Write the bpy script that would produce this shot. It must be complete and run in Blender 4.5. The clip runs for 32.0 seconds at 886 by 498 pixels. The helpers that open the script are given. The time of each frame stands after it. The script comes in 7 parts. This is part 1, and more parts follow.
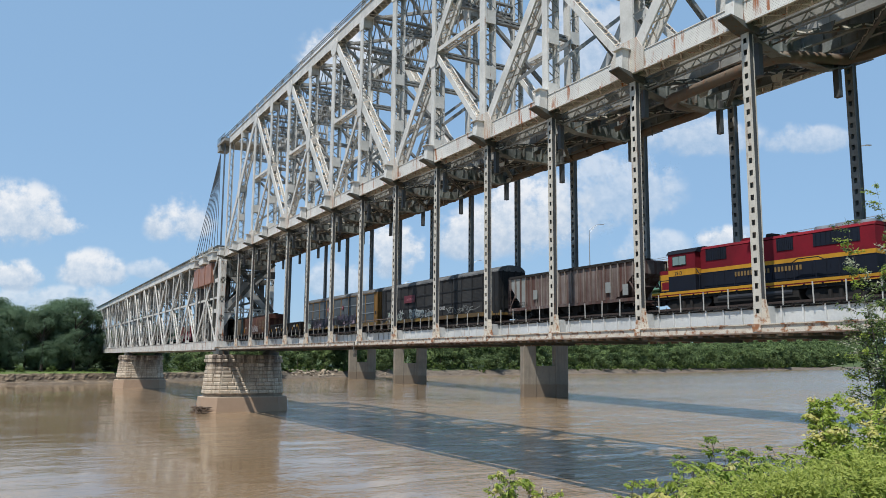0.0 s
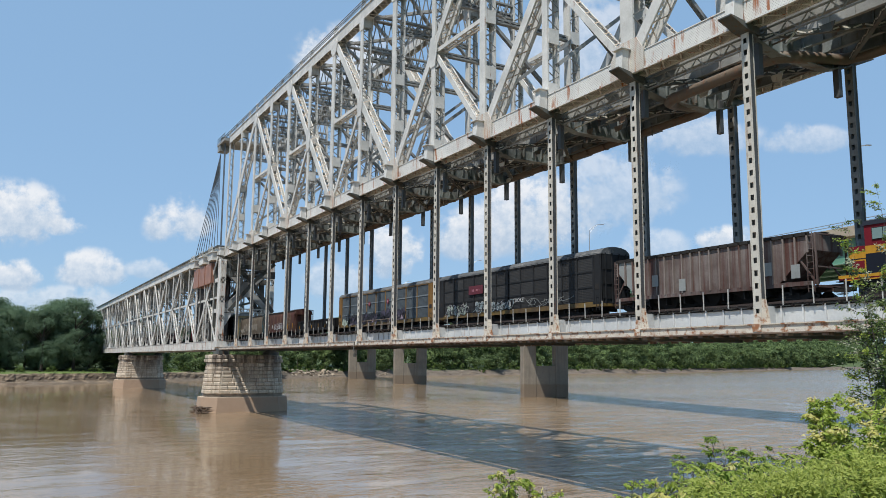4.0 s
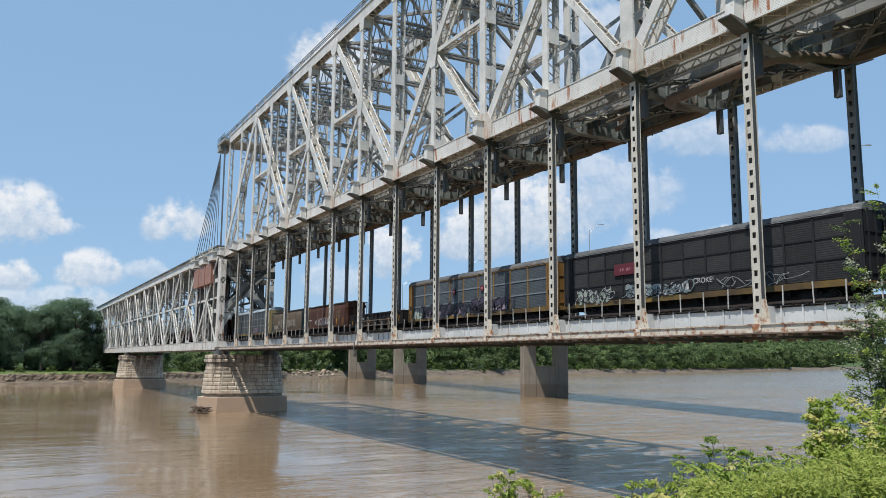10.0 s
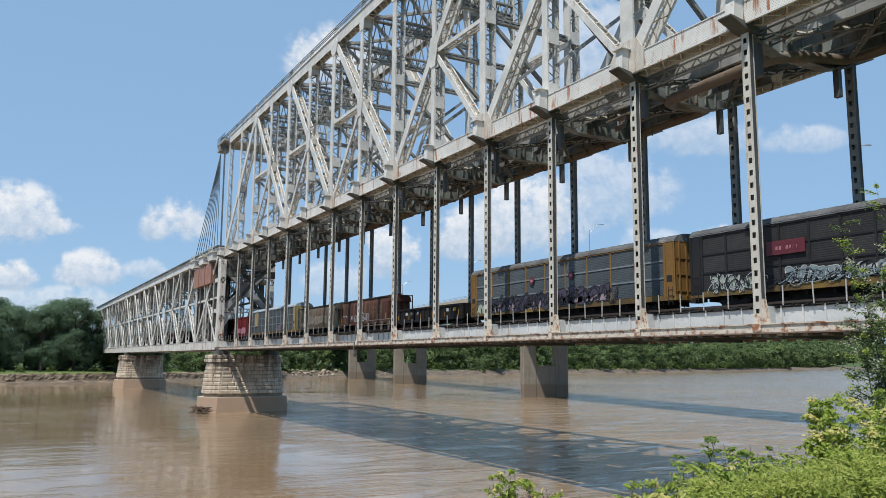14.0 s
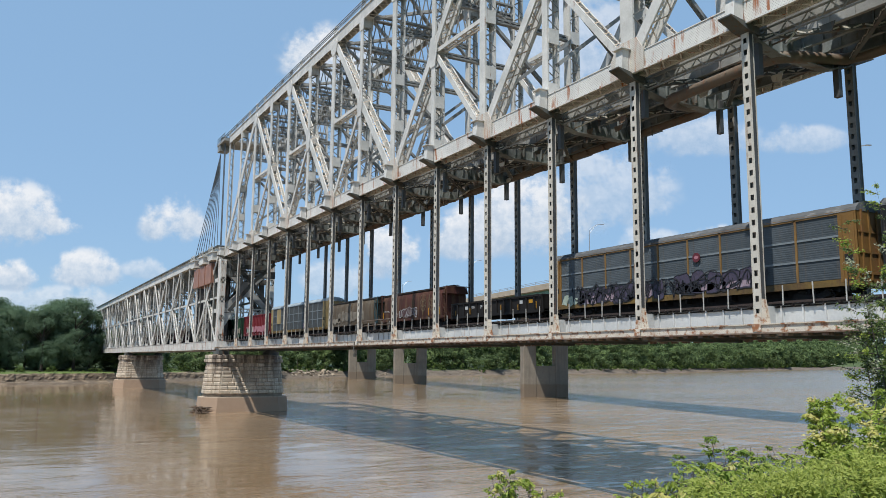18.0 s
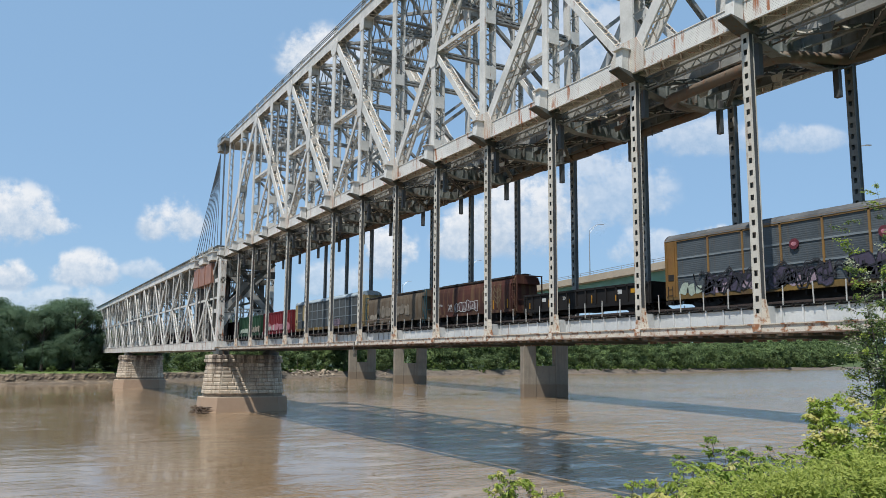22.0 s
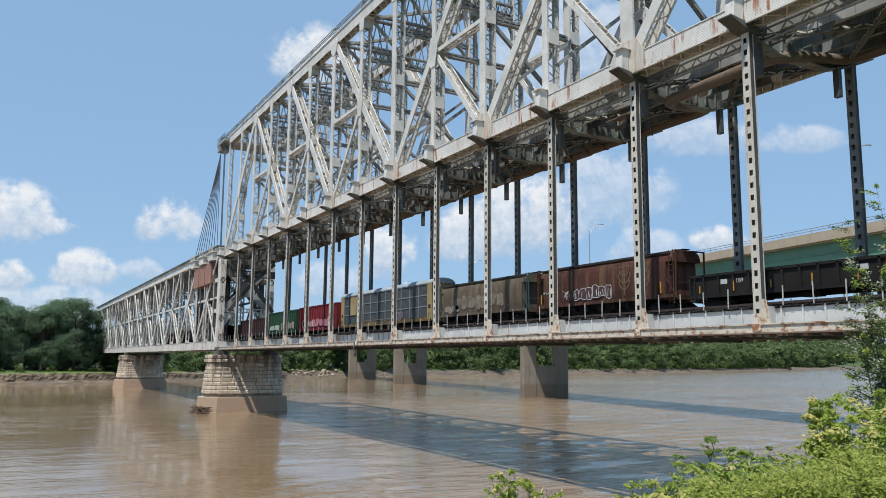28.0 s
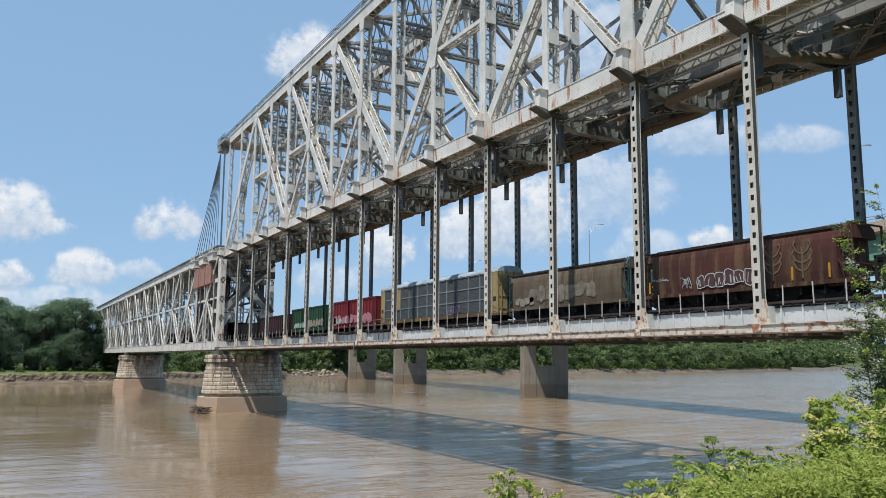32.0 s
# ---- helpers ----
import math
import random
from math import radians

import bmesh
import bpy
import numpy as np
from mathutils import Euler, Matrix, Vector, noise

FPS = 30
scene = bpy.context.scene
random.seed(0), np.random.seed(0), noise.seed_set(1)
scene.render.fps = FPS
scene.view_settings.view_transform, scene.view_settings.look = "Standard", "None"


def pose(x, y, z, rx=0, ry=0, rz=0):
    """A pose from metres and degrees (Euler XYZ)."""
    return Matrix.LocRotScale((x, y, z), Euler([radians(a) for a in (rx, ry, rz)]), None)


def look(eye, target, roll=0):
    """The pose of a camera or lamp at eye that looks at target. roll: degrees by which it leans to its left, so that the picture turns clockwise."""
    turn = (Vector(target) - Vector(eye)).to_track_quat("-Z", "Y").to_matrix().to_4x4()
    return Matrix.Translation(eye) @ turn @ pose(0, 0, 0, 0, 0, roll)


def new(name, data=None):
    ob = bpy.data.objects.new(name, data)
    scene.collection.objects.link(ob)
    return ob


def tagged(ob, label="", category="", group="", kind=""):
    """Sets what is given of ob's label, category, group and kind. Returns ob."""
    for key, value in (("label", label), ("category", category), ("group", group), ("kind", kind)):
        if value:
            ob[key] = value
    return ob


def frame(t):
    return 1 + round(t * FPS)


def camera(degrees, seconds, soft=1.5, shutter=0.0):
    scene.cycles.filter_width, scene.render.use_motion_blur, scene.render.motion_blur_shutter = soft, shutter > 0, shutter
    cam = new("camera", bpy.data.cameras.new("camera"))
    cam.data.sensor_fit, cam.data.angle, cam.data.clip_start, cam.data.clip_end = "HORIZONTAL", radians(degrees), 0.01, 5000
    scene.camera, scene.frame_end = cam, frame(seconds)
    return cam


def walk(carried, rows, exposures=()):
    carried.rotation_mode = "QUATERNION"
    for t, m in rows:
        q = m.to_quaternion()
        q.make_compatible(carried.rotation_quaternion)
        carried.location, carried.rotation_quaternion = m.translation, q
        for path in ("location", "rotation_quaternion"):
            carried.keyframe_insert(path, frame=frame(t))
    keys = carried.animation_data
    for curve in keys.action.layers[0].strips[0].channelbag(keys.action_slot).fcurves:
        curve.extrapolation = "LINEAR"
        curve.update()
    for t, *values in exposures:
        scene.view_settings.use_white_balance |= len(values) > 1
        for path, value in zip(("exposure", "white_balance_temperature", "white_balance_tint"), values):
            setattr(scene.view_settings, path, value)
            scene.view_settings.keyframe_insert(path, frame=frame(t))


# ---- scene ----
cam = camera(58.98, 32.0, soft=0.6)
EYE = Vector((30.98, -38.5, 10.5))
YAW, PITCH = 0.508198, 0.140645
WAY = Vector((-math.cos(YAW) * math.cos(PITCH), math.sin(YAW) * math.cos(PITCH), math.sin(PITCH)))
VIEW = look(EYE, EYE + WAY * 50, math.degrees(0.0083895))
walk(cam, [(0.0, VIEW), (32.0, VIEW)], exposures=[(0.0, 0.04), (32.0, 0.04)])

# ---------------------------------------------------------------- light
SUN_TO = Vector((0.27, -0.45, 1.0)).normalized()
sun = new("sun", bpy.data.lights.new("sun", "SUN"))
sun.data.energy, sun.data.angle, sun.data.color = 5.0, radians(0.53), (1.0, 0.955, 0.88)
sun.matrix_basis = look((0, 0, 200), Vector((0, 0, 200)) - SUN_TO)

world = bpy.data.worlds.new("sky")
scene.world = world
world.use_nodes = True
wn = world.node_tree.nodes
sky = wn.new("ShaderNodeTexSky")
sky.sky_type, sky.sun_disc = "NISHITA", False
sky.sun_elevation = math.asin(SUN_TO.z)
sky.sun_rotation = math.atan2(SUN_TO.x, SUN_TO.y)
sky.altitude, sky.air_density, sky.dust_density, sky.ozone_density = 200, 1.0, 0.5, 2.5
haze = wn.new("ShaderNodeMix")
haze.data_type = "RGBA"
haze.inputs[0].default_value = 0.72
haze.inputs[7].default_value = (2.6, 4.4, 6.75, 1)      # even summer haze over the whole dome
world.node_tree.links.new(sky.outputs[0], haze.inputs[6])
world.node_tree.links.new(haze.outputs[2], wn["Background"].inputs[0])
wn["Background"].inputs[1].default_value = 0.115

# ---------------------------------------------------------------- plan
PANEL = 9.8795          # one panel of the lift span
WIDE = 10.17            # between the two truss planes
RAIL = 14.0             # top of rail above the water
DECK0, DECK1 = 12.2, 12.68      # bottom chord of the rail deck
LOW0, LOW1 = 30.87, 32.3         # bottom chord of the upper truss
TOP0, TOP1 = 54.5, 56.0          # top chord of the upper truss
ZB, ZM, ZT = 31.6, 43.1, 55.2
MIDY = WIDE / 2


def st(i):
    return -PANEL * i


# ---------------------------------------------------------------- mesh tools
class Shape:
    """Vertices and faces gathered into one mesh."""

    def __init__(self):
        self.v, self.f, self.mi = [], [], []

    def add(self, verts, faces, slot=0):
        n = len(self.v)
        self.v += [tuple(p) for p in verts]
        self.f += [tuple(n + k for k in f) for f in faces]
        self.mi += [slot] * len(faces)

    def box(self, c, s, m=None, slot=0):
        x, y, z = s[0] / 2, s[1] / 2, s[2] / 2
        pts = [Vector((c[0] + a * x, c[1] + b * y, c[2] + d * z)) for a in (-1, 1) for b in (-1, 1) for d in (-1, 1)]
        if m is not None:
            pts = [m @ p for p in pts]
        self.add(pts, [(0, 1, 3, 2), (4, 6, 7, 5), (0, 4, 5, 1), (2, 3, 7, 6), (0, 2, 6, 4), (1, 5, 7, 3)], slot)

    def span(self, a, b, slot=0):
        """A box between two opposite corners."""
        self.box([(a[k] + b[k]) / 2 for k in range(3)], [abs(b[k] - a[k]) for k in range(3)], None, slot)

    def beam(self, p, q, w, d, side=(0, 1, 0), slot=0):
        """A bar from p to q, d thick along side and w across it."""
        p, q = Vector(p), Vector(q)
        along = (q - p).normalized()
        s = Vector(side)
        s = (s - along * s.dot(along))
        if s.length < 1e-4:
            s = along.orthogonal()
        s.normalize()
        u = along.cross(s)
        pts = []
        for e in (p, q):
            for a, b in ((-1, -1), (1, -1), (1, 1), (-1, 1)):
                pts.append(e + u * (a * w / 2) + s * (b * d / 2))
        self.add(pts, [(0, 1, 2, 3), (7, 6, 5, 4), (0, 4, 5, 1), (1, 5, 6, 2), (2, 6, 7, 3), (3, 7, 4, 0)], slot)

    def prism(self, outline, a, b, axis="y", slot=0):
        """An outline in two axes, drawn out along the third from a to b."""
        def put(u, v, w):
            return {"y": (u, w, v), "x": (w, u, v), "z": (u, v, w)}[axis]
        n = len(outline)
        pts = [put(u, v, a) for u, v in outline] + [put(u, v, b) for u, v in outline]
        faces = [tuple(range(n)), tuple(range(2 * n - 1, n - 1, -1))]
        faces += [(k, n + k, n + (k + 1) % n, (k + 1) % n) for k in range(n)]
        self.add(pts, faces, slot)

    def tube(self, pts, r, n=8, slot=0, cap=True):
        pts = [Vector(p) for p in pts]
        rr = r if isinstance(r, (list, tuple)) else [r] * len(pts)
        rings = []
        for k, p in enumerate(pts):
            d = (pts[min(k + 1, len(pts) - 1)] - pts[max(k - 1, 0)]).normalized()
            u = d.cross(Vector((0, 0, 1)))
            if u.length < 1e-3:
                u = Vector((1, 0, 0))
            u.normalize()
            w = d.cross(u)
            rings.append([p + (u * math.cos(2 * math.pi * j / n) + w * math.sin(2 * math.pi * j / n)) * rr[k] for j in range(n)])
        faces = []
        for k in range(len(pts) - 1):
            for j in range(n):
                faces.append((k * n + j, k * n + (j + 1) % n, (k + 1) * n + (j + 1) % n, (k + 1) * n + j))
        if cap:
            faces += [tuple(range(n - 1, -1, -1)), tuple((len(pts) - 1) * n + j for j in range(n))]
        self.add([p for ring in rings for p in ring], faces, slot)

    def mesh(self, name, *mats, smooth=False):
        me = bpy.data.meshes.new(name)
        me.from_pydata(self.v, [], self.f)
        for m in mats:
            me.materials.append(m)
        if len(mats) > 1:
            me.polygons.foreach_set("material_index", self.mi)
        if smooth:
            me.polygons.foreach_set("use_smooth", [True] * len(me.polygons))
        me.validate()
        bm = bmesh.new()
        bm.from_mesh(me)
        bmesh.ops.recalc_face_normals(bm, faces=bm.faces)
        bm.to_mesh(me)
        bm.free()
        me.update()
        return me


def put(name, mesh, parent=None, m=None, label=""):
    """One mesh object, as a part under parent or as a thing."""
    ob = new(name, mesh)
    if parent is not None:
        ob.parent = parent
    if m is not None:
        ob.matrix_basis = m
    return tagged(ob, label)


def part(name, shape, material, parent, label="", m=None, smooth=False):
    mats = material if isinstance(material, (list, tuple)) else (material,)
    return put(name, shape.mesh(name, *mats, smooth=smooth), parent, m, label)


def thing(name, label, category, group="", kind="", at=(0, 0, 0)):
    ob = tagged(new(name), label, category, group, kind)
    ob.empty_display_size = 0.5
    ob.location = at
    return ob


def along(p, q, side=(0, 1, 0)):
    """The pose that lays a piece built up its own z from p towards q."""
    p, q = Vector(p), Vector(q)
    z = (q - p).normalized()
    y = Vector(side)
    y = (y - z * y.dot(z)).normalized()
    x = y.cross(z)
    return Matrix.Translation(p) @ Matrix((x, y, z)).transposed().to_4x4()


# ---------------------------------------------------------------- materials
def nodes_of(name):
    m = bpy.data.materials.new(name)
    m.use_nodes = True
    return m, m.node_tree, m.node_tree.nodes["Principled BSDF"]


def link(tree, a, b):
    tree.links.new(a, b)


def noise_node(tree, coord, scale, detail=4.0, rough=0.6, stretch=None):
    n = tree.nodes.new("ShaderNodeTexNoise")
    n.inputs["Scale"].default_value, n.inputs["Detail"].default_value, n.inputs["Roughness"].default_value = scale, detail, rough
    if stretch:
        mp = tree.nodes.new("ShaderNodeMapping")
        mp.inputs["Scale"].default_value = stretch
        link(tree, coord, mp.inputs["Vector"])
        coord = mp.outputs[0]
    link(tree, coord, n.inputs["Vector"])
    return n.outputs["Fac"]


def ramp(tree, fac, stops):
    r = tree.nodes.new("ShaderNodeValToRGB")
    e = r.color_ramp.elements
    while len(e) < len(stops):
        e.new(0.5)
    for k, (pos, col) in enumerate(stops):
        e[k].position = pos
        e[k].color = (*col, 1) if len(col) == 3 else col
    link(tree, fac, r.inputs[0])
    return r.outputs[0]


def mix(tree, fac, a, b, mode="MIX"):
    n = tree.nodes.new("ShaderNodeMix")
    n.data_type, n.blend_type = "RGBA", mode
    for sock, val in ((n.inputs[0], fac), (n.inputs[6], a), (n.inputs[7], b)):
        if isinstance(val, (int, float)):
            sock.default_value = val
        elif isinstance(val, tuple):
            sock.default_value = (*val, 1)
        else:
            link(tree, val, sock)
    return n.outputs[2]


def coords(tree, kind="Object"):
    return tree.nodes.new("ShaderNodeTexCoord").outputs[kind]


def place_of(tree):
    return tree.nodes.new("ShaderNodeNewGeometry").outputs["Position"]


def bump(tree, bsdf, fac, strength, dist):
    b = tree.nodes.new("ShaderNodeBump")
    b.inputs["Strength"].default_value, b.inputs["Distance"].default_value = strength, dist
    link(tree, fac, b.inputs["Height"])
    link(tree, b.outputs[0], bsdf.inputs["Normal"])


BLACK, WHITE = (0, 0, 0), (1, 1, 1)


def worn_paint(name, col, dark, rust=(0.16, 0.06, 0.025), rust_at=0.62, rust_soft=0.1, rough=0.55, scale=1.0, streak=(3.0, 3.0, 0.35), world_space=True, metal=0.0, tone=0.0):
    """Weathered paint: two tones of grime, rain streaks and rust."""
    m, t, b = nodes_of(name)
    co = place_of(t) if world_space else coords(t)
    big = noise_node(t, co, 0.35 * scale, 5, 0.6)
    fine = noise_node(t, co, 7.0 * scale, 4, 0.7)
    run = noise_node(t, co, 1.1 * scale, 6, 0.65, streak)
    c = mix(t, ramp(t, big, [(0.35, BLACK), (0.7, WHITE)]), col, dark)
    c = mix(t, ramp(t, fine, [(0.3, (0.25, 0.25, 0.25)), (0.75, BLACK)]), c, tuple(k * 0.55 for k in dark))
    if tone:
        rnd = t.nodes.new("ShaderNodeObjectInfo").outputs["Random"]
        c = mix(t, ramp(t, rnd, [(0.0, (tone, tone, tone)), (1.0, BLACK)]), c, tuple(k * 0.6 for k in dark))
    mask = ramp(t, run, [(rust_at, BLACK), (min(1.0, rust_at + rust_soft), WHITE)])
    c = mix(t, mask, c, mix(t, fine, rust, tuple(min(1, k * 2.4) for k in rust)))
    link(t, c, b.inputs["Base Color"])
    b.inputs["Roughness"].default_value, b.inputs["Metallic"].default_value = rough, metal
    bump(t, b, fine, 0.25, 0.01)
    return m


def riveted(m, pitch=0.2, size=0.80, depth=0.62):
    """Rows of rivet heads over a painted plate, drawn only as dark dots in the colour."""
    t = m.node_tree
    b = t.nodes["Principled BSDF"]
    co = place_of(t)
    sep = t.nodes.new("ShaderNodeSeparateXYZ")
    link(t, co, sep.inputs[0])
    waves = []
    for axis in (0, 2):
        n = t.nodes.new("ShaderNodeMath")
        n.operation = "MULTIPLY"
        link(t, sep.outputs[axis], n.inputs[0])
        n.inputs[1].default_value = 2 * math.pi / pitch
        s = t.nodes.new("ShaderNodeMath")
        s.operation = "SINE"
        link(t, n.outputs[0], s.inputs[0])
        waves.append(s.outputs[0])
    p = t.nodes.new("ShaderNodeMath")
    p.operation = "MULTIPLY"
    link(t, waves[0], p.inputs[0])
    link(t, waves[1], p.inputs[1])
    head = ramp(t, p.outputs[0], [(size - 0.25, BLACK), (size, (depth, depth, depth))])
    old = b.inputs["Base Color"].links[0].from_socket
    link(t, mix(t, head, old, (0.16, 0.13, 0.11)), b.inputs["Base Color"])
    return m


def plain(name, col, rough=0.6, var=0.3, scale=3.0, metal=0.0, bumpy=0.2, world_space=False):
    m, t, b = nodes_of(name)
    co = place_of(t) if world_space else coords(t)
    n1, n2 = noise_node(t, co, scale, 5, 0.65), noise_node(t, co, scale * 9, 3, 0.6)
    c = mix(t, ramp(t, n1, [(0.3, BLACK), (0.72, WHITE)]), tuple(k * (1 - var) for k in col), tuple(min(1, k * (1 + var)) for k in col))
    c = mix(t, ramp(t, n2, [(0.35, (0.35, 0.35, 0.35)), (0.7, BLACK)]), c, tuple(k * (1 - var) for k in col))
    link(t, c, b.inputs["Base Color"])
    b.inputs["Roughness"].default_value, b.inputs["Metallic"].default_value = rough, metal
    if bumpy:
        bump(t, b, n2, bumpy, 0.02)
    return m


STEEL = worn_paint("aluminium_paint", (0.69, 0.675, 0.635), (0.46, 0.455, 0.425), rust=(0.14, 0.07, 0.04), rust_at=0.61, rust_soft=0.12)
# lacing darkened in colour for the shade inside the members
STEEL_LACE = worn_paint("shaded_lacing_paint", (0.25, 0.245, 0.225), (0.13, 0.125, 0.115), rust=(0.14, 0.07, 0.04), rust_at=0.58, rust_soft=0.2)
# grey paint with the shade between the trusses worked into its tone
STEEL_SHADE_GREY = worn_paint("shade_grey_paint", (0.36, 0.365, 0.35), (0.17, 0.172, 0.165), rust=(0.12, 0.06, 0.035), rust_at=0.6, rust_soft=0.2)
STEEL_WEB = worn_paint("web_plate_paint", (0.62, 0.63, 0.62), (0.48, 0.49, 0.485), rust=(0.20, 0.11, 0.07), rust_at=0.62, rust_soft=0.12, streak=(1.5, 1.5, 0.15))
STEEL_WARM = worn_paint("weathered_lacing_paint", (0.60, 0.50, 0.39), (0.44, 0.34, 0.25), rust=(0.22, 0.10, 0.05), rust_at=0.56, rust_soft=0.2)
STEEL_CHORD = worn_paint("chord_paint", (0.72, 0.71, 0.665), (0.55, 0.54, 0.505), rust=(0.2, 0.075, 0.03), rust_at=0.56, rust_soft=0.07, streak=(2.2, 2.2, 0.22))
STEEL_CHORD = riveted(STEEL_CHORD)
STEEL_RUSTY = worn_paint("rusted_white_paint", (0.69, 0.645, 0.555), (0.54, 0.465, 0.375), rust=(0.17, 0.072, 0.03), rust_at=0.50, rust_soft=0.11, scale=2.2, streak=(0.8, 1.5, 0.9))
STEEL_RUSTY = riveted(STEEL_RUSTY, 0.15, 0.8, 0.35)
STEEL_GUSSET = riveted(worn_paint("rust_stained_gusset", (0.60, 0.57, 0.51), (0.50, 0.46, 0.40), rust=(0.24, 0.10, 0.045), rust_at=0.50, rust_soft=0.2, streak=(2.5, 2.5, 0.25)), 0.17)
# stains, plus the underside's light and dark contrast, in two tones
STEEL_FLOOR = worn_paint("stained_shaded_floor_paint", (0.27, 0.30, 0.295), (0.05, 0.054, 0.052), rust=(0.07, 0.036, 0.018), rust_at=0.55, rust_soft=0.15, streak=(1.2, 1.2, 0.5))
# dark steel; the shade under the decks is also put into this tone
STEEL_DARK = worn_paint("shade_dark_steel", (0.12, 0.13, 0.118), (0.035, 0.036, 0.033), rust=(0.07, 0.036, 0.018), rust_at=0.54, rust_soft=0.15)
STEEL_POST = worn_paint("hanger_paint", (0.62, 0.59, 0.52), (0.46, 0.43, 0.37), rust=(0.12, 0.06, 0.03), rust_at=0.58, rust_soft=0.15, streak=(3, 3, 0.6))
# dark stub post paint; on hanger sides the same tone stands for shade
STEEL_SHADE_STUB = worn_paint("hanger_shade_stub_dark", (0.10, 0.105, 0.11), (0.05, 0.052, 0.055), rust=(0.07, 0.035, 0.02), rust_at=0.6)
RUST = worn_paint("rusted_pipe", (0.17, 0.135, 0.10), (0.11, 0.08, 0.06), rust=(0.10, 0.05, 0.03), rust_at=0.55)
FLANGE = worn_paint("rusted_flange", (0.30, 0.23, 0.17), (0.10, 0.065, 0.045), rust=(0.07, 0.032, 0.018), rust_at=0.47, rust_soft=0.15)
WEATHERED = plain("weathered_plank", (0.036, 0.025, 0.022), 0.85, 0.4, 1.2, 0, 0.3, True)
TIMBER = plain("tie_timber", (0.013, 0.010, 0.009), 0.85, 0.4, 2.0)
RAIL_STEEL = plain("rail_steel", (0.12, 0.08, 0.06), 0.5, 0.3, 4.0, 0.6)
POST_WHITE = plain("handrail_grey", (0.42, 0.42, 0.40), 0.6, 0.2, 3.0)
REDBOX = worn_paint("faded_red_plate", (0.33, 0.17, 0.12), (0.25, 0.12, 0.08), rust=(0.12, 0.06, 0.04), rust_at=0.62)
CONCRETE = plain("concrete", (0.235, 0.205, 0.165), 0.85, 0.22, 0.25, 0, 0.15, True)


def flood_stained(m, top, soft, col):
    """A silt stain left by high water, up to a wavering line."""
    t = m.node_tree
    b = t.nodes["Principled BSDF"]
    co = place_of(t)
    sep = t.nodes.new("ShaderNodeSeparateXYZ")
    link(t, co, sep.inputs[0])
    n = t.nodes.new("ShaderNodeMath")
    n.operation = "MULTIPLY_ADD"
    link(t, noise_node(t, co, 0.8, 4), n.inputs[0])
    n.inputs[1].default_value = 0.8
    link(t, sep.outputs[2], n.inputs[2])
    mp = t.nodes.new("ShaderNodeMapRange")
    mp.inputs[1].default_value, mp.inputs[2].default_value, mp.inputs[4].default_value = top + soft, top, 0.75
    link(t, n.outputs[0], mp.inputs[0])
    streaks = ramp(t, noise_node(t, co, 0.6, 5, 0.6, (3, 3, 0.12)), [(0.48, BLACK), (0.7, (0.5, 0.5, 0.5))])
    old = b.inputs["Base Color"].links[0].from_socket
    c = mix(t, streaks, old, (0.13, 0.115, 0.095))
    link(t, mix(t, mp.outputs[0], c, col), b.inputs["Base Color"])


flood_stained(CONCRETE, 3.9, 0.5, (0.17, 0.125, 0.085))
BEIGE = plain("parapet_concrete", (0.40, 0.34, 0.26), 0.85, 0.15, 0.3, 0, 0.1, True)
GREEN = plain("green_girder_paint", (0.13, 0.285, 0.20), 0.5, 0.15, 0.2, 0, 0.05, True)
# paler copy of the girder green: sunlight along the lower edge, painted in
GREEN2 = plain("lit_green_flange_paint", (0.17, 0.35, 0.25), 0.5, 0.15, 0.2, 0, 0.05, True)
GALV = plain("galvanised_steel", (0.38, 0.40, 0.42), 0.45, 0.15, 2.0, 0.6)
# ---------------------------------------------------------------- ground and water
SHORE = [(-900, -250), (-300, -268), (-120, -292), (-45, -306), (0, -320), (130, -401), (285, -450), (538, -535), (991, -748), (1345, -917), (1976, -1213), (4400, -2300)]


def shore(y):
    """The far waterline: its x at y."""
    if y <= SHORE[0][0]:
        return SHORE[0][1]
    for (a, xa), (b, xb) in zip(SHORE, SHORE[1:]):
        if y <= b:
            return xa + (xb - xa) * (y - a) / (b - a)
    return SHORE[-1][1]


def near_shore(y):
    return 13.0 + 0.02 * y


def ramp_up(d, steps):
    for (a, za), (b, zb) in zip(steps, steps[1:]):
        if d <= b:
            return za + (zb - za) * (d - a) / (b - a)
    return steps[-1][1]


def ground_z(x, y):
    far, near = shore(y) - x, x - near_shore(y)
    wob = noise.noise(Vector((x * 0.05, y * 0.05, 0)))
    if far > -12:
        z = ramp_up(max(far, -12), [(-12, -4), (0, 0), (2.5, 0.8), (4.6, 3.5), (8, 4.3), (40, 5.6), (400, 7), (4000, 10)])
        z += max(0.0, min(2.0, (y - 250) / 500)) * min(max(far - 60, 0), 180) * 0.13
        return z + wob * (0.5 if far > -3 else 0.1)
    if near > -10:
        return ramp_up(max(near, -10), [(-10, -4), (0, 0), (16.5, 8.7), (22, 8.9), (400, 10), (4000, 12)]) + 0.15 * wob
    return -4.0


def lines(spans):
    out = []
    for a, b, step in spans:
        n = max(1, round((b - a) / step))
        out += [a + (b - a) * k / n for k in range(n)]
    return out + [spans[-1][1]]


gx = lines([(-4600, -900, 370), (-900, -560, 20), (-560, -440, 5), (-440, -255, 2.2), (-255, -3, 42), (-3, 40, 1.6), (40, 120, 10), (120, 3000, 360)])
gy = lines([(-3000, -400, 260), (-400, -100, 20), (-100, 60, 3), (60, 400, 6), (400, 1000, 30), (1000, 4600, 300)])
g = Shape()
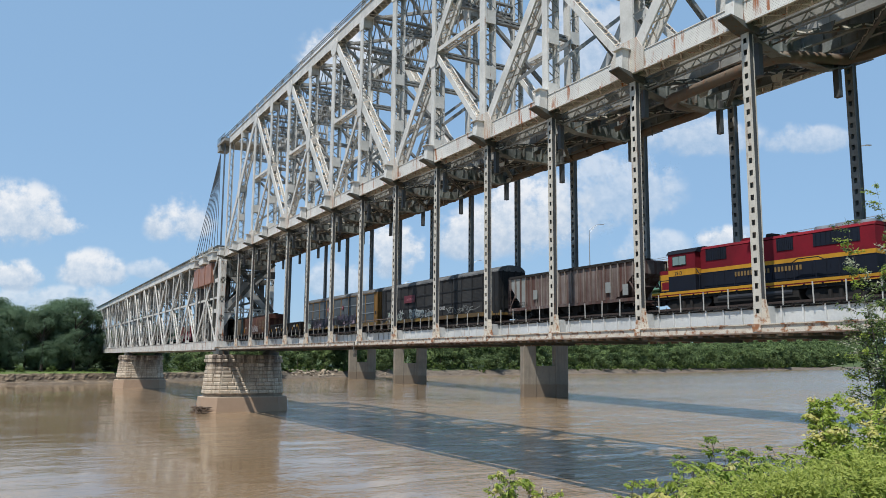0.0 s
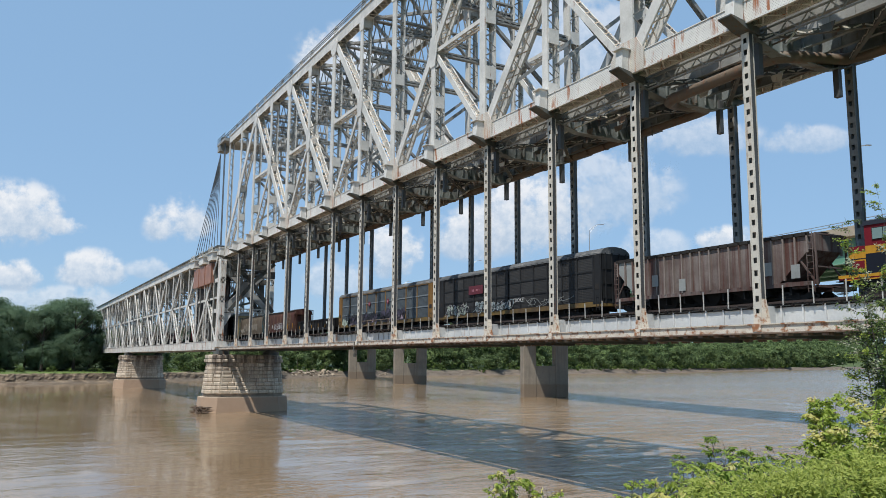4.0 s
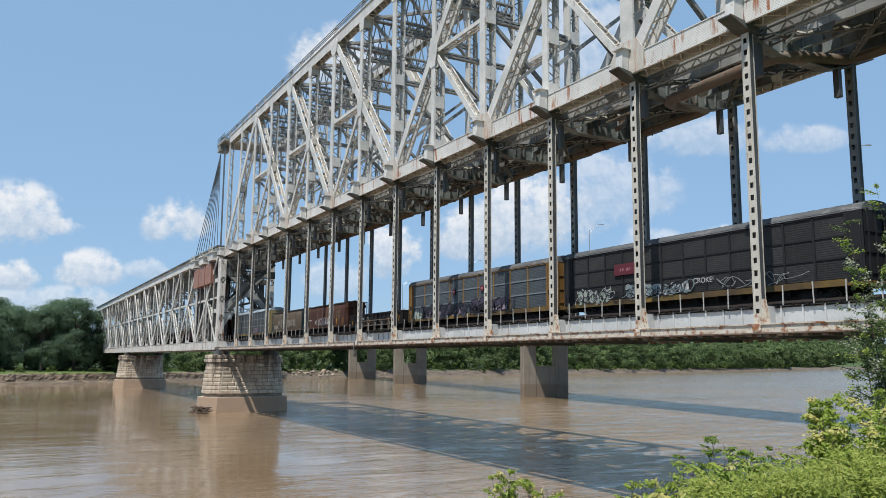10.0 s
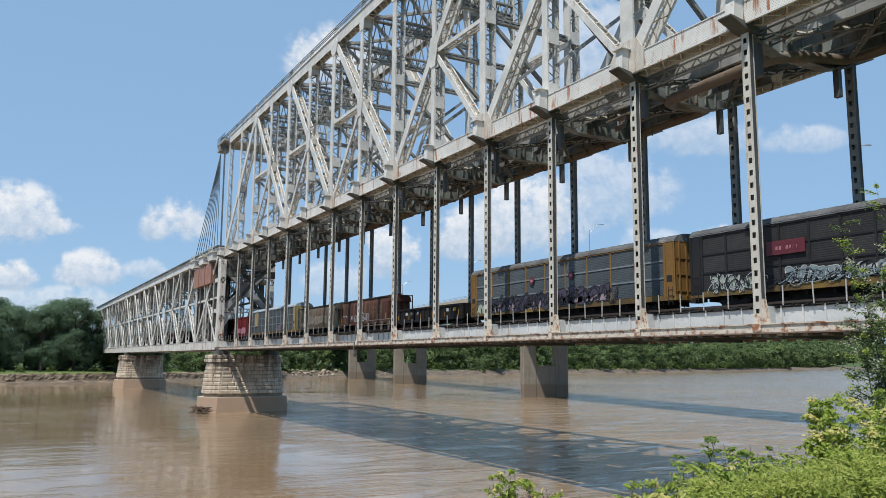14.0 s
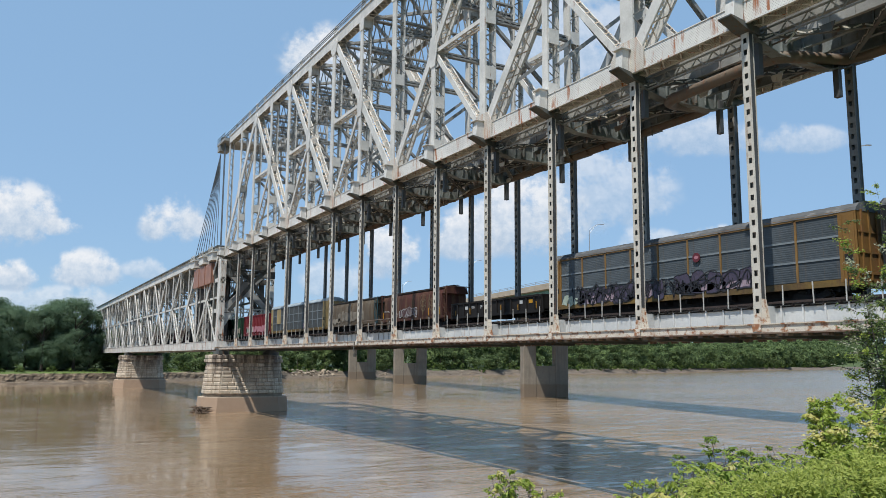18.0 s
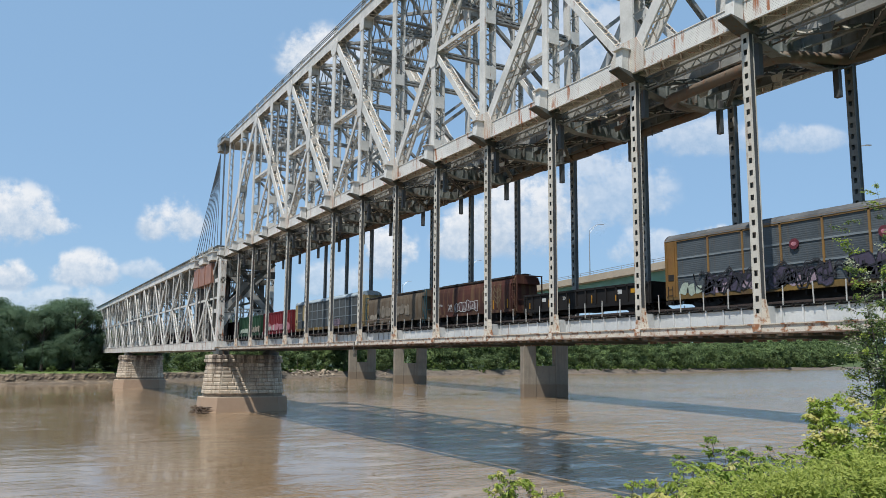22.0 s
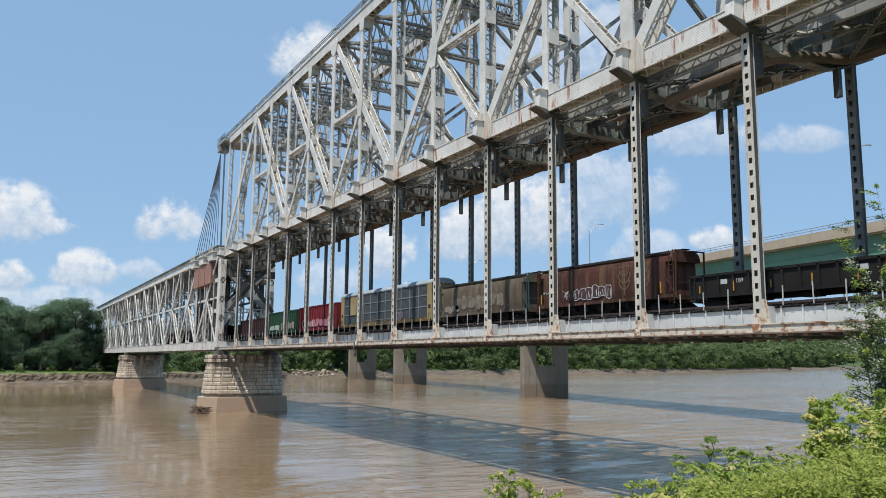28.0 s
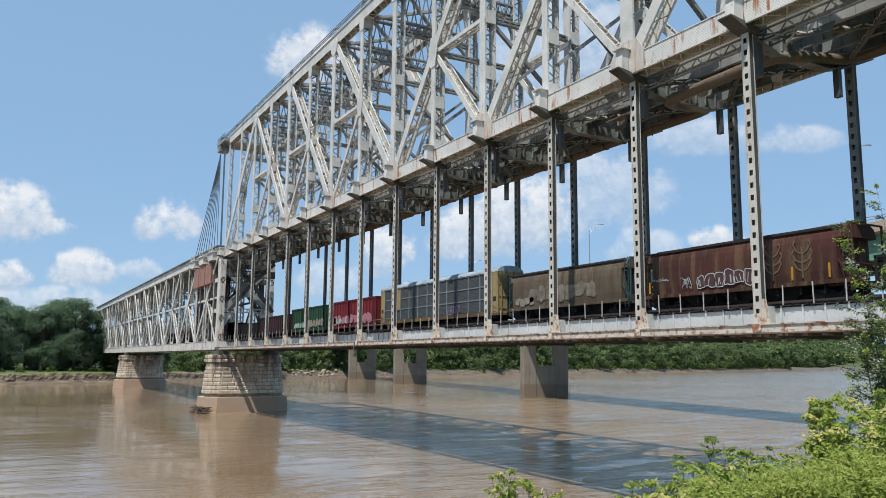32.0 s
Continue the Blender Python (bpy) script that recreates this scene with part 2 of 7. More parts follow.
g.v = [(x, y, ground_z(x, y)) for y in gy for x in gx]
nx = len(gx)
g.f = [(j * nx + i, j * nx + i + 1, (j + 1) * nx + i + 1, (j + 1) * nx + i) for j in range(len(gy) - 1) for i in range(nx - 1)]
g.mi = [0] * len(g.f)


def ground_material():
    m, t, b = nodes_of("bank_earth_and_grass")
    co = place_of(t)
    sep = t.nodes.new("ShaderNodeSeparateXYZ")
    link(t, co, sep.inputs[0])
    n1, n2 = noise_node(t, co, 0.25, 5), noise_node(t, co, 2.2, 4)
    mud = mix(t, ramp(t, n2, [(0.3, BLACK), (0.7, WHITE)]), (0.09, 0.072, 0.053), (0.22, 0.18, 0.14))
    grass = mix(t, ramp(t, n2, [(0.3, BLACK), (0.7, WHITE)]), (0.035, 0.06, 0.016), (0.085, 0.12, 0.035))
    add = t.nodes.new("ShaderNodeMath")
    add.operation = "MULTIPLY_ADD"
    link(t, n1, add.inputs[0])
    add.inputs[1].default_value = 3.0
    link(t, sep.outputs[2], add.inputs[2])
    mp = t.nodes.new("ShaderNodeMapRange")
    mp.inputs[1].default_value, mp.inputs[2].default_value = 5.0, 5.5
    link(t, add.outputs[0], mp.inputs[0])
    lay = noise_node(t, co, 0.9, 4, 0.6, (0.15, 0.15, 2.5))
    mud = mix(t, ramp(t, lay, [(0.42, BLACK), (0.6, (0.6, 0.6, 0.6))]), mud, (0.06, 0.045, 0.035))
    link(t, mix(t, mp.outputs[0], mud, grass), b.inputs["Base Color"])
    b.inputs["Roughness"].default_value = 0.95
    bump(t, b, n2, 0.6, 0.3)
    return m


tagged(put("ground", g.mesh("ground", ground_material(), smooth=True)), "muddy river banks with a cut edge and rough grass", "ground", kind="structure")


def cut_bank_material():
    m, t, b = nodes_of("cut_bank_clay")
    co = place_of(t)
    sep = t.nodes.new("ShaderNodeSeparateXYZ")
    link(t, co, sep.inputs[0])
    n1, n2 = noise_node(t, co, 0.35, 5), noise_node(t, co, 1.8, 5)
    lay = noise_node(t, co, 0.8, 5, 0.65, (0.2, 0.2, 2.2))
    c = mix(t, ramp(t, n2, [(0.3, BLACK), (0.7, WHITE)]), (0.15, 0.11, 0.075), (0.34, 0.27, 0.19))
    c = mix(t, ramp(t, lay, [(0.42, BLACK), (0.58, (0.9, 0.9, 0.9))]), c, (0.075, 0.055, 0.04))
    grass = mix(t, n2, (0.05, 0.085, 0.02), (0.13, 0.19, 0.045))
    add = t.nodes.new("ShaderNodeMath")
    add.operation = "MULTIPLY_ADD"
    link(t, n1, add.inputs[0])
    add.inputs[1].default_value = 1.2
    link(t, sep.outputs[2], add.inputs[2])
    mp = t.nodes.new("ShaderNodeMapRange")
    mp.inputs[1].default_value, mp.inputs[2].default_value = 4.3, 4.7
    link(t, add.outputs[0], mp.inputs[0])
    link(t, mix(t, mp.outputs[0], c, grass), b.inputs["Base Color"])
    b.inputs["Roughness"].default_value = 0.95
    bump(t, b, n2, 0.7, 0.25)
    return m


# the cut face of the far bank: slumped blocks over a narrow beach
BANK = [(-0.5, -0.5), (0.6, 0.25), (1.6, 0.75), (2.1, 1.15), (2.3, 1.9), (2.5, 2.8), (2.75, 3.6), (3.2, 4.2), (4.5, 4.6), (7.0, 4.75), (10.0, 4.0)]
cb = Shape()
ys = lines([(-160, 420, 0.9), (420, 1300, 3.0)])
for yy in ys:
    wob = 0.5 * noise.noise(Vector((shore(yy) * 0.05, yy * 0.05, 0)))
    jut = 0.9 * noise.noise(Vector((0, math.floor(yy / 2.6) * 0.9, 3.0))) + 0.5 * noise.noise(Vector((0, yy * 0.45, 7.0)))
    low = max(0.35, min(1.0, 0.85 - (yy - 20) / 260)) + 0.15 * noise.noise(Vector((0, yy * 0.02, 11.0)))
    for d_, z_ in BANK:
        face = 1.2 < z_ < 4.5
        dd = d_ + (jut + 0.5 * noise.noise(Vector((z_ * 1.1, yy * 0.7, 0))) if face else 0.35 * jut)
        cb.v.append((shore(yy) - dd, yy, z_ * low + (wob if z_ > 0.6 else 0)))
nb = len(BANK)
cb.f = [(j * nb + i, j * nb + i + 1, (j + 1) * nb + i + 1, (j + 1) * nb + i) for j in range(len(ys) - 1) for i in range(nb - 1)]
cb.mi = [0] * len(cb.f)
tagged(put("cut_bank", cb.mesh("cut_bank", cut_bank_material())), "slumped tan clay bank with grass along its edge", "river bank", kind="structure")


def water_material():
    m, t, b = nodes_of("muddy_river_water")
    co = coords(t)
    big = noise_node(t, co, 0.018, 4, 0.6, (1.0, 0.45, 1.0))
    mid = noise_node(t, co, 0.15, 4, 0.55, (1.0, 0.7, 1.0))
    c = mix(t, ramp(t, big, [(0.35, BLACK), (0.65, WHITE)]), (0.202, 0.138, 0.081), (0.258, 0.186, 0.118))
    foam = ramp(t, noise_node(t, co, 0.07, 6, 0.65, (1.0, 0.35, 1.0)), [(0.58, BLACK), (0.72, (0.45, 0.45, 0.45))])
    c = mix(t, foam, c, (0.31, 0.26, 0.20))
    link(t, c, b.inputs["Base Color"])
    b.inputs["IOR"].default_value = 1.33
    sep = t.nodes.new("ShaderNodeSeparateXYZ")
    link(t, co, sep.inputs[0])
    lee = t.nodes.new("ShaderNodeMapRange")          # slack water along the far bank
    lee.inputs[1].default_value, lee.inputs[2].default_value, lee.inputs[4].default_value = -115.0, -215.0, 0.9
    link(t, sep.outputs[0], lee.inputs[0])
    down = t.nodes.new("ShaderNodeMapRange")         # open to the wind farther down
    down.inputs[1].default_value, down.inputs[2].default_value, down.inputs[3].default_value, down.inputs[4].default_value = 90.0, 190.0, 1.0, 0.0
    link(t, sep.outputs[1], down.inputs[0])
    slack = t.nodes.new("ShaderNodeMath")
    slack.operation = "MULTIPLY"
    link(t, lee.outputs[0], slack.inputs[0])
    link(t, down.outputs[0], slack.inputs[1])
    # riffled and smooth stretches, long waves, short waves
    where = ramp(t, noise_node(t, co, 0.016, 4, 0.6, (1.0, 0.55, 1.0)), [(0.40, (0.22, 0.22, 0.22)), (0.60, WHITE)])
    fine = noise_node(t, co, 0.55, 4, 0.65, (1.0, 0.6, 1.0))
    h = mix(t, 0.4, mid, fine)
    crest = ramp(t, noise_node(t, co, 0.17, 5, 0.62, (1.4, 0.45, 1.0)), [(0.44, BLACK), (0.62, WHITE)])
    h = mix(t, 0.8, h, crest, "ADD")
    h = mix(t, 1.0, h, where, "MULTIPLY")
    up = t.nodes.new("ShaderNodeSeparateXYZ")
    link(t, place_of(t), up.inputs[0])
    churn = t.nodes.new("ShaderNodeMapRange")        # smooth above the bridge, riffled below its piers
    churn.interpolation_type = "SMOOTHSTEP"
    churn.inputs[1].default_value, churn.inputs[2].default_value, churn.inputs[3].default_value = -16.0, 14.0, 0.16
    link(t, up.outputs[1], churn.inputs[0])
    h = mix(t, 1.0, h, churn.outputs[0], "MULTIPLY")
    h = mix(t, slack.outputs[0], h, mix(t, 1.0, h, (0.22, 0.22, 0.22), "MULTIPLY"))
    link(t, mix(t, slack.outputs[0], mix(t, churn.outputs[0], (0.07, 0.07, 0.07), (0.13, 0.13, 0.13)), (0.03, 0.03, 0.03)), b.inputs["Roughness"])
    bump(t, b, h, 0.46, 1.0)
    return m


w = Shape()
w.v = [(-4600, -3000, 0), (400, -3000, 0), (400, 4600, 0), (-4600, 4600, 0)]
w.f, w.mi = [(0, 1, 2, 3)], [0]
water = tagged(put("water", w.mesh("water", water_material())), "wide muddy brown river flowing slowly with soft ripples", "river", kind="structure")

# ---------------------------------------------------------------- riveted members
LACED = {}


def laced_mesh(length, wide, deep, pitch, plate=0.06, bar=0.09, mats=(STEEL, STEEL_WARM), both=True):
    """Two solid side plates with lips, tied by crossing bars and end plates; built up z, plates facing y."""
    key = (round(length, 2), wide, deep, pitch, mats[0].name, mats[1].name, both)
    if key in LACED:
        return LACED[key]
    s = Shape()
    for y in (-1, 1):
        s.box((0, y * (deep / 2 - plate / 2), length / 2), (wide, plate, length))
        for x in (-1, 1):
            s.box((x * (wide / 2 - 0.03), y * (deep / 2 - plate - 0.06), length / 2), (0.05, 0.12, length))
    n = max(2, round(length / pitch))
    for x in (-1, 1):
        for k in range(n):
            z0, z1 = length * (k + 0.12) / n, length * (k + 1 - 0.12) / n
            a = -1 if k % 2 else 1
            s.beam((x * wide / 2, a * (deep / 2 - 0.08), z0), (x * wide / 2, -a * (deep / 2 - 0.08), z1), bar, 0.03, (1, 0, 0), 1)
        if both:
            e = min(0.09 * length, deep * 0.9)
            for z in (e / 2, length - e / 2):
                s.box((x * wide / 2, 0, z), (0.04, deep - 0.13, e))
    LACED[key] = s.mesh("laced_member", *mats)
    return LACED[key]


def laced(name, parent, p, q, wide, deep, pitch, side=(0, 1, 0), mats=(STEEL, STEEL_WARM), label=""):
    return put(name, laced_mesh((Vector(q) - Vector(p)).length, wide, deep, pitch, mats=mats), parent, along(p, q, side), label)


# ---------------------------------------------------------------- upper truss of the lift span
lift = thing("lift_span", "tall riveted steel lift span painted pale grey with rust", "bridge")
FIRST, LAST = -3, 13

for y in (0, WIDE):
    for k in range(FIRST, LAST):
        s = Shape()
        x0, x1 = st(k), st(k + 1)
        for yy in (-0.52, 0.52):
            s.span((x0 - 0.006, y + yy - 0.05, LOW0), (x1 + 0.006, y + yy + 0.05, LOW1))
        s.span((x0, y - 0.62, LOW1 - 0.03), (x1, y + 0.62, LOW1 + 0.04))
        for z in (LOW0 + 0.08,):
            for yy in (-0.63, 0.63):
                s.span((x0, y + yy - 0.05, z - 0.09), (x1, y + yy + 0.05, z + 0.06))
        n = 12
        for j in range(n):
            xa, xb = x0 + (x1 - x0) * j / n, x0 + (x1 - x0) * (j + 1) / n
            a = 1 if j % 2 else -1
            s.beam((xa, y + a * 0.5, LOW0 + 0.02), (xb, y - a * 0.5, LOW0 + 0.02), 0.1, 0.03, (0, 0, 1))
        part("bottom_chord", s, STEEL_CHORD, lift, "riveted plate chord with rust streaks")
        # gusset with rivet rows beside the node
        if k % 2:
            for yy in (-0.66, 0.66):
                s = Shape()
                s.prism([(x0 - 1.7, LOW0 + 0.02), (x0 + 1.7, LOW0 + 0.02), (x0 + 1.7, LOW1 + 0.05), (x0 + 1.0, LOW1 + 1.15), (x0 - 1.0, LOW1 + 1.15), (x0 - 1.7, LOW1 + 0.05)], y + yy - 0.04, y + yy + 0.04)
                part("gusset_plate", s, STEEL_GUSSET, lift)
    for k in range(-1, 13):
        s = Shape()
        x0, x1 = st(k), st(k + 1)
        for yy in (-0.5, 0.5):
            s.span((x0, y + yy - 0.05, TOP0), (x1, y + yy + 0.05, TOP1))
        s.span((x0, y - 0.68, TOP1 - 0.02), (x1, y + 0.68, TOP1 + 0.07))
        n = 12
        for j in range(n):
            if j % 12 in (0, 11):
                continue
            xa, xb = x0 + (x1 - x0) * j / n, x0 + (x1 - x0) * (j + 1) / n
            a = 1 if j % 2 else -1
            s.beam((xa, y + a * 0.5, TOP0 + 0.02), (xb, y - a * 0.5, TOP0 + 0.02), 0.12, 0.03, (0, 0, 1))
        s.span((x0 - 1.4, y - 0.5, TOP0 - 0.03), (x0 + 1.4, y + 0.5, TOP0 + 0.01))
        part("top_chord", s, STEEL, lift)
    for k in range(-1, 13):
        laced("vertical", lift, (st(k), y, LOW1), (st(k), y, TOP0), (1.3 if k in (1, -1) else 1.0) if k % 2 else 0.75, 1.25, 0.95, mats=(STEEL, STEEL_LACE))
    for k in range(-1, 13):
        for z in (ZM, ZM - 5.6):
            s = Shape()
            wv = ((1.3 if k in (1, -1) else 1.0) if k % 2 else 0.75) / 2 + 0.035
            for x in (-wv, wv):
                s.span((st(k) + x - 0.03, y - 0.55, z - 0.65), (st(k) + x + 0.03, y + 0.55, z + 0.65))
            part("batten_plate", s, STEEL, lift)
    laced("vertical", lift, (st(13), y, LOW1), (st(13), y, TOP1), 0.6, 0.9, 1.1, mats=(STEEL, STEEL_LACE))
    D = [(5, 7), (5, 3), (7, 9), (9, 11), (3, 1), (1, -1), (13, 11), (-3, -1)]
    for b, t in D:
        big = b in (13, -3)
        laced("diagonal", lift, (st(b), y, ZB), (st(t), y, ZT), 1.2 if big else 0.92, 1.25, 1.1)
        mid = (b + t) / 2
        if not big:
            low = b + (2 if t > b else -2)
            laced("half_diagonal", lift, (st(mid), y, ZM), (st(low), y, ZB), 0.55, 1.0, 0.85)
            laced("strut", lift, (st(mid), y, ZM), (st(low), y, ZM), 0.42, 1.0, 0.85)
        for yy in (-0.68, 0.68):
            s = Shape()
            xm = st(mid)
            s.prism([(xm - 0.5, ZM - 1.7), (xm + 0.5, ZM - 1.7), (xm + 0.95, ZM), (xm + 0.5, ZM + 1.7), (xm - 0.5, ZM + 1.7), (xm - 0.95, ZM)], y + yy - 0.03, y + yy + 0.03)
            part("gusset_plate", s, STEEL, lift)
    for k in range(-1, 12):
        r = 1.6 if k % 2 else 0.8
        for yy in (-0.66, 0.66):
            s = Shape()
            s.prism([(st(k) - r, TOP0 + 0.2), (st(k) - 0.6, TOP0 - 1.5), (st(k) + 0.6, TOP0 - 1.5), (st(k) + r, TOP0 + 0.2)], y + yy - 0.03, y + yy + 0.03)
            part("gusset_plate", s, STEEL, lift)

# cross frames and lateral bracing between the two trusses
for k in range(-1, 13):
    x = st(k)
    laced("sway_strut", lift, (x, 0.4, TOP0 + 0.6), (x, WIDE - 0.4, TOP0 + 0.6), 0.7, 0.9, 0.9, (0, 0, 1), (STEEL_SHADE_GREY, STEEL_SHADE_GREY))
    laced("sway_strut", lift, (x, 0.4, TOP0 - 5.2), (x, WIDE - 0.4, TOP0 - 5.2), 0.45, 0.6, 0.8, (0, 0, 1), (STEEL_SHADE_GREY, STEEL_SHADE_GREY))
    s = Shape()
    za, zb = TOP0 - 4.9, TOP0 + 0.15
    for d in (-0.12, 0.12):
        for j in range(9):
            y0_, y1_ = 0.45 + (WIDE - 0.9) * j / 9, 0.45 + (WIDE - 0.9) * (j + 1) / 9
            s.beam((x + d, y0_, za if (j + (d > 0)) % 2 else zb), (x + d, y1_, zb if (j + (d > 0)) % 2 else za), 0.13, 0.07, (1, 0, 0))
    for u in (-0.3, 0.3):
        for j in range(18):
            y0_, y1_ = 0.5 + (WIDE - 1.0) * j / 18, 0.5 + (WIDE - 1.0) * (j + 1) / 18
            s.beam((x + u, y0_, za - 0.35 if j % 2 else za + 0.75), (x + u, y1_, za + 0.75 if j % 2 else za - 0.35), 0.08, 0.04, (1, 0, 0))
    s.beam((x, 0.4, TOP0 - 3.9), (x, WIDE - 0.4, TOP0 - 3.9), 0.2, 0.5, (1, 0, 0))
    part("sway_frame", s, STEEL_SHADE_GREY, lift)
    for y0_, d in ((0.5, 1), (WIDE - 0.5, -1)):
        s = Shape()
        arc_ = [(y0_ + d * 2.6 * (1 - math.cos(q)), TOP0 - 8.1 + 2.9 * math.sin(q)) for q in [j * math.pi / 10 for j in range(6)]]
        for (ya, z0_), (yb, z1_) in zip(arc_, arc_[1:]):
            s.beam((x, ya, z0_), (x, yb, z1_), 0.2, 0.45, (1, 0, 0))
        part("sway_knee", s, STEEL_SHADE_GREY, lift)
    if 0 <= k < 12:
        laced("mid_strut", lift, (x, 0.4, ZM), (x, WIDE - 0.4, ZM), 0.5, 0.5, 0.8, (0, 0, 1), (STEEL_SHADE_GREY, STEEL_SHADE_GREY))
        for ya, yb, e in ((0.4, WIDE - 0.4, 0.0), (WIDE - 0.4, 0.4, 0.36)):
            laced("sway_brace", lift, (x + e, ya, ZM - 0.3), (x + e, yb, ZM - 8), 0.3, 0.4, 0.6, (1, 0, 0), (STEEL_SHADE_GREY, STEEL_LACE))
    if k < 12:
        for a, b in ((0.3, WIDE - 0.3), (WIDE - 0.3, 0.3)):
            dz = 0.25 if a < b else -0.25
            laced("lateral_brace", lift, (x, a, TOP0 + 0.5 + dz), (st(k + 1), b, TOP0 + 0.5 + dz), 0.4, 0.35, 0.7, (0, 0, 1), (STEEL_SHADE_GREY, STEEL_SHADE_GREY))

# floor of the upper deck: deep floor beams with outriggers, stringers, lattice stays and pipes
for k in range(FIRST, LAST + 1):
    x = st(k)
    s = Shape()
    prof = [(-0.55, LOW0 - 0.02), (0.7, LOW0 - 0.75), (2.6, LOW0 - 1.25), (WIDE - 2.6, LOW0 - 1.25), (WIDE - 0.7, LOW0 - 0.75), (WIDE + 0.55, LOW0 - 0.02), (WIDE - 0.5, LOW0 + 0.7), (0.5, LOW0 + 0.7)]
    s.prism(prof, x - 0.04, x + 0.04, "x")
    for (ya, za), (yb, zb) in zip(prof[:5], prof[1:6]):
        s.beam((x, ya, za), (x, yb, zb), 0.07, 0.75, (1, 0, 0))
    s.span((x - 0.3, 0.5, LOW0 + 0.68), (x + 0.3, WIDE - 0.5, LOW0 + 0.75))
    for j in range(9):
        yy = 1.0 + j * (WIDE - 2.0) / 8
        s.span((x - 0.2, yy - 0.03, LOW0 - 0.9), (x + 0.2, yy + 0.03, LOW0 + 0.6))
    part("floor_beam", s, STEEL_FLOOR, lift, "deep grey floor beam with stained, shade-toned plates")
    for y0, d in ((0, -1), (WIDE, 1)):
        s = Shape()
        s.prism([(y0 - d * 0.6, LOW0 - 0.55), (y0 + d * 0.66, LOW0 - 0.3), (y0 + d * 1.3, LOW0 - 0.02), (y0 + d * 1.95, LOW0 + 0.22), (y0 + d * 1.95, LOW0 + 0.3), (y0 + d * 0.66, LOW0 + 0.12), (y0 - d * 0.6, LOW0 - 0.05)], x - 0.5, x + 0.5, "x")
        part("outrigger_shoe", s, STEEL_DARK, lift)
        s = Shape()
        s.prism([(y0 + d * 0.66, LOW0 + 0.13), (y0 + d * 1.5, LOW0 + 0.31), (y0 + d * 1.35, LOW1 + 0.35), (y0 + d * 0.66, LOW1 + 0.35)], x - 0.34, x + 0.34, "x")
        s.span((x - 0.5, y0 + d * 0.66, LOW1 + 0.35), (x + 0.5, y0 + d * 1.6, LOW1 + 0.43))
        part("outrigger_box", s, STEEL, lift)
    if k < LAST:
        for yy in (1.5, 3.3, 5.1, 6.9, 8.7):
            s = Shape()
            s.span((x - 0.31, yy - 0.02, LOW0 - 0.35), (st(k + 1) + 0.31, yy + 0.02, LOW0 + 0.62))
            s.span((x - 0.31, yy - 0.15, LOW0 - 0.38), (st(k + 1) + 0.31, yy + 0.15, LOW0 - 0.33))
            for j in range(1, 6):
                xx = x - PANEL * j / 6
                s.span((xx - 0.05, yy - 0.12, LOW0 - 0.33), (xx + 0.05, yy + 0.12, LOW0 + 0.6))
            # near stringers get the paler tone, for the light that reaches them
            part("stringer", s, STEEL_SHADE_GREY if yy < 4 else STEEL_FLOOR, lift)
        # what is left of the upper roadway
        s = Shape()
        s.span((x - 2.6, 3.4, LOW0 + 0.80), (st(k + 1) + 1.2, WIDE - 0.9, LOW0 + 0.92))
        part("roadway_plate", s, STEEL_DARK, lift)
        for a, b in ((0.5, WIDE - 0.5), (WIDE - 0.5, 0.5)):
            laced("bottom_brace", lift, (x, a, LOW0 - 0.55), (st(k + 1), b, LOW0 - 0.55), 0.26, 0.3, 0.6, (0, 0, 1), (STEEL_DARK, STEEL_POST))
        s = Shape()
        for j in range(14):
            xa, xb = x - PANEL * j / 14, x - PANEL * (j + 1) / 14
            za, zb = (LOW0 - 0.05, LOW0 - 0.8)[:: 1 if j % 2 else -1]
            s.beam((xa, 1.0, za), (xb, 1.0, zb), 0.08, 0.05)
        for z in (LOW0 - 0.05, LOW0 - 0.8):
            s.beam((x, 1.0, z), (st(k + 1), 1.0, z), 0.1, 0.1)
        part("lattice_girder", s, STEEL_SHADE_GREY, lift)
        r9 = random.Random(900 + k)
        for j in range(9):
            xx, yy, zz = x - PANEL * r9.random(), r9.uniform(1.3, WIDE - 1.2), LOW0 - r9.uniform(0.3, 1.1)
            s = Shape()
            if j % 3 == 0:
                s.tube([(xx, yy, zz), (xx - r9.uniform(2, 5), yy + r9.uniform(-0.4, 0.4), zz - r9.uniform(-0.1, 0.3))], r9.uniform(0.04, 0.09), 5)
            elif j % 3 == 1:
                s.prism([(xx - 0.5, zz), (xx + 0.5, zz), (xx + 0.3, zz - r9.uniform(0.3, 0.7)), (xx - 0.35, zz - r9.uniform(0.3, 0.6))], yy - 0.03, yy + 0.03)
            else:
                s.beam((xx, yy, zz + 0.6), (xx - r9.uniform(-1, 1), yy + r9.uniform(-0.8, 0.8), zz - 0.4), 0.12, 0.05)
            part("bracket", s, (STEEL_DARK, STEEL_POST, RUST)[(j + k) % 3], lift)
    # telescoping stub beside each hanger
    for yy in (0.95, WIDE - 1.45):
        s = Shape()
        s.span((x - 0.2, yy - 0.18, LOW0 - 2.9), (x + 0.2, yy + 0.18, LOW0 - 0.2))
        part("stub_post", s, STEEL_SHADE_STUB, lift)

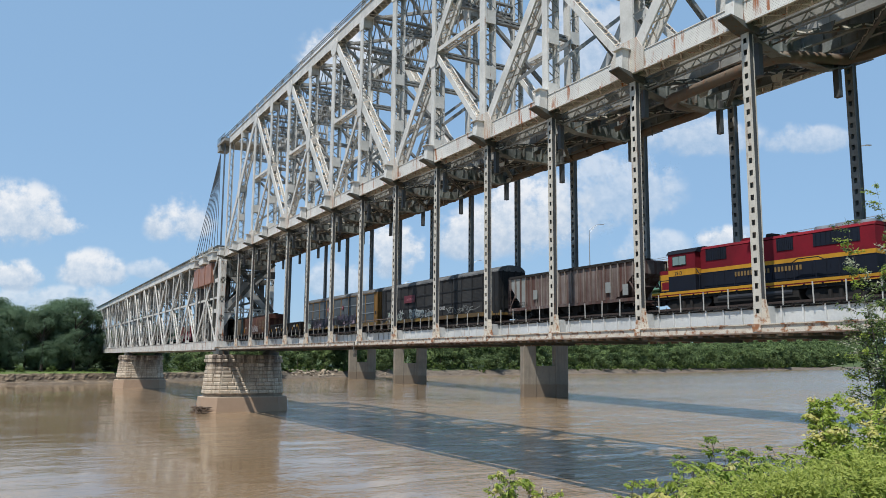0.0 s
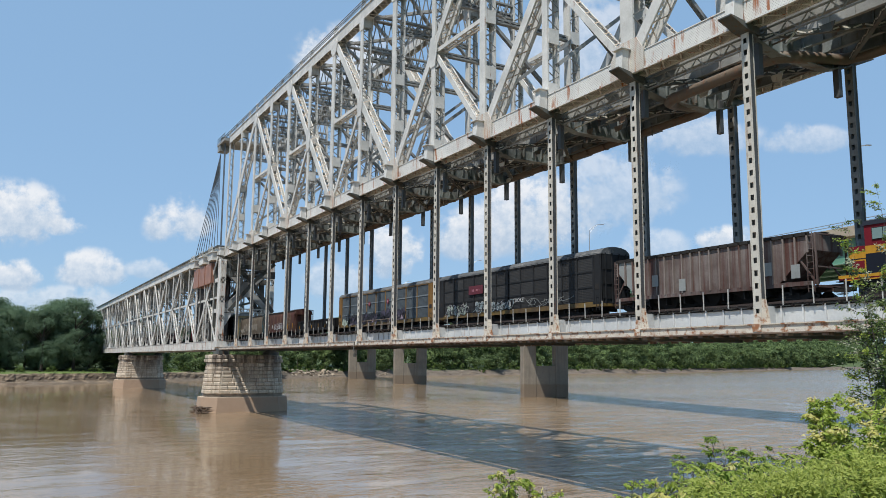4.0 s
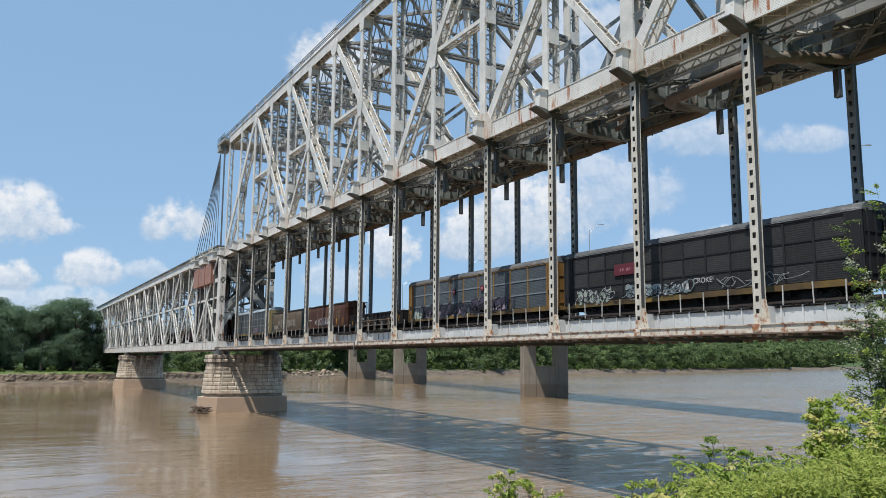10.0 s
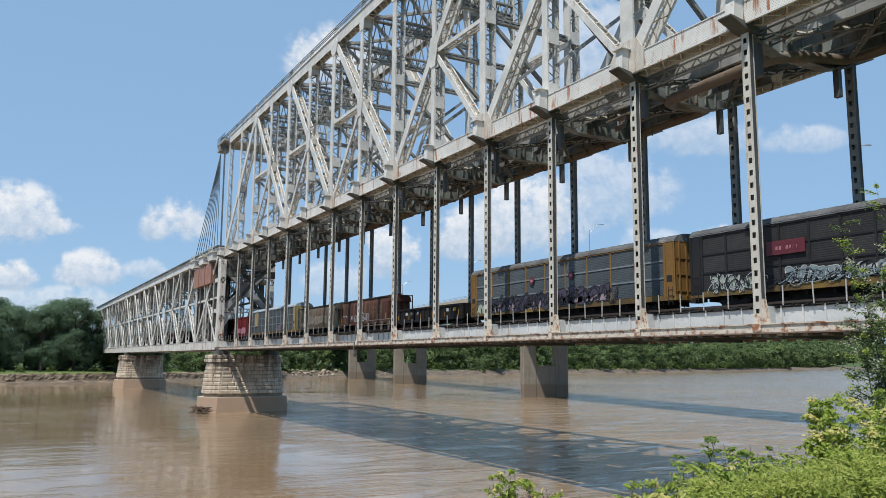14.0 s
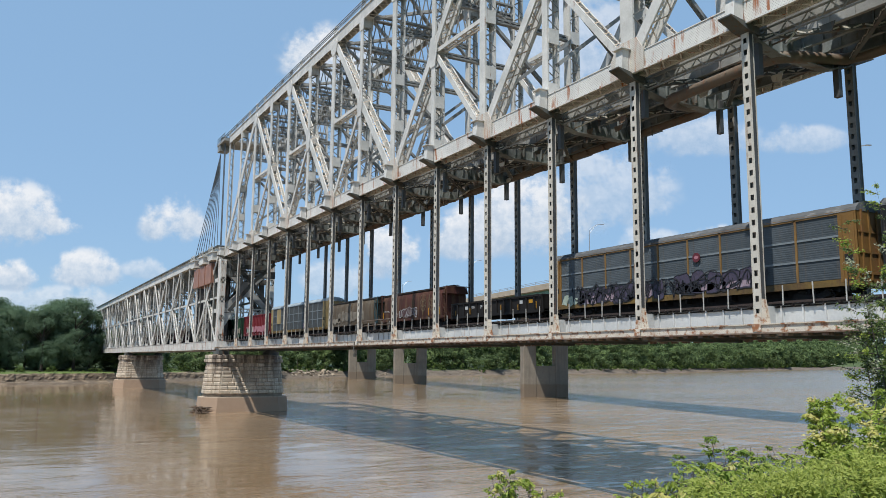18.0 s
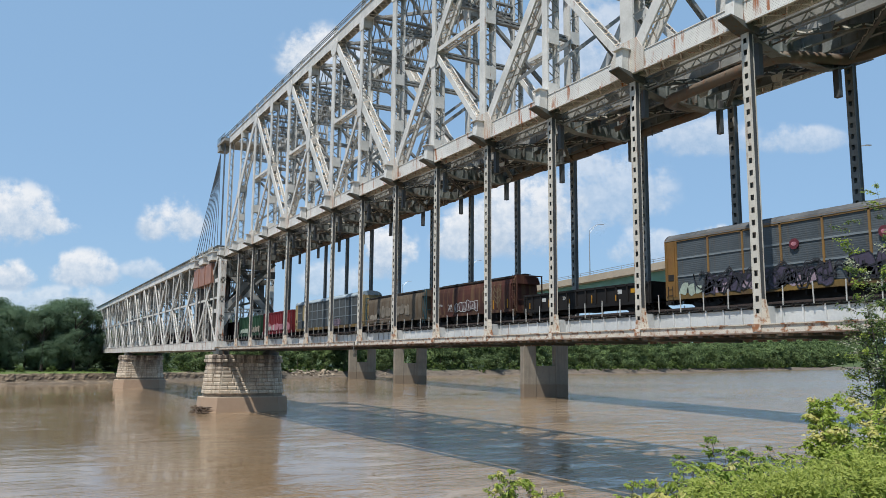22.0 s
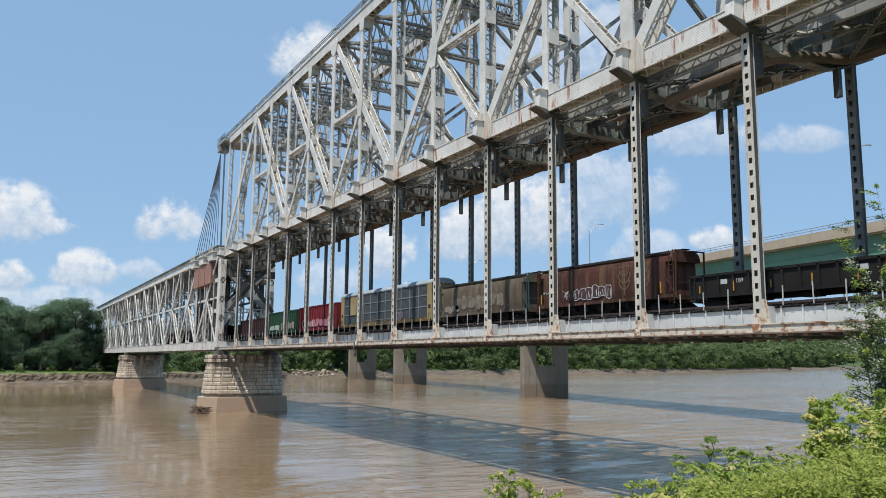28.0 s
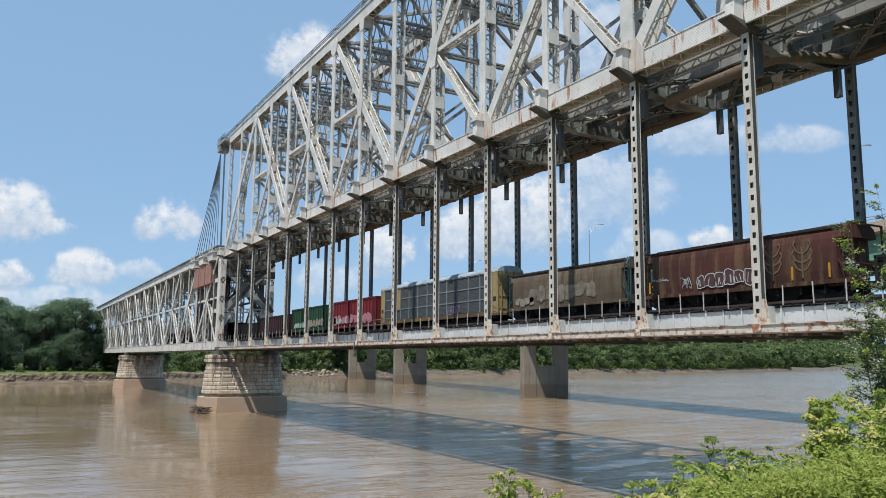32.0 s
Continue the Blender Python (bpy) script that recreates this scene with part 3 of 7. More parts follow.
PZ = LOW0 - 0.45
s = Shape()
s.tube([(st(13), WIDE - 1.0, PZ)] + [(st(k), WIDE - 1.0 + 0.06 * (k % 2), PZ) for k in range(12, 2, -1)] + [(st(1.25), WIDE - 1.0, PZ), (st(1.15), WIDE - 1.3, PZ - 0.05), (st(1.1), WIDE - 2.2, PZ - 0.2), (st(1.03), 4.2, PZ - 0.8), (st(0.98), 3.2, PZ - 0.95),
        (st(0.9), 2.8, PZ - 0.95), (st(0.5), 2.8, PZ - 0.85), (st(0.12), 2.8, PZ - 0.75), (st(0.02), 3.1, PZ - 0.75), (st(-0.02), 4.0, PZ - 0.65), (st(-0.02), 7.6, PZ - 0.1), (st(-0.06), 8.7, PZ), (st(-0.18), WIDE - 1.0, PZ), (40, WIDE - 1.0, PZ)], 0.4, 12)
part("pipe", s, RUST, lift, "long rusty brown pipe with an expansion loop", smooth=True)
for k in range(46):
    x = st(1.9 + k * 0.24)
    s = Shape()
    s.tube([(x, WIDE - 0.98, PZ), (x - 0.2, WIDE - 0.98, PZ)], 0.47, 12)
    part("pipe_collar", s, RUST, lift)

# top walkway rail
CABLE = plain("dull_cable_grey", (0.30, 0.32, 0.34), 0.55, 0.2, 2.0, 0.3)
y = -0.45
for k in range(-1, 14):
    for e in ((0, 0.5) if k > 7 else (0,)):
        x = st(k + e)
        s = Shape()
        s.beam((x - 0.85, y, TOP1 + 0.05), (x - 0.25, y, TOP1 + 1.3), 0.11, 0.1)
        s.beam((x + 0.85, y, TOP1 + 0.05), (x + 0.25, y, TOP1 + 1.3), 0.11, 0.1)
        s.beam((x - 0.3, y, TOP1 + 1.25), (x + 0.3, y, TOP1 + 1.25), 0.14, 0.24)
        s.beam((x - 0.55, y, TOP1 + 0.6), (x + 0.55, y, TOP1 + 0.6), 0.09, 0.1)
        s.tube([(x + 0.36 * math.cos(a), y - 0.06, TOP1 + 0.95 + 0.42 * math.sin(a)) for a in [j * math.pi / 6 for j in range(13)]], 0.065, 5)
        part("rail_stand", s, STEEL if k % 3 else STEEL_SHADE_GREY, lift)
s = Shape()
for z, r, dy in ((1.32, 0.075, 0), (1.16, 0.045, -0.1), (1.04, 0.045, 0.1), (0.9, 0.045, -0.1), (0.75, 0.06, 0.05)):
    s.tube([(st(-1), y + dy, TOP1 + z), (st(13.5), y + dy, TOP1 + z)], r, 6)
part("walkway_cables", s, CABLE, lift, "bundle of dull grey cables along the walkway")

# ---------------------------------------------------------------- rail deck hung under it
deck = thing("rail_deck", "rail deck of white plate girders stained with rust", "bridge deck")
for y in (0, WIDE):
    for k in range(-3, 14):
        x0, x1 = st(k), st(k + 1)
        s = Shape()
        s.span((x0, y - 0.28, DECK0), (x1, y + 0.28, DECK1))
        s.span((x0, y - 0.36, DECK1 - 0.02), (x1, y + 0.36, DECK1 + 0.05))
        part("edge_chord", s, STEEL_RUSTY, deck, "white riveted edge chord with rust patches")
        s = Shape()
        s.span((x0, y - 0.37, DECK0 - 0.06), (x1, y + 0.37, DECK0 + 0.02))
        for j in range(8):
            xx = x0 - PANEL * (j + 0.5) / 8
            s.span((xx - 0.3, y - 0.2, DECK0 - 0.2), (xx + 0.1, y + 0.25, DECK0 - 0.06))
        part("bottom_flange", s, FLANGE, deck, "dark rusted bottom flange")
        gy0 = 1.05 if y == 0 else WIDE - 1.05
        s = Shape()
        s.span((x0, gy0 - 0.02, DECK0 + 0.1), (x1, gy0 + 0.02, RAIL - 0.1))
        s.span((x0, gy0 - 0.16, RAIL - 0.14), (x1, gy0 + 0.16, RAIL - 0.08))
        for j in range(7):
            xx = x0 - PANEL * (j + 0.5) / 7
            s.span((xx - 0.05, gy0 - 0.12, DECK0 + 0.1), (xx + 0.05, gy0 + 0.12, RAIL - 0.14))
        part("side_girder", s, STEEL_WEB, deck, "stiffened white web plate")
        inn = 1 if y == 0 else -1
        rp = random.Random(40 + k)
        for c0_, c1_, zt in ((0.82, 1.06, 0.03), (1.09, 1.4, 0.06)) + (((0.5, 0.79, 0.02),) if k > 4 else ()):
            s = Shape()
            u = x0
            while u > x1 + 0.01:
                v_ = max(x1, u - rp.uniform(2.2, 4.2))
                e = rp.uniform(-0.03, 0.03)
                if c0_ > 0.6 or rp.random() < 0.8:
                    s.span((u - 0.012, y + inn * c0_ + e, RAIL - 0.09), (v_ + 0.012, y + inn * c1_ + e, RAIL + zt + rp.uniform(-0.015, 0.015)))
                u = v_
            part("walkway_plank", s, WEATHERED, deck)
        s = Shape()
        s.span((x0, y + inn * 0.86, RAIL - 0.2), (x1, y + inn * 0.93, RAIL - 0.1))
        for j in range(10):
            xx = x0 - PANEL * (j + 0.5) / 10
            s.span((xx - 0.06, y + inn * 0.84, RAIL - 0.24), (xx + 0.06, y + inn * 1.03, RAIL - 0.1))
        part("plank_bearer", s, TIMBER, deck)
        for j in range(5):
            xx = x0 - PANEL * (j + 0.5) / 5
            yy = y + inn * 0.78
            s = Shape()
            s.span((xx - 0.03, yy - 0.025, RAIL - 0.2), (xx + 0.03, yy + 0.025, RAIL + 0.98 + rp.uniform(-0.06, 0.06)))
            part("handrail_post", s, POST_WHITE, deck, "", Matrix.Translation((xx, yy, RAIL)) @ pose(0, 0, 0, rp.uniform(-1.5, 1.5), rp.uniform(-1.5, 1.5)) @ Matrix.Translation((-xx, -yy, -RAIL)))
        for x_, o in ((x0, 1), (x1, -1)):
            s = Shape()
            s.span((x_ - o * 0.26, y + inn * 0.24, DECK1 + 0.05), (x_ - o * 0.22, y + inn * 1.03, RAIL - 0.22))
            part("end_diaphragm", s, STEEL_WEB, deck)
for k in range(-3, 15):
    s = Shape()
    s.span((st(k) - 0.25, 0.3, DECK0 - 0.25), (st(k) + 0.25, WIDE - 0.3, RAIL - 0.2))
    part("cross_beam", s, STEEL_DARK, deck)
    if k < 14:
        s = Shape()
        s.beam((st(k), 0.3, DECK0 + 0.05), (st(k + 1), WIDE - 0.3, DECK0 + 0.05), 0.3, 0.12, (0, 0, 1))
        s.beam((st(k), WIDE - 0.3, DECK0 - 0.09), (st(k + 1), 0.3, DECK0 - 0.09), 0.3, 0.12, (0, 0, 1))
        for yy in (MIDY - 0.9, MIDY + 0.9):
            s.span((st(k), yy - 0.2, DECK0 + 0.15), (st(k + 1), yy + 0.2, RAIL - 0.34))
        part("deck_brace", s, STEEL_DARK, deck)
# plank floor beside the track
for k in range(-3, 40):
    for a, b in ((0.95, MIDY - 1.62), (MIDY + 1.62, WIDE - 0.95)):
        s = Shape()
        s.span((st(k), a, RAIL - 0.32), (st(k + 1) + 0.05, b, RAIL - 0.24))
        part("floor_plank", s, TIMBER, deck)
tie = Shape()
tie.span((-0.12, -1.5, -0.32), (0.12, 1.5, -0.16))
tie_me = tie.mesh("tie", TIMBER)
for k in range(300):
    put("tie", tie_me, deck, pose(st(-2.5) - k * 0.55, MIDY, RAIL))
for yy in (MIDY - 0.755, MIDY + 0.755):
    s = Shape()
    s.span((st(-3), yy - 0.035, RAIL - 0.06), (-395, yy + 0.035, RAIL))
    s.span((st(-3), yy - 0.07, RAIL - 0.16), (-395, yy + 0.07, RAIL - 0.14))
    s.span((st(-3), yy - 0.012, RAIL - 0.14), (-395, yy + 0.012, RAIL - 0.06))
    part("rail", s, RAIL_STEEL, deck, "worn steel rail")

# refuge platform rail and a loose chain
s = Shape()
for z in (RAIL + 0.55, RAIL + 1.15):
    s.tube([(st(6.0), 0.2, z), (st(5.0), 0.2, z)], 0.05, 6)
for j in range(6):
    s.tube([(st(5 + j / 5), 0.2, RAIL - 0.1), (st(5 + j / 5), 0.2, RAIL + 1.15)], 0.05, 6)
part("refuge_railing", s, RUST, deck, "rust brown refuge railing")
s = Shape()
s.tube([(st(6.08), -0.3, DECK1), (st(6.06), -0.45, DECK0 - 0.5), (st(6.04), -0.4, DECK0 - 1.1)], 0.06, 6)
s.tube([(st(6.04), -0.4, DECK0 - 1.0), (st(6.04), -0.4, DECK0 - 1.4)], 0.15, 8)
part("hanging_chain", s, STEEL_DARK, deck)

# hangers: paired channels with pierced face plates
HL = LOW0 - 0.1 - DECK1
hs = Shape()
# side channels: their shade is painted as a dark tone
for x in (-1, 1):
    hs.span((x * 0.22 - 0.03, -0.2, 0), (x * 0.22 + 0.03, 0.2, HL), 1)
for y in (-1, 1):
    yy = y * 0.19
    hs.span((-0.22, yy - 0.02, 0), (-0.13, yy + 0.02, HL))
    hs.span((0.13, yy - 0.02, 0), (0.22, yy + 0.02, HL))
    n = 24
    for j in range(n):
        z = HL * (j + 0.5) / n
        hs.span((-0.13, yy - 0.018, z - 0.21), (0.13, yy + 0.018, z + 0.21))
for x in (-1, 1):
    for y in (-1, 1):
        hs.span((x * 0.26 - 0.03, y * 0.19 - 0.02, 0), (x * 0.26 + 0.03, y * 0.19 + 0.02, HL), 0)
hanger_me = hs.mesh("hanger", STEEL_POST, STEEL_SHADE_STUB)
# far hangers: the shade under the upper deck is put into the paint
STEEL_FAR = worn_paint("shade_dark_hanger_paint", (0.33, 0.32, 0.30), (0.13, 0.13, 0.125), rust=(0.09, 0.05, 0.03), rust_at=0.58)
far_hanger_me = hs.mesh("hanger", STEEL_FAR, STEEL_SHADE_STUB)
fs = Shape()
for y in (-0.245, 0.245):
    fs.prism([(-0.29, 0.05), (0.29, 0.05), (0.27, 0.3), (0.23, 0.65), (-0.23, 0.65), (-0.27, 0.3)], y - 0.02, y + 0.02)
fs.prism([(0.28, 0.05), (0.56, 0.05), (0.30, 1.5)], -0.2, 0.2)
fs.span((-0.3, -0.385, -0.42), (0.3, -0.362, 0.05))
foot_me = fs.mesh("hanger_foot", STEEL_RUSTY)
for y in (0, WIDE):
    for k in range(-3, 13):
        h = put("hanger", far_hanger_me if y else hanger_me, deck, pose(st(k), y, DECK1), "riveted far hanger with shade in its paint" if y else "slender pale riveted hanger pierced with square holes")
        put("hanger_foot", foot_me, h)
# ---------------------------------------------------------------- tower at the end of the lift span
tower = thing("lift_tower", "grey steel portal tower with plate legs over the river pier", "tower")
TX = st(13.32)
for y in (0, WIDE):
    s = Shape()
    for yy in (-0.55, 0.55):
        s.span((TX - 0.9, y + yy - 0.04, DECK1), (TX + 0.9, y + yy + 0.04, LOW0 - 0.1))
    n = 14
    for x in (-0.9, 0.9):
        for j in range(n):
            z0, z1 = DECK1 + (LOW0 - DECK1) * j / n, DECK1 + (LOW0 - DECK1) * (j + 1) / n
            if j % 3 == 1:
                s.beam((TX + x, y - 0.5, z0), (TX + x, y + 0.5, z1), 0.14, 0.04, (1, 0, 0))
                s.beam((TX + x, y + 0.5, z0), (TX + x, y - 0.5, z1), 0.14, 0.04, (1, 0, 0))
            else:
                s.span((TX + x - 0.03, y - 0.51, z0), (TX + x + 0.03, y + 0.51, z1))
    part("leg", s, STEEL_CHORD, tower, "stained pale plate leg")
    s = Shape()
    s.span((TX - 1.5, y - 0.8, DECK1 + 0.06), (TX + 1.5, y + 0.8, DECK1 + 1.3))
    part("leg_base", s, STEEL, tower)
s = Shape()
s.span((TX - 0.5, 0.6, LOW0 - 1.9), (TX + 0.5, WIDE - 0.6, LOW0 - 0.4))
part("portal_beam", s, STEEL_DARK, tower)
s = Shape()
zc = LOW0 - 6.2
for a, b, c, d in ((0.6, LOW0 - 2, MIDY, zc), (WIDE - 0.6, LOW0 - 2, MIDY, zc), (0.6, LOW0 - 10.2, MIDY, zc), (WIDE - 0.6, LOW0 - 10.2, MIDY, zc)):
    s.beam((TX, a, b), (TX, c, d), 1.15, 0.9, (1, 0, 0))
s.prism([(MIDY + 1.7 * math.cos(k * math.pi / 4 + 0.39), zc + 1.7 * math.sin(k * math.pi / 4 + 0.39)) for k in range(8)], TX - 0.5, TX + 0.5, "x")
part("portal_cross", s, STEEL_SHADE_GREY, tower)
laced("portal_strut", tower, (TX, 0.55, LOW0 - 10.6), (TX, WIDE - 0.55, LOW0 - 10.6), 0.9, 0.9, 0.9, (0, 0, 1), (STEEL, STEEL))
for y, d in ((0.55, 1), (WIDE - 0.55, -1)):
    s = Shape()
    s.prism([(y, LOW0 - 11.2), (y + d * 1.8, LOW0 - 11.2), (y + d * 0.5, LOW0 - 13.6), (y, LOW0 - 14.2)], TX - 0.3, TX + 0.3, "x")
    part("knee_plate", s, STEEL, tower)

for dx, mat in ((-4.2, STEEL_DARK), (4.4, STEEL_DARK)):
    s = Shape()
    for a, b, c, d in ((0.6, LOW0 - 1, MIDY, zc + 1), (WIDE - 0.6, LOW0 - 1, MIDY, zc + 1), (0.6, LOW0 - 11, MIDY, zc + 1), (WIDE - 0.6, LOW0 - 11, MIDY, zc + 1)):
        s.beam((TX + dx, a, b), (TX + dx, c, d), 0.7, 0.5, (1, 0, 0))
    part("rear_brace", s, mat, tower)
    laced("portal_strut", tower, (TX + dx, 0.5, LOW0 - 3.4), (TX + dx, WIDE - 0.5, LOW0 - 3.4), 0.8, 1.4, 0.9, (0, 0, 1), (STEEL_DARK, STEEL_DARK))
for y in (0.25, WIDE - 0.25):
    for z in (LOW0 - 4.2, LOW0 - 10.6):
        laced("leg_strut", tower, (TX - 0.9, y, z), (TX - 5.4, y, z), 0.8, 0.9, 0.8, (0, 1, 0), (STEEL, STEEL_DARK))
    # rear leg: dark tone stands for the shade inside the tower
    s = Shape()
    s.span((TX - 6.0, y - 0.5, DECK1), (TX - 5.2, y + 0.5, LOW0 - 0.1))
    part("rear_leg", s, STEEL_DARK, tower)

# head platform of the lift gear, hanging gear and rods
PX = st(13.5)
s = Shape()
s.span((PX - 3.3, -1.2, TOP1 - 0.4), (PX + 3.0, WIDE + 1.2, TOP1 + 0.15))
s.span((PX - 3.2, -1.1, TOP1 - 1.7), (PX - 0.8, 0.9, TOP1 - 0.4))
part("head_platform", s, STEEL_SHADE_GREY, tower)
for k in range(8):
    s = Shape()
    x = PX - 3.2 + k * 0.85
    s.span((x - 0.04, -1.15, TOP1 + 0.15), (x + 0.04, -1.07, TOP1 + 1.3))
    part("platform_post", s, STEEL_DARK, tower)
s = Shape()
for z in (TOP1 + 0.7, TOP1 + 1.28):
    s.tube([(PX - 3.3, -1.1, z), (PX + 3.0, -1.1, z)], 0.04, 6)
s.span((PX - 3.0, -0.6, TOP1 + 0.15), (PX - 1.6, 0.8, TOP1 + 1.6))
s.span((PX - 1.2, -0.2, TOP1 + 0.15), (PX + 0.2, 0.8, TOP1 + 1.1))
part("platform_railing", s, STEEL_DARK, tower)
ROPE = plain("wire_rope", (0.13, 0.15, 0.17), 0.6, 0.2, 2.0, 0.4)
for k in range(9):
    s = Shape()
    s.tube([(PX - 2.7 + k * 0.06, -0.5, TOP1 - 1.5), (st(13.75 + k * 0.27), -0.4, LOW1 + 1.5)], 0.07, 5)
    part("lift_rope", s, ROPE, tower)
for k in range(3):
    s = Shape()
    s.tube([(PX + 0.4 + k * 0.5, -0.5, TOP1 - 0.4), (PX + 0.4 + k * 0.5, -0.4, LOW1 + 1.0)], 0.06, 5)
    part("lift_rope", s, ROPE, tower)

gear = thing("counterweight_frame", "rust red plate box with hanging posts beside the tower", "counterweight")
s = Shape()
for k in range(3):
    x = st(13.95 + k * 0.62)
    s.span((x - 5.0, -0.95, LOW0 - 4.6), (x, -0.75 + 0.12 * (k % 2), LOW0 - 0.35))
s.span((st(15.6), -0.8, LOW0 - 4.5), (st(13.95), 2.2, LOW0 - 0.4))
part("plate_box", s, REDBOX, gear, "faded red steel plates")
# added dark sheet that blackens the gap behind the hanging posts
s = Shape()
s.span((st(16.8), 2.3, DECK1 + 0.1), (st(13.62), 2.5, LOW0 - 0.4))
part("dark_backing_sheet", s, TIMBER, gear, "dark sheet added behind the hanging posts")
for k in range(8):
    x = st(13.72 + k * 0.29)
    y = -0.75 + 0.9 * ((k * 5) % 3) / 2
    s = Shape()
    s.span((x - 0.09, y, DECK0 + 0.1), (x + 0.09, y + 0.1, LOW0 - 4.55))
    part("hanging_post", s, (STEEL, STEEL_POST, STEEL_DARK)[k % 3], gear)
for k in range(3):
    x = st(13.75 + k * 0.9)
    s = Shape()
    s.span((x - 3.4, -1.35, LOW0 + 0.1), (x + 0.6, 0.6, LOW1 + 0.25))
    s.span((x - 3.7, -1.6, LOW1 + 0.26), (x + 0.9, 0.7, LOW1 + 0.5))
    for j in range(5):
        s.tube([(x - 3.4 + j * 0.95, -1.4, LOW1 + 0.5), (x - 3.4 + j * 0.95, -1.4, LOW1 + 1.5)], 0.05, 5)
    s.tube([(x - 3.6, -1.4, LOW1 + 1.5), (x + 0.8, -1.4, LOW1 + 1.5)], 0.05, 5)
    part("bearing_box", s, STEEL, gear)

# ---------------------------------------------------------------- approach trusses
bp = Shape()
bp.span((-0.03, -0.38, -0.6), (0.03, 0.38, 0.6))
batten_me = bp.mesh("batten_plate", STEEL_SHADE_GREY)


def approach(name, a, main, n, centre):
    """A through truss of n main panels from station a, with mid-height ties."""
    span = thing(name, "pale grey riveted through truss carrying the track over piers", "bridge", "approach spans")
    zb, zt, zm = DECK0 + 0.9, 32.7, 23.0
    b = a + main * n
    for y in (0, WIDE):
        for k in range(n):
            x0, x1 = st(a + main * k), st(a + main * (k + 1))
            s = Shape()
            s.span((x0, y - 0.5, DECK0), (x1, y + 0.5, DECK0 + 1.75))
            s.span((x0, y - 0.58, DECK0 + 1.75), (x1, y + 0.58, DECK0 + 1.82))
            part("bottom_chord", s, STEEL_CHORD, span)
            s = Shape()
            s.span((x0, y - 0.5, 31.8), (x1, y + 0.5, 33.4))
            s.span((x0, y - 0.62, 33.4), (x1, y + 0.62, 33.55))
            part("top_chord", s, STEEL, span)
            s = Shape()
            s.span((x0, y - 0.15, zm - 0.22), (x1, y + 0.15, zm + 0.22))
            part("mid_tie", s, STEEL, span)
            xm = (x0 + x1) / 2
            for x in (x0, xm):
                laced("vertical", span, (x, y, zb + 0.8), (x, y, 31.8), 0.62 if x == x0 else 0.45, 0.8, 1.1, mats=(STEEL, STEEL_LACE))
                for z in (17.4, zm, 27.2, 30.9):
                    put("batten_plate", batten_me, span, pose(x + 0.36, y, z))
            if k < centre:
                laced("diagonal", span, (x1, y, zb), (x0, y, zt), 0.8, 0.9, 1.2, mats=(STEEL, STEEL_LACE))
                laced("half_diagonal", span, (xm, y, zm), (x0, y, zb), 0.55, 0.7, 1.1, mats=(STEEL, STEEL_LACE))
            elif k > centre:
                laced("diagonal", span, (x0, y, zb), (x1, y, zt), 0.8, 0.9, 1.2, mats=(STEEL, STEEL_LACE))
                laced("half_diagonal", span, (xm, y, zm), (x1, y, zb), 0.55, 0.7, 1.1, mats=(STEEL, STEEL_LACE))
            else:
                laced("diagonal", span, (x0, y, zb), (x1, y, zt), 0.7, 0.9, 1.2, mats=(STEEL, STEEL_LACE))
                laced("diagonal", span, (x1, y, zb), (x0, y, zt), 0.7, 0.7, 1.2, mats=(STEEL, STEEL_LACE))
    for k in range(2 * n + 1):
        x = st(a + main * k / 2)
        s = Shape()
        s.span((x - 0.3, 0.5, DECK0 + 0.1), (x + 0.3, WIDE - 0.5, RAIL - 0.37))
        part("floor_beam", s, STEEL_POST, span)
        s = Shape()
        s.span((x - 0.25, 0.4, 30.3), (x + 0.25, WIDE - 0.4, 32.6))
        part("cross_strut", s, STEEL_SHADE_GREY, span)
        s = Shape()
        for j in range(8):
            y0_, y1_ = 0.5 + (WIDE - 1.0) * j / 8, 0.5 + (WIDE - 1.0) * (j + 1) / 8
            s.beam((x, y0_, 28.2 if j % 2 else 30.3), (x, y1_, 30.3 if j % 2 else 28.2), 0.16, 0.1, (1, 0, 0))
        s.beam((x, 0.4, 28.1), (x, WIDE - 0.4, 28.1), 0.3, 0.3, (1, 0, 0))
        part("sway_lattice", s, STEEL_SHADE_GREY, span)
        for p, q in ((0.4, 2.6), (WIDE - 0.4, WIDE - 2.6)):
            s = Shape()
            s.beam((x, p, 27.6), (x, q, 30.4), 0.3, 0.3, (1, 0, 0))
            part("knee_brace", s, STEEL_SHADE_GREY, span)
    s = Shape()
    s.span((st(a), 0.45, RAIL - 0.36), (st(b), WIDE - 0.45, RAIL - 0.2))
    part("track_bed", s, TIMBER, span)
    s = Shape()
    s.span((st(a), -0.9, 33.56), (st(b), WIDE + 0.9, 33.85))
    part("upper_roadway", s, STEEL_DARK, span)
    return span


approach("approach_span", 13.5, 2.03, 7, 3)
approach("approach_span", 27.85, 2.03, 5, 2)

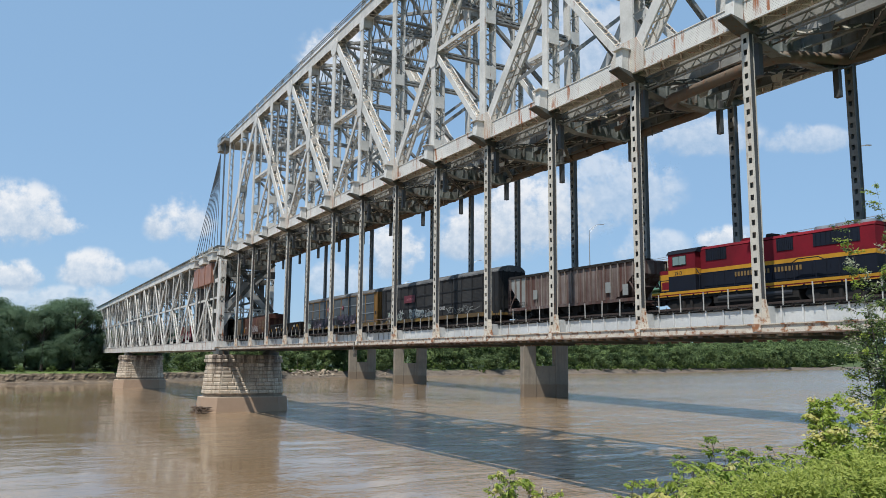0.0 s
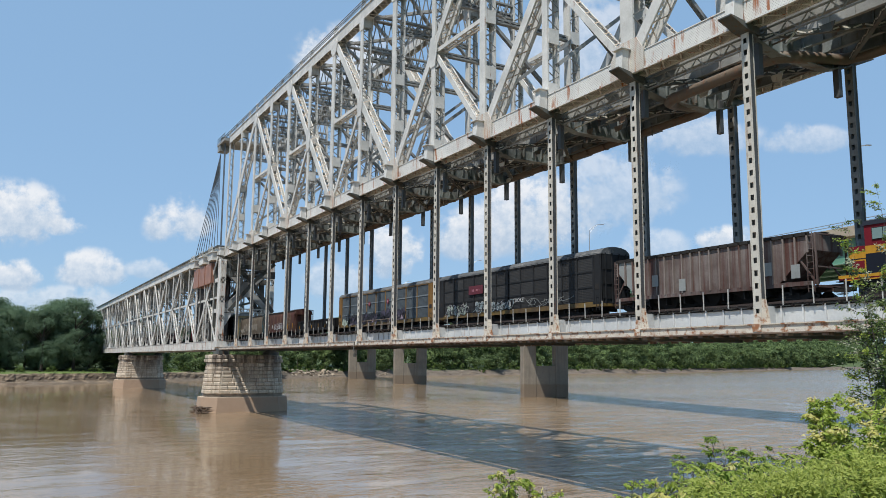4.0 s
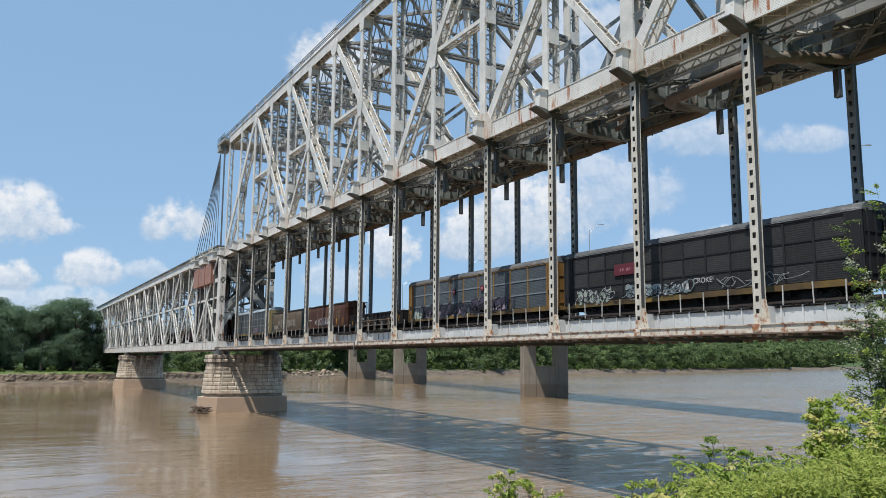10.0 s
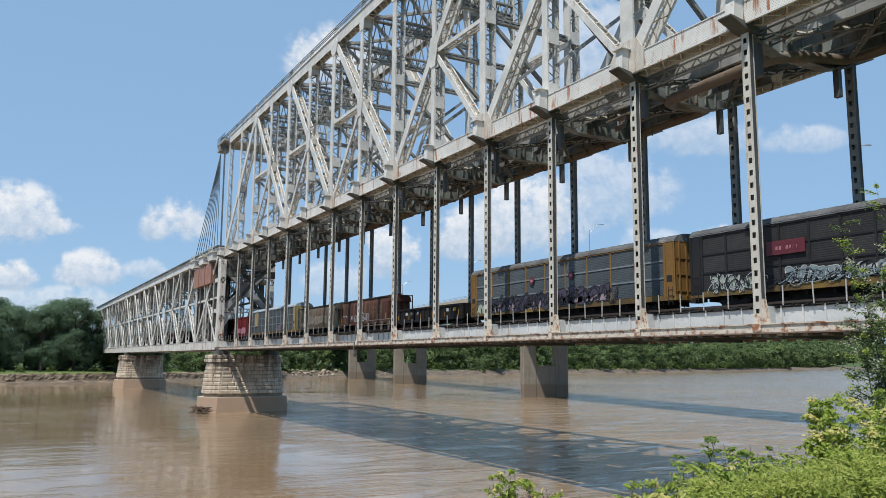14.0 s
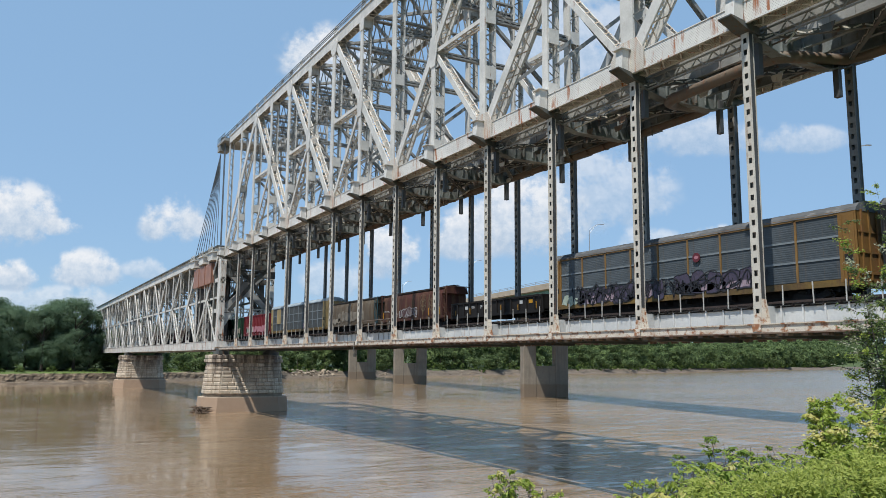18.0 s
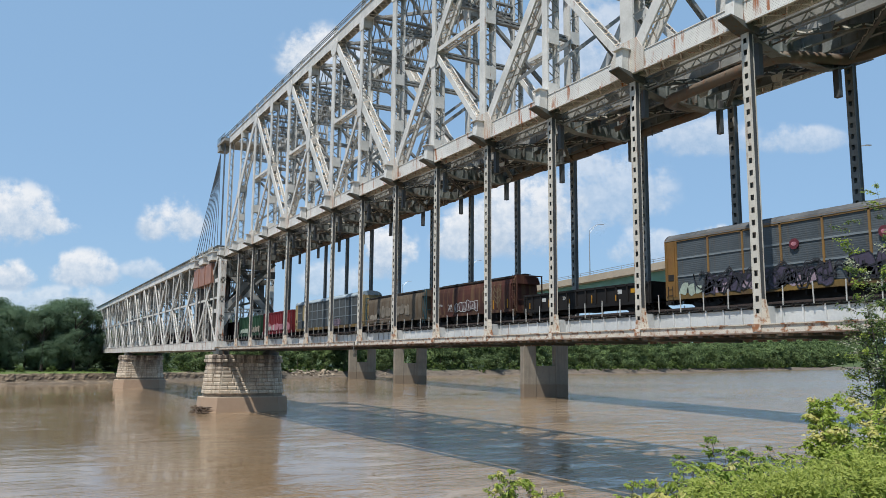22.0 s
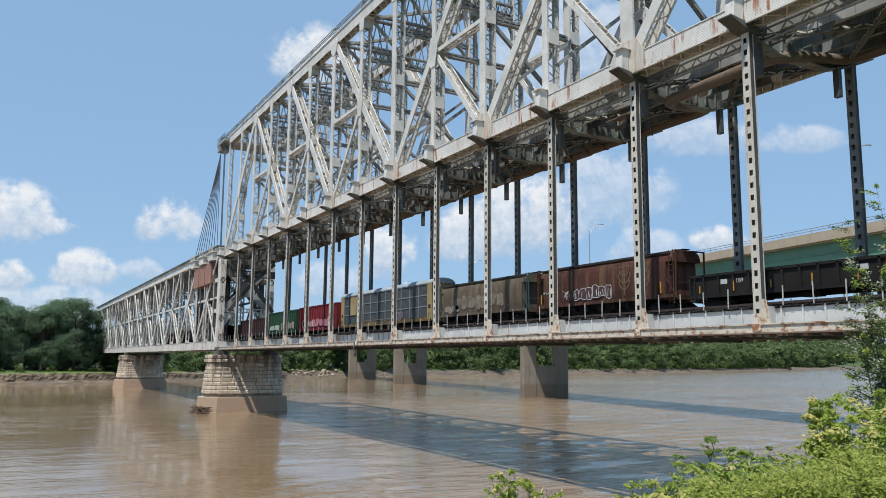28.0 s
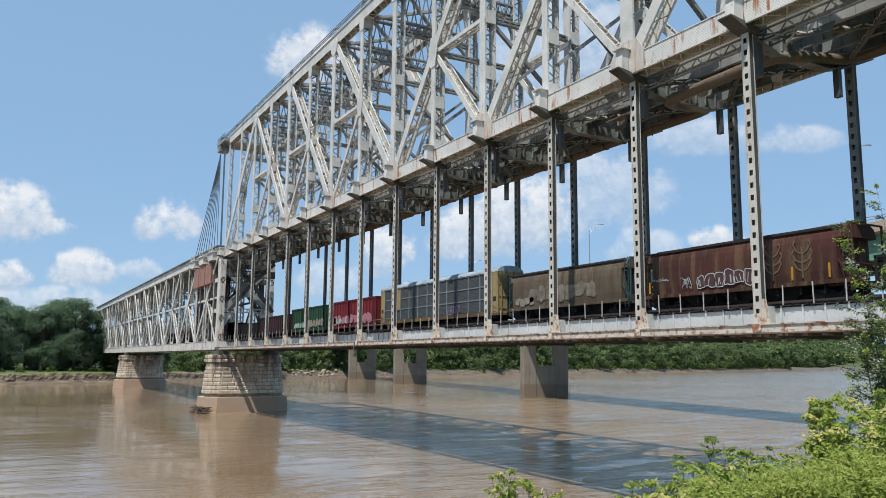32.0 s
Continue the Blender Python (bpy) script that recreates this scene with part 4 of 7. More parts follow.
# ---------------------------------------------------------------- river piers of coursed stone
def stone_material():
    m, t, b = nodes_of("pier_limestone")
    co = place_of(t)
    sep = t.nodes.new("ShaderNodeSeparateXYZ")
    link(t, co, sep.inputs[0])
    n1, n2, n3 = noise_node(t, co, 0.5, 5), noise_node(t, co, 5.0, 5), noise_node(t, co, 1.2, 5, 0.6, (2, 2, 0.25))
    rnd = t.nodes.new("ShaderNodeObjectInfo").outputs["Random"]
    c = mix(t, rnd, (0.50, 0.415, 0.32), (0.69, 0.60, 0.48))
    c = mix(t, ramp(t, n2, [(0.3, (0.35, 0.35, 0.35)), (0.65, BLACK)]), c, (0.24, 0.19, 0.14))
    c = mix(t, ramp(t, n3, [(0.5, BLACK), (0.7, (0.55, 0.55, 0.55))]), c, (0.14, 0.105, 0.08))
    mp = t.nodes.new("ShaderNodeMapRange")
    mp.inputs[1].default_value, mp.inputs[2].default_value = 3.2, 2.7
    link(t, sep.outputs[2], mp.inputs[0])
    soot = t.nodes.new("ShaderNodeMapRange")          # drip stains that run down from the deck
    soot.inputs[1].default_value, soot.inputs[2].default_value = 4.5, 11.0
    link(t, sep.outputs[2], soot.inputs[0])
    runs = ramp(t, noise_node(t, co, 0.55, 5, 0.6, (1.6, 1.6, 0.16)), [(0.40, BLACK), (0.56, (0.95, 0.95, 0.95))])
    c = mix(t, mix(t, 1.0, runs, soot.outputs[0], "MULTIPLY"), c, (0.075, 0.055, 0.045))
    c = mix(t, mp.outputs[0], c, mix(t, n1, (0.30, 0.205, 0.14), (0.40, 0.29, 0.205)))
    link(t, c, b.inputs["Base Color"])
    b.inputs["Roughness"].default_value = 0.9
    bump(t, b, mix(t, 0.5, n2, n1), 0.6, 0.16)
    return m


STONE = stone_material()
MORTAR = plain("pier_mortar", (0.27, 0.22, 0.165), 0.95, 0.3, 0.8, 0, 0.2, True)


def pier_ring(cx, hx, y0, y1, nose):
    """The outline of a pier: long in y, with cut corners upstream and down."""
    return [(cx + hx, y0 + nose), (cx + hx, y1 - nose), (cx + hx * 0.45, y1), (cx - hx * 0.45, y1), (cx - hx, y1 - nose), (cx - hx, y0 + nose), (cx - hx * 0.45, y0), (cx + hx * 0.45, y0)]


def stone_pier(cx, y0, y1, hx, ztop, pieces):
    pier = thing("river_pier", "tapered pier of rough coursed limestone standing in the river", "pier", "stone piers")
    rng = random.Random(int(-cx))
    rows, z = [], -3.0
    z = -3.0
    while z < ztop - 0.3:
        h = 1.0 if z < 2 else 0.76
        rows.append((z, min(h, ztop - z)))
        z += h

    def grow(zz):
        k = 1 - min(max(zz, 0), ztop) / ztop
        g0 = 1.25 * k + (0.55 if zz < 2.9 else 0.0)
        return g0 + (0.35 if zz > ztop - 1.4 else 0.0)

    s = Shape()
    lo = pier_ring(cx, hx + grow(0) - 0.55, y0 - grow(0) + 0.55, y1 + grow(0) - 0.55, 2.4)
    hi = pier_ring(cx, hx - 0.14, y0 + 0.14, y1 - 0.14, 2.2)
    n = len(lo)
    s.add([(x, y, -3.5) for x, y in lo] + [(x, y, ztop - 0.05) for x, y in hi], [tuple(range(n)), tuple(range(2 * n - 1, n - 1, -1))] + [(k, (k + 1) % n, n + (k + 1) % n, n + k) for k in range(n)])
    part("pier_core", s, MORTAR, pier)
    base = Shape()
    ring0 = pier_ring(cx, hx + grow(0) + 0.25, y0 - grow(0) - 0.25, y1 + grow(0) + 0.25, 2.6)
    ring1 = pier_ring(cx, hx + grow(2.8), y0 - grow(2.8), y1 + grow(2.8), 2.5)
    base.add([(x, y, -3.5) for x, y in ring0] + [(x, y, 2.95) for x, y in ring1], [tuple(range(n)), tuple(range(2 * n - 1, n - 1, -1))] + [(k, (k + 1) % n, n + (k + 1) % n, n + k) for k in range(n)])
    part("pier_footing", base, STONE, pier, "smooth weathered footing stained by floods")
    for z, h in rows:
        if z < 2.9:
            continue
        gr = grow(z + h / 2)
        ring = pier_ring(cx, hx + gr, y0 - gr, y1 + gr, 2.3)
        for a, b in zip(ring, ring[1:] + ring[:1]):
            A, B = Vector((*a, 0)), Vector((*b, 0))
            L = (B - A).length
            m = max(1, round(L / 1.75))
            out = (B - A).normalized().cross(Vector((0, 0, 1)))
            off = rng.uniform(-0.3, 0.3) if m > 2 else 0
            cuts = [0] + [(k + off + rng.uniform(-0.15, 0.15)) / m for k in range(1, m)] + [1]
            for u, v in zip(cuts, cuts[1:]):
                p, q = A + (B - A) * u, A + (B - A) * v
                t = (q - p).normalized()
                p, q = p + t * 0.025, q - t * 0.025
                d = rng.uniform(0.0, 0.11)
                e = rng.uniform(0.08, 0.2)
                st_ = Shape()
                back = [p - out * 0.5, q - out * 0.5]
                z0, z1 = z + 0.025, z + h - 0.025
                pts = []
                for zz in (z0, z1):
                    pts += [(back[0].x, back[0].y, zz), (back[1].x, back[1].y, zz), (q.x, q.y, zz), (p.x, p.y, zz)]
                for zz in (z0 + e, z1 - e):
                    for w_ in (q - t * e + out * (0.06 + d), p + t * e + out * (0.06 + d)):
                        pts.append((w_.x, w_.y, zz))
                st_.add(pts, [(0, 1, 2, 3), (4, 5, 6, 7), (0, 3, 7, 4), (1, 2, 6, 5), (3, 2, 8, 9), (7, 6, 10, 11), (2, 6, 10, 8), (3, 9, 11, 7), (8, 10, 11, 9), (0, 1, 5, 4)])
                pieces.append((pier, st_))
    return pier


STONES = []
pier_1 = stone_pier(st(13.1), -2.3, WIDE + 1.6, 2.7, 11.3, STONES)
pier_2 = stone_pier(st(26.7), -2.3, WIDE + 1.0, 2.7, 11.3, STONES)
for pier, x in ((pier_1, st(13.1)), (pier_2, st(26.7))):
    # bearings: the shade under the deck end is put into their dark tone
    s = Shape()
    for y in (0, WIDE):
        s.span((x - 2.4, y - 1.0, 11.25), (x + 2.4, y + 1.0, 11.9))
        s.span((x - 1.6, y - 0.7, 11.9), (x + 1.6, y + 0.7, 12.15))
    part("bearing", s, STEEL_DARK, pier)

# driftwood caught on the upstream nose
WOOD = plain("driftwood", (0.10, 0.07, 0.05), 0.9, 0.4, 2.0)
drift = thing("driftwood_pile", "tangle of dark driftwood caught against the pier", "driftwood")
rng = random.Random(4)
for k in range(64):
    c = Vector((-126.1 + rng.uniform(-3.4, 3.0), -4.0 + rng.uniform(-1.2, 0.9), rng.uniform(0.0, 1.0)))
    a, L = rng.uniform(0, math.pi), rng.uniform(0.8, 3.0)
    d = Vector((math.cos(a), math.sin(a), rng.uniform(-0.25, 0.35))) * L / 2
    s = Shape()
    s.tube([c - d, c + Vector((0, 0, rng.uniform(0, 0.2))), c + d], [0.05, rng.uniform(0.07, 0.17), 0.04], 5)
    part("branch", s, WOOD, drift)

# ---------------------------------------------------------------- highway bridge behind
HWD = Vector((-1, 0.16, 0)).normalized()
HWN = Vector((0.16, 1, 0)).normalized()
HW0 = Vector((-51.4, 72.2, 0))       # a point on the near fascia


def hw(a, c, z):
    """a metres away along the highway, c metres across it from the near fascia."""
    return HW0 + HWD * a + HWN * c + Vector((0, 0, z))


highway = thing("highway_bridge", "concrete highway bridge with green steel girders on tall piers", "bridge")
s = Shape()
for z0, z1, c0, c1 in ((29.1, 29.35, 0.4, 20), (29.25, 30.75, 0.0, 0.4), (29.25, 30.75, 19.6, 20.0)):
    s.add([hw(a, c, z) for a in (-160, 520) for c in (c0, c1) for z in (z0, z1)], [(0, 1, 3, 2), (4, 6, 7, 5), (0, 4, 5, 1), (2, 3, 7, 6), (0, 2, 6, 4), (1, 5, 7, 3)])
part("parapet_and_slab", s, BEIGE, highway, "weathered beige concrete parapet")
for c in (1.2, 7, 13, 18.6):
    s = Shape()
    for z0, z1, dc in ((25.6, 29.1, 0.03), (25.35, 25.6, 0.4)):
        s.add([hw(a, c + e, z) for a in (-160, 520) for e in (-dc, dc) for z in (z0, z1)], [(0, 1, 3, 2), (4, 6, 7, 5), (0, 4, 5, 1), (2, 3, 7, 6), (0, 2, 6, 4), (1, 5, 7, 3)], 0 if dc < 0.1 else 1)
    s.add([hw(a, c - 0.1 + e, z) for a in (-160, 520) for e in (-0.05, 0.05) for z in (27.3, 27.42)], [(0, 1, 3, 2), (4, 6, 7, 5), (0, 4, 5, 1), (2, 3, 7, 6), (0, 2, 6, 4), (1, 5, 7, 3)])
    part("girder", s, (GREEN, GREEN2), highway, "green painted plate girder")
s = Shape()
for k in range(110):
    a = -160 + k * 6.0
    s.tube([hw(a, 0.2, 30.75), hw(a, 0.2, 31.55)], 0.06, 4)
for z in (31.15, 31.55):
    s.tube([hw(-160, 0.2, z), hw(520, 0.2, z)], 0.06, 5)
part("parapet_railing", s, GALV, highway)
PIER_AT = [(-156.0, 100.4), (-277.0, 117.5), (-362.4, 131.6), (-35.0, 83.3)]
for px_, py_ in PIER_AT:
    p0 = Vector((px_, py_, 0)) + HWD * 1.1
    mm = Matrix.Translation(p0) @ Matrix((HWD, HWN, Vector((0, 0, 1)))).transposed().to_4x4()
    s = Shape()
    s.span((-0.92, -3.6, -4), (0.92, 3.6, 9.0))
    col = part("pier_wall", s, CONCRETE, highway, "tall grey concrete pier with two columns", mm)
    for sgn in (-1, 1):
        s = Shape()
        s.prism([(-1.1, sgn * 7.1), (-0.8, sgn * 7.4), (0.8, sgn * 7.4), (1.1, sgn * 7.1), (1.1, sgn * 3.3), (0.9, sgn * 3.1), (-0.9, sgn * 3.1), (-1.1, sgn * 3.3)], -4, 22.5, "z")
        part("column", s, CONCRETE, col)
    s = Shape()
    s.prism([(-1.3, -8.5), (1.3, -8.5), (1.3, 9.5), (-1.3, 9.5)], 22.5, 25.3, "z")
    part("pier_cap", s, CONCRETE, col)


def street_lamp(a, c=0.8):
    ob = thing("street_lamp", "tall galvanised street lamp with a curved arm", "lamp", "highway lamps")
    p = hw(a, c, 29.35)
    s = Shape()
    s.tube([p, p + Vector((0, 0, 12.6))], [0.16, 0.09], 6)
    part("pole", s, GALV, ob)
    s = Shape()
    s.tube([p + Vector((0, 0, 11.6)) + HWN * u + Vector((0, 0, 2.5 * math.sin(u / 3.0 * math.pi / 2))) for u in (0, 0.8, 1.5, 2.2, 3.0)], 0.06, 5)
    s.tube([p + Vector((0, 0, 12.5)) + HWN * u + Vector((0, 0, 1.6 * math.sin(u / 3.0 * math.pi / 2))) for u in (0, 0.8, 1.5, 2.2, 3.0)], 0.05, 5)
    part("arm", s, GALV, ob)
    s = Shape()
    e = p + HWN * 3.0 + Vector((0, 0, 14.1))
    s.beam(e, e + HWN * 1.0 + Vector((0, 0, 0.05)), 0.35, 0.15, (0, 0, 1))
    part("lamp_head", s, GALV, ob)


for a in (-12, 64.5, 141, 217):
    street_lamp(a)
# ---------------------------------------------------------------- the train (built at rest; S is how far it has rolled)
CARS = []


def truck(parent, x, z=0.0, wheelbase=1.78, mat=None):
    """A two-axle bogie under its car."""
    s = Shape()
    for y in (-1.0, 1.0):
        s.prism([(-1.35, 0.55), (-1.0, 0.78), (-0.5, 0.62), (0.5, 0.62), (1.0, 0.78), (1.35, 0.55), (1.1, 0.42), (0.5, 0.3), (-0.5, 0.3), (-1.1, 0.42)], y - 0.1, y + 0.1)
        s.span((-0.3, y - 0.14, 0.35), (0.3, y + 0.14, 0.75))
    s.span((-0.25, -1.0, 0.4), (0.25, 1.0, 0.75))
    tr = part("bogie", s, UNDER, parent, "", pose(x, 0, z))
    for wx in (-wheelbase / 2, wheelbase / 2):
        for y in (-0.755, 0.755):
            s = Shape()
            s.tube([(0, -0.07, 0), (0, 0.07, 0)], 0.45, 16)
            s.tube([(0, -0.1, 0), (0, 0.1, 0)], 0.16, 10)
            for a in range(4):
                s.beam((0.2 * math.cos(a * 1.57), 0.08, 0.2 * math.sin(a * 1.57)), (0.4 * math.cos(a * 1.57), 0.08, 0.4 * math.sin(a * 1.57)), 0.06, 0.03)
            wheel = part("wheel", s, WHEEL, tr, "", pose(wx, y, 0.45))
            WHEELS.append(wheel)


WHEELS = []
UNDER = plain("undercarriage_grime", (0.014, 0.012, 0.011), 0.9, 0.4, 2.0)
WHEEL = plain("wheel_steel", (0.06, 0.05, 0.045), 0.6, 0.4, 3.0, 0.4)


def car_paint(name, col, dark, rust_at=0.62, rust=(0.12, 0.05, 0.025), rough=0.72, streak=(1.2, 1.2, 0.2), tone=0.0):
    m = worn_paint(name, col, dark, rust=rust, rust_at=rust_at, rust_soft=0.18, rough=rough, streak=streak, world_space=False, tone=tone)
    m.node_tree.nodes["Principled BSDF"].inputs["Specular IOR Level"].default_value = 0.22
    return m


def couplers(ob, x0, x1):
    for x, d in ((x0, -1), (x1, 1)):
        s = Shape()
        s.span((x, -0.13, 0.72), (x + d * 0.62, 0.13, 0.98))
        s.span((x + d * 0.45, -0.22, 0.68), (x + d * 0.66, 0.2, 1.02))
        part("coupler", s, UNDER, ob)


def ladder(ob, x, y, z0, z1, mat, w=0.42):
    s = Shape()
    n = max(2, round((z1 - z0) / 0.42))
    for dx in (-w / 2, w / 2):
        s.span((x + dx - 0.02, y - 0.02, z0), (x + dx + 0.02, y + 0.02, z1))
    for k in range(n):
        z = z0 + (z1 - z0) * (k + 0.5) / n
        s.span((x - w / 2, y - 0.015, z - 0.015), (x + w / 2, y + 0.015, z + 0.015))
    part("ladder", s, mat, ob)


def car_thing(name, label, category, x0, x1, group=""):
    ob = thing(name, label, category, group)
    ob.rotation_mode = "QUATERNION"
    CARS.append((ob, (x0 + x1) / 2))
    return ob, (x1 - x0) / 2


def scrawl(ob, x0, x1, z0, z1, y, mat, seed, n=14, edge=None):
    """Spray-painted swollen letters: lumpy filled shapes with an outline, on a car side."""
    r = random.Random(seed)
    step = (x1 - x0) / n
    for k in range(n):
        cx, cz = x0 + step * (k + 0.5), (z0 + z1) / 2 + r.uniform(-0.06, 0.06)
        hw2, hh = step * r.uniform(0.42, 0.6), (z1 - z0) / 2 * r.uniform(0.75, 1.05)
        skew, m = r.uniform(-0.25, 0.35), 12
        ring = []
        for j in range(m):
            a = 2 * math.pi * j / m
            q = r.uniform(0.72, 1.18)
            u, v = math.copysign(abs(math.cos(a)) ** 0.55, math.cos(a)) * hw2 * q, math.copysign(abs(math.sin(a)) ** 0.55, math.sin(a)) * hh * q
            ring.append((cx + u + skew * v, cz + v))
        fill, line = Shape(), Shape()
        d = 0.004 * (k % 3)
        fill.prism(ring, y - 0.012 - d, y - 0.004 - d)
        if edge is not None:
            for p, q in zip(ring, ring[1:] + ring[:1]):
                line.beam((p[0], y - 0.03, p[1]), (q[0], y - 0.03, q[1]), 0.055, 0.008)
            for j in range(2):
                u = cx + r.uniform(-0.5, 0.5) * hw2
                line.beam((u, y - 0.03, cz - hh * 0.6), (u + r.uniform(-0.3, 0.3) * hw2, y - 0.03, cz + hh * r.uniform(0.1, 0.7)), 0.05, 0.008)
        g = part("graffiti_letter", fill, mat, ob, "swollen spray-painted letter")
        if edge is not None:
            part("outline", line, edge, g)


def strokes(ob, x0, x1, z0, z1, y, mat, seed, n=10, thick=0.05):
    """Thin sprayed loops."""
    r = random.Random(seed)
    s = Shape()
    for k in range(n):
        cx, w_ = x0 + (x1 - x0) * (k + 0.5) / n, (x1 - x0) / n * r.uniform(0.7, 1.5)
        cz, h_ = z0 + (z1 - z0) * r.uniform(0.3, 0.7), (z1 - z0) * r.uniform(0.2, 0.42)
        fx, fz, a0, a1 = r.choice((1, 1, 2)), r.choice((1, 2, 3)), r.uniform(0, 6.28), r.uniform(0, 6.28)
        m = 13
        end = r.uniform(3.2, 6.0)
        pts = [(cx + w_ * math.sin(fx * end * j / m + a0) + 0.25 * w_ * j / m, cz + h_ * math.sin(fz * end * j / m + a1)) for j in range(m)]
        for (a, b), (c, d) in zip(pts, pts[1:]):
            s.beam((a, y - 0.034, b), (c, y - 0.034, d), thick, 0.006)
    part("sprayed_tag", s, mat, ob)


def words(ob, text, x, z, y, size, mat):
    """Readable characters on a side that faces the near bank."""
    cu = bpy.data.curves.new("words", "FONT")
    cu.body, cu.size, cu.extrude = text, size, 0.004
    tmp = new("words_tmp", cu)
    me = bpy.data.meshes.new_from_object(tmp.evaluated_get(bpy.context.evaluated_depsgraph_get()))
    bpy.data.objects.remove(tmp)
    me.materials.clear()
    me.materials.append(mat)
    put("lettering", me, ob, pose(x, y, z, 90, 0, 0))


def autorack(x0, x1, label, frame_mat, panel_mat, roof_mat, end_mat, tags, sill_mat, posts=9, rail_mat=None):
    ob, h = car_thing("autorack_car", label, "railcar", x0, x1, "freight cars")
    Y = 1.52
    s = Shape()
    s.span((-h, -1.35, 0.95), (h, 1.35, 1.15))
    s.span((-h, -Y, 0.92), (h, -Y + 0.12, 1.32))
    s.span((-h, Y - 0.12, 0.92), (h, Y, 1.32))
    part("sill", s, sill_mat, ob)
    s = Shape()
    s.prism([(-h + 1, 0.95), (h - 1, 0.95), (h - 4, 0.36), (-h + 4, 0.36)], -0.7, 0.7)
    for k in range(14):
        x = -h + 1.5 + (2 * h - 3) * k / 13
        s.span((x - 0.07, -1.3, 0.6), (x + 0.07, 1.3, 0.96))
    part("underframe", s, UNDER, ob)
    # perforated side panels between posts
    n = posts
    xs = [-h + 1.1 + (2 * h - 2.2) * k / n for k in range(n + 1)]
    wid = xs[1] - xs[0] - 0.14
    prof = [(0.05, 0.0)]
    for i in range(9):
        z = 1.2 * i / 9
        prof += [(-0.004, z + 0.02), (-0.004, z + 0.1), (0.004, z + 0.108), (0.004, z + 0.125)]
    prof += [(0.05, 1.2)]
    s = Shape()
    s.prism(prof, 0, wid, "x")
    sheet = s.mesh("side_panel", panel_mat)
    for y, d in ((-Y, -1), (Y, 1)):
        for k in range(n):
            for j in range(3):
                put("side_panel", sheet, ob, pose(xs[k] + 0.07, y + 0.07, 1.34 + j * 1.28) if d < 0 else pose(xs[k + 1] - 0.07, y - 0.07, 1.34 + j * 1.28, 0, 0, 180))
        for x in xs:
            s = Shape()
            s.span((x - 0.07, y - d * 0.14, 1.32), (x + 0.07, y + d * 0.0, 5.2))
            part("side_post", s, frame_mat, ob)
        for z in (2.58, 3.86):
            s = Shape()
            s.span((-h + 1.1, y - d * 0.12, z - 0.06), (h - 1.1, y - d * 0.02, z + 0.06))
            part("side_rail", s, rail_mat or frame_mat, ob)
        s = Shape()
        s.span((-h + 0.3, y - d * 0.14, 5.1), (h - 0.3, y, 5.3))
        part("top_rail", s, frame_mat, ob)
    # roof: arched, corrugated in sheets
    s = Shape()
    arc = [(-Y - 0.03, 5.2), (-1.45, 5.42), (-1.15, 5.66), (-0.6, 5.8), (0, 5.84), (0.6, 5.8), (1.15, 5.66), (1.45, 5.42), (Y + 0.03, 5.2)]
    m, na = 60, len(arc)
    pts, faces = [], []
    for k in range(m + 1):
        for e in ((0.0, 0.012) if k % 2 else (0.012, 0.0)):
            pts += [(-h + 2 * h * k / m, p, q + e) for p, q in arc]
    for k in range(2 * m + 1):
        faces += [(k * na + j, k * na + j + 1, (k + 1) * na + j + 1, (k + 1) * na + j) for j in range(na - 1)]
        faces.append((k * na, (k + 1) * na, (k + 2) * na - 1, (k + 1) * na - 1))
    faces += [tuple(range(na)), tuple((2 * m + 1) * na + j for j in range(na - 1, -1, -1))]
    s.add(pts, faces)
    part("roof", s, roof_mat, ob)
    for d in (-1, 1):
        x = d * h
        s = Shape()
        s.prism([(p, q) for p, q in [(-Y, 1.1)] + arc + [(Y, 1.1)]], x - d * 0.02, x - d * 0.10, "x")
        part("end_door", s, end_mat, ob)
        for y in (-Y, Y):
            e = 1 if y > 0 else -1
            s = Shape()
            s.prism([(x - d * 0.02, y * 0.95), (x - d * 1.16, y * 0.95), (x - d * 1.16, y * 1.006), (x - d * 0.14, y * 1.006), (x - d * 0.02, y * 0.985)], 1.12, 5.22, "z")
            part("end_panel", s, end_mat, ob)
            for u, w_ in ((0.2, 0.1), (0.95, 0.07)):
                s = Shape()
                s.span((x - d * u - w_ / 2, y * 1.006, 1.2), (x - d * u + w_ / 2, y * 1.006 + e * 0.04, 5.1))
                part("end_post", s, end_mat, ob)
            s = Shape()
            s.span((x - d * 0.32, y * 1.006, 2.3), (x - d * 0.85, y * 1.006 + e * 0.02, 2.75))
            part("data_plate", s, UNDER, ob)
        for yy in (-1.1, -0.4, 0.4, 1.1):
            s = Shape()
            s.span((x - d * 0.02, yy - 0.06, 1.2), (x + d * 0.06, yy + 0.06, 5.3))
            part("door_rib", s, end_mat, ob)
        for z in (1.6, 2.8, 4.0):
            s = Shape()
            s.span((x - d * 0.02, -1.4, z - 0.05), (x + d * 0.04, 1.4, z + 0.05))
            part("door_bar", s, end_mat, ob)
    ladder(ob, -h + 0.5, -Y - 0.02, 0.6, 1.9, UNDER)
    ladder(ob, h - 0.5, -Y - 0.02, 0.6, 1.9, UNDER)
    for x in (-h + 3.4, h - 3.4):
        truck(ob, x)
    couplers(ob, -h, h)
    for seed, a, b, z0, z1, mat, n, edge in tags:
        scrawl(ob, -h + a, -h + b, z0, z1, -Y + 0.0, mat, seed, n, edge)
    return ob, h


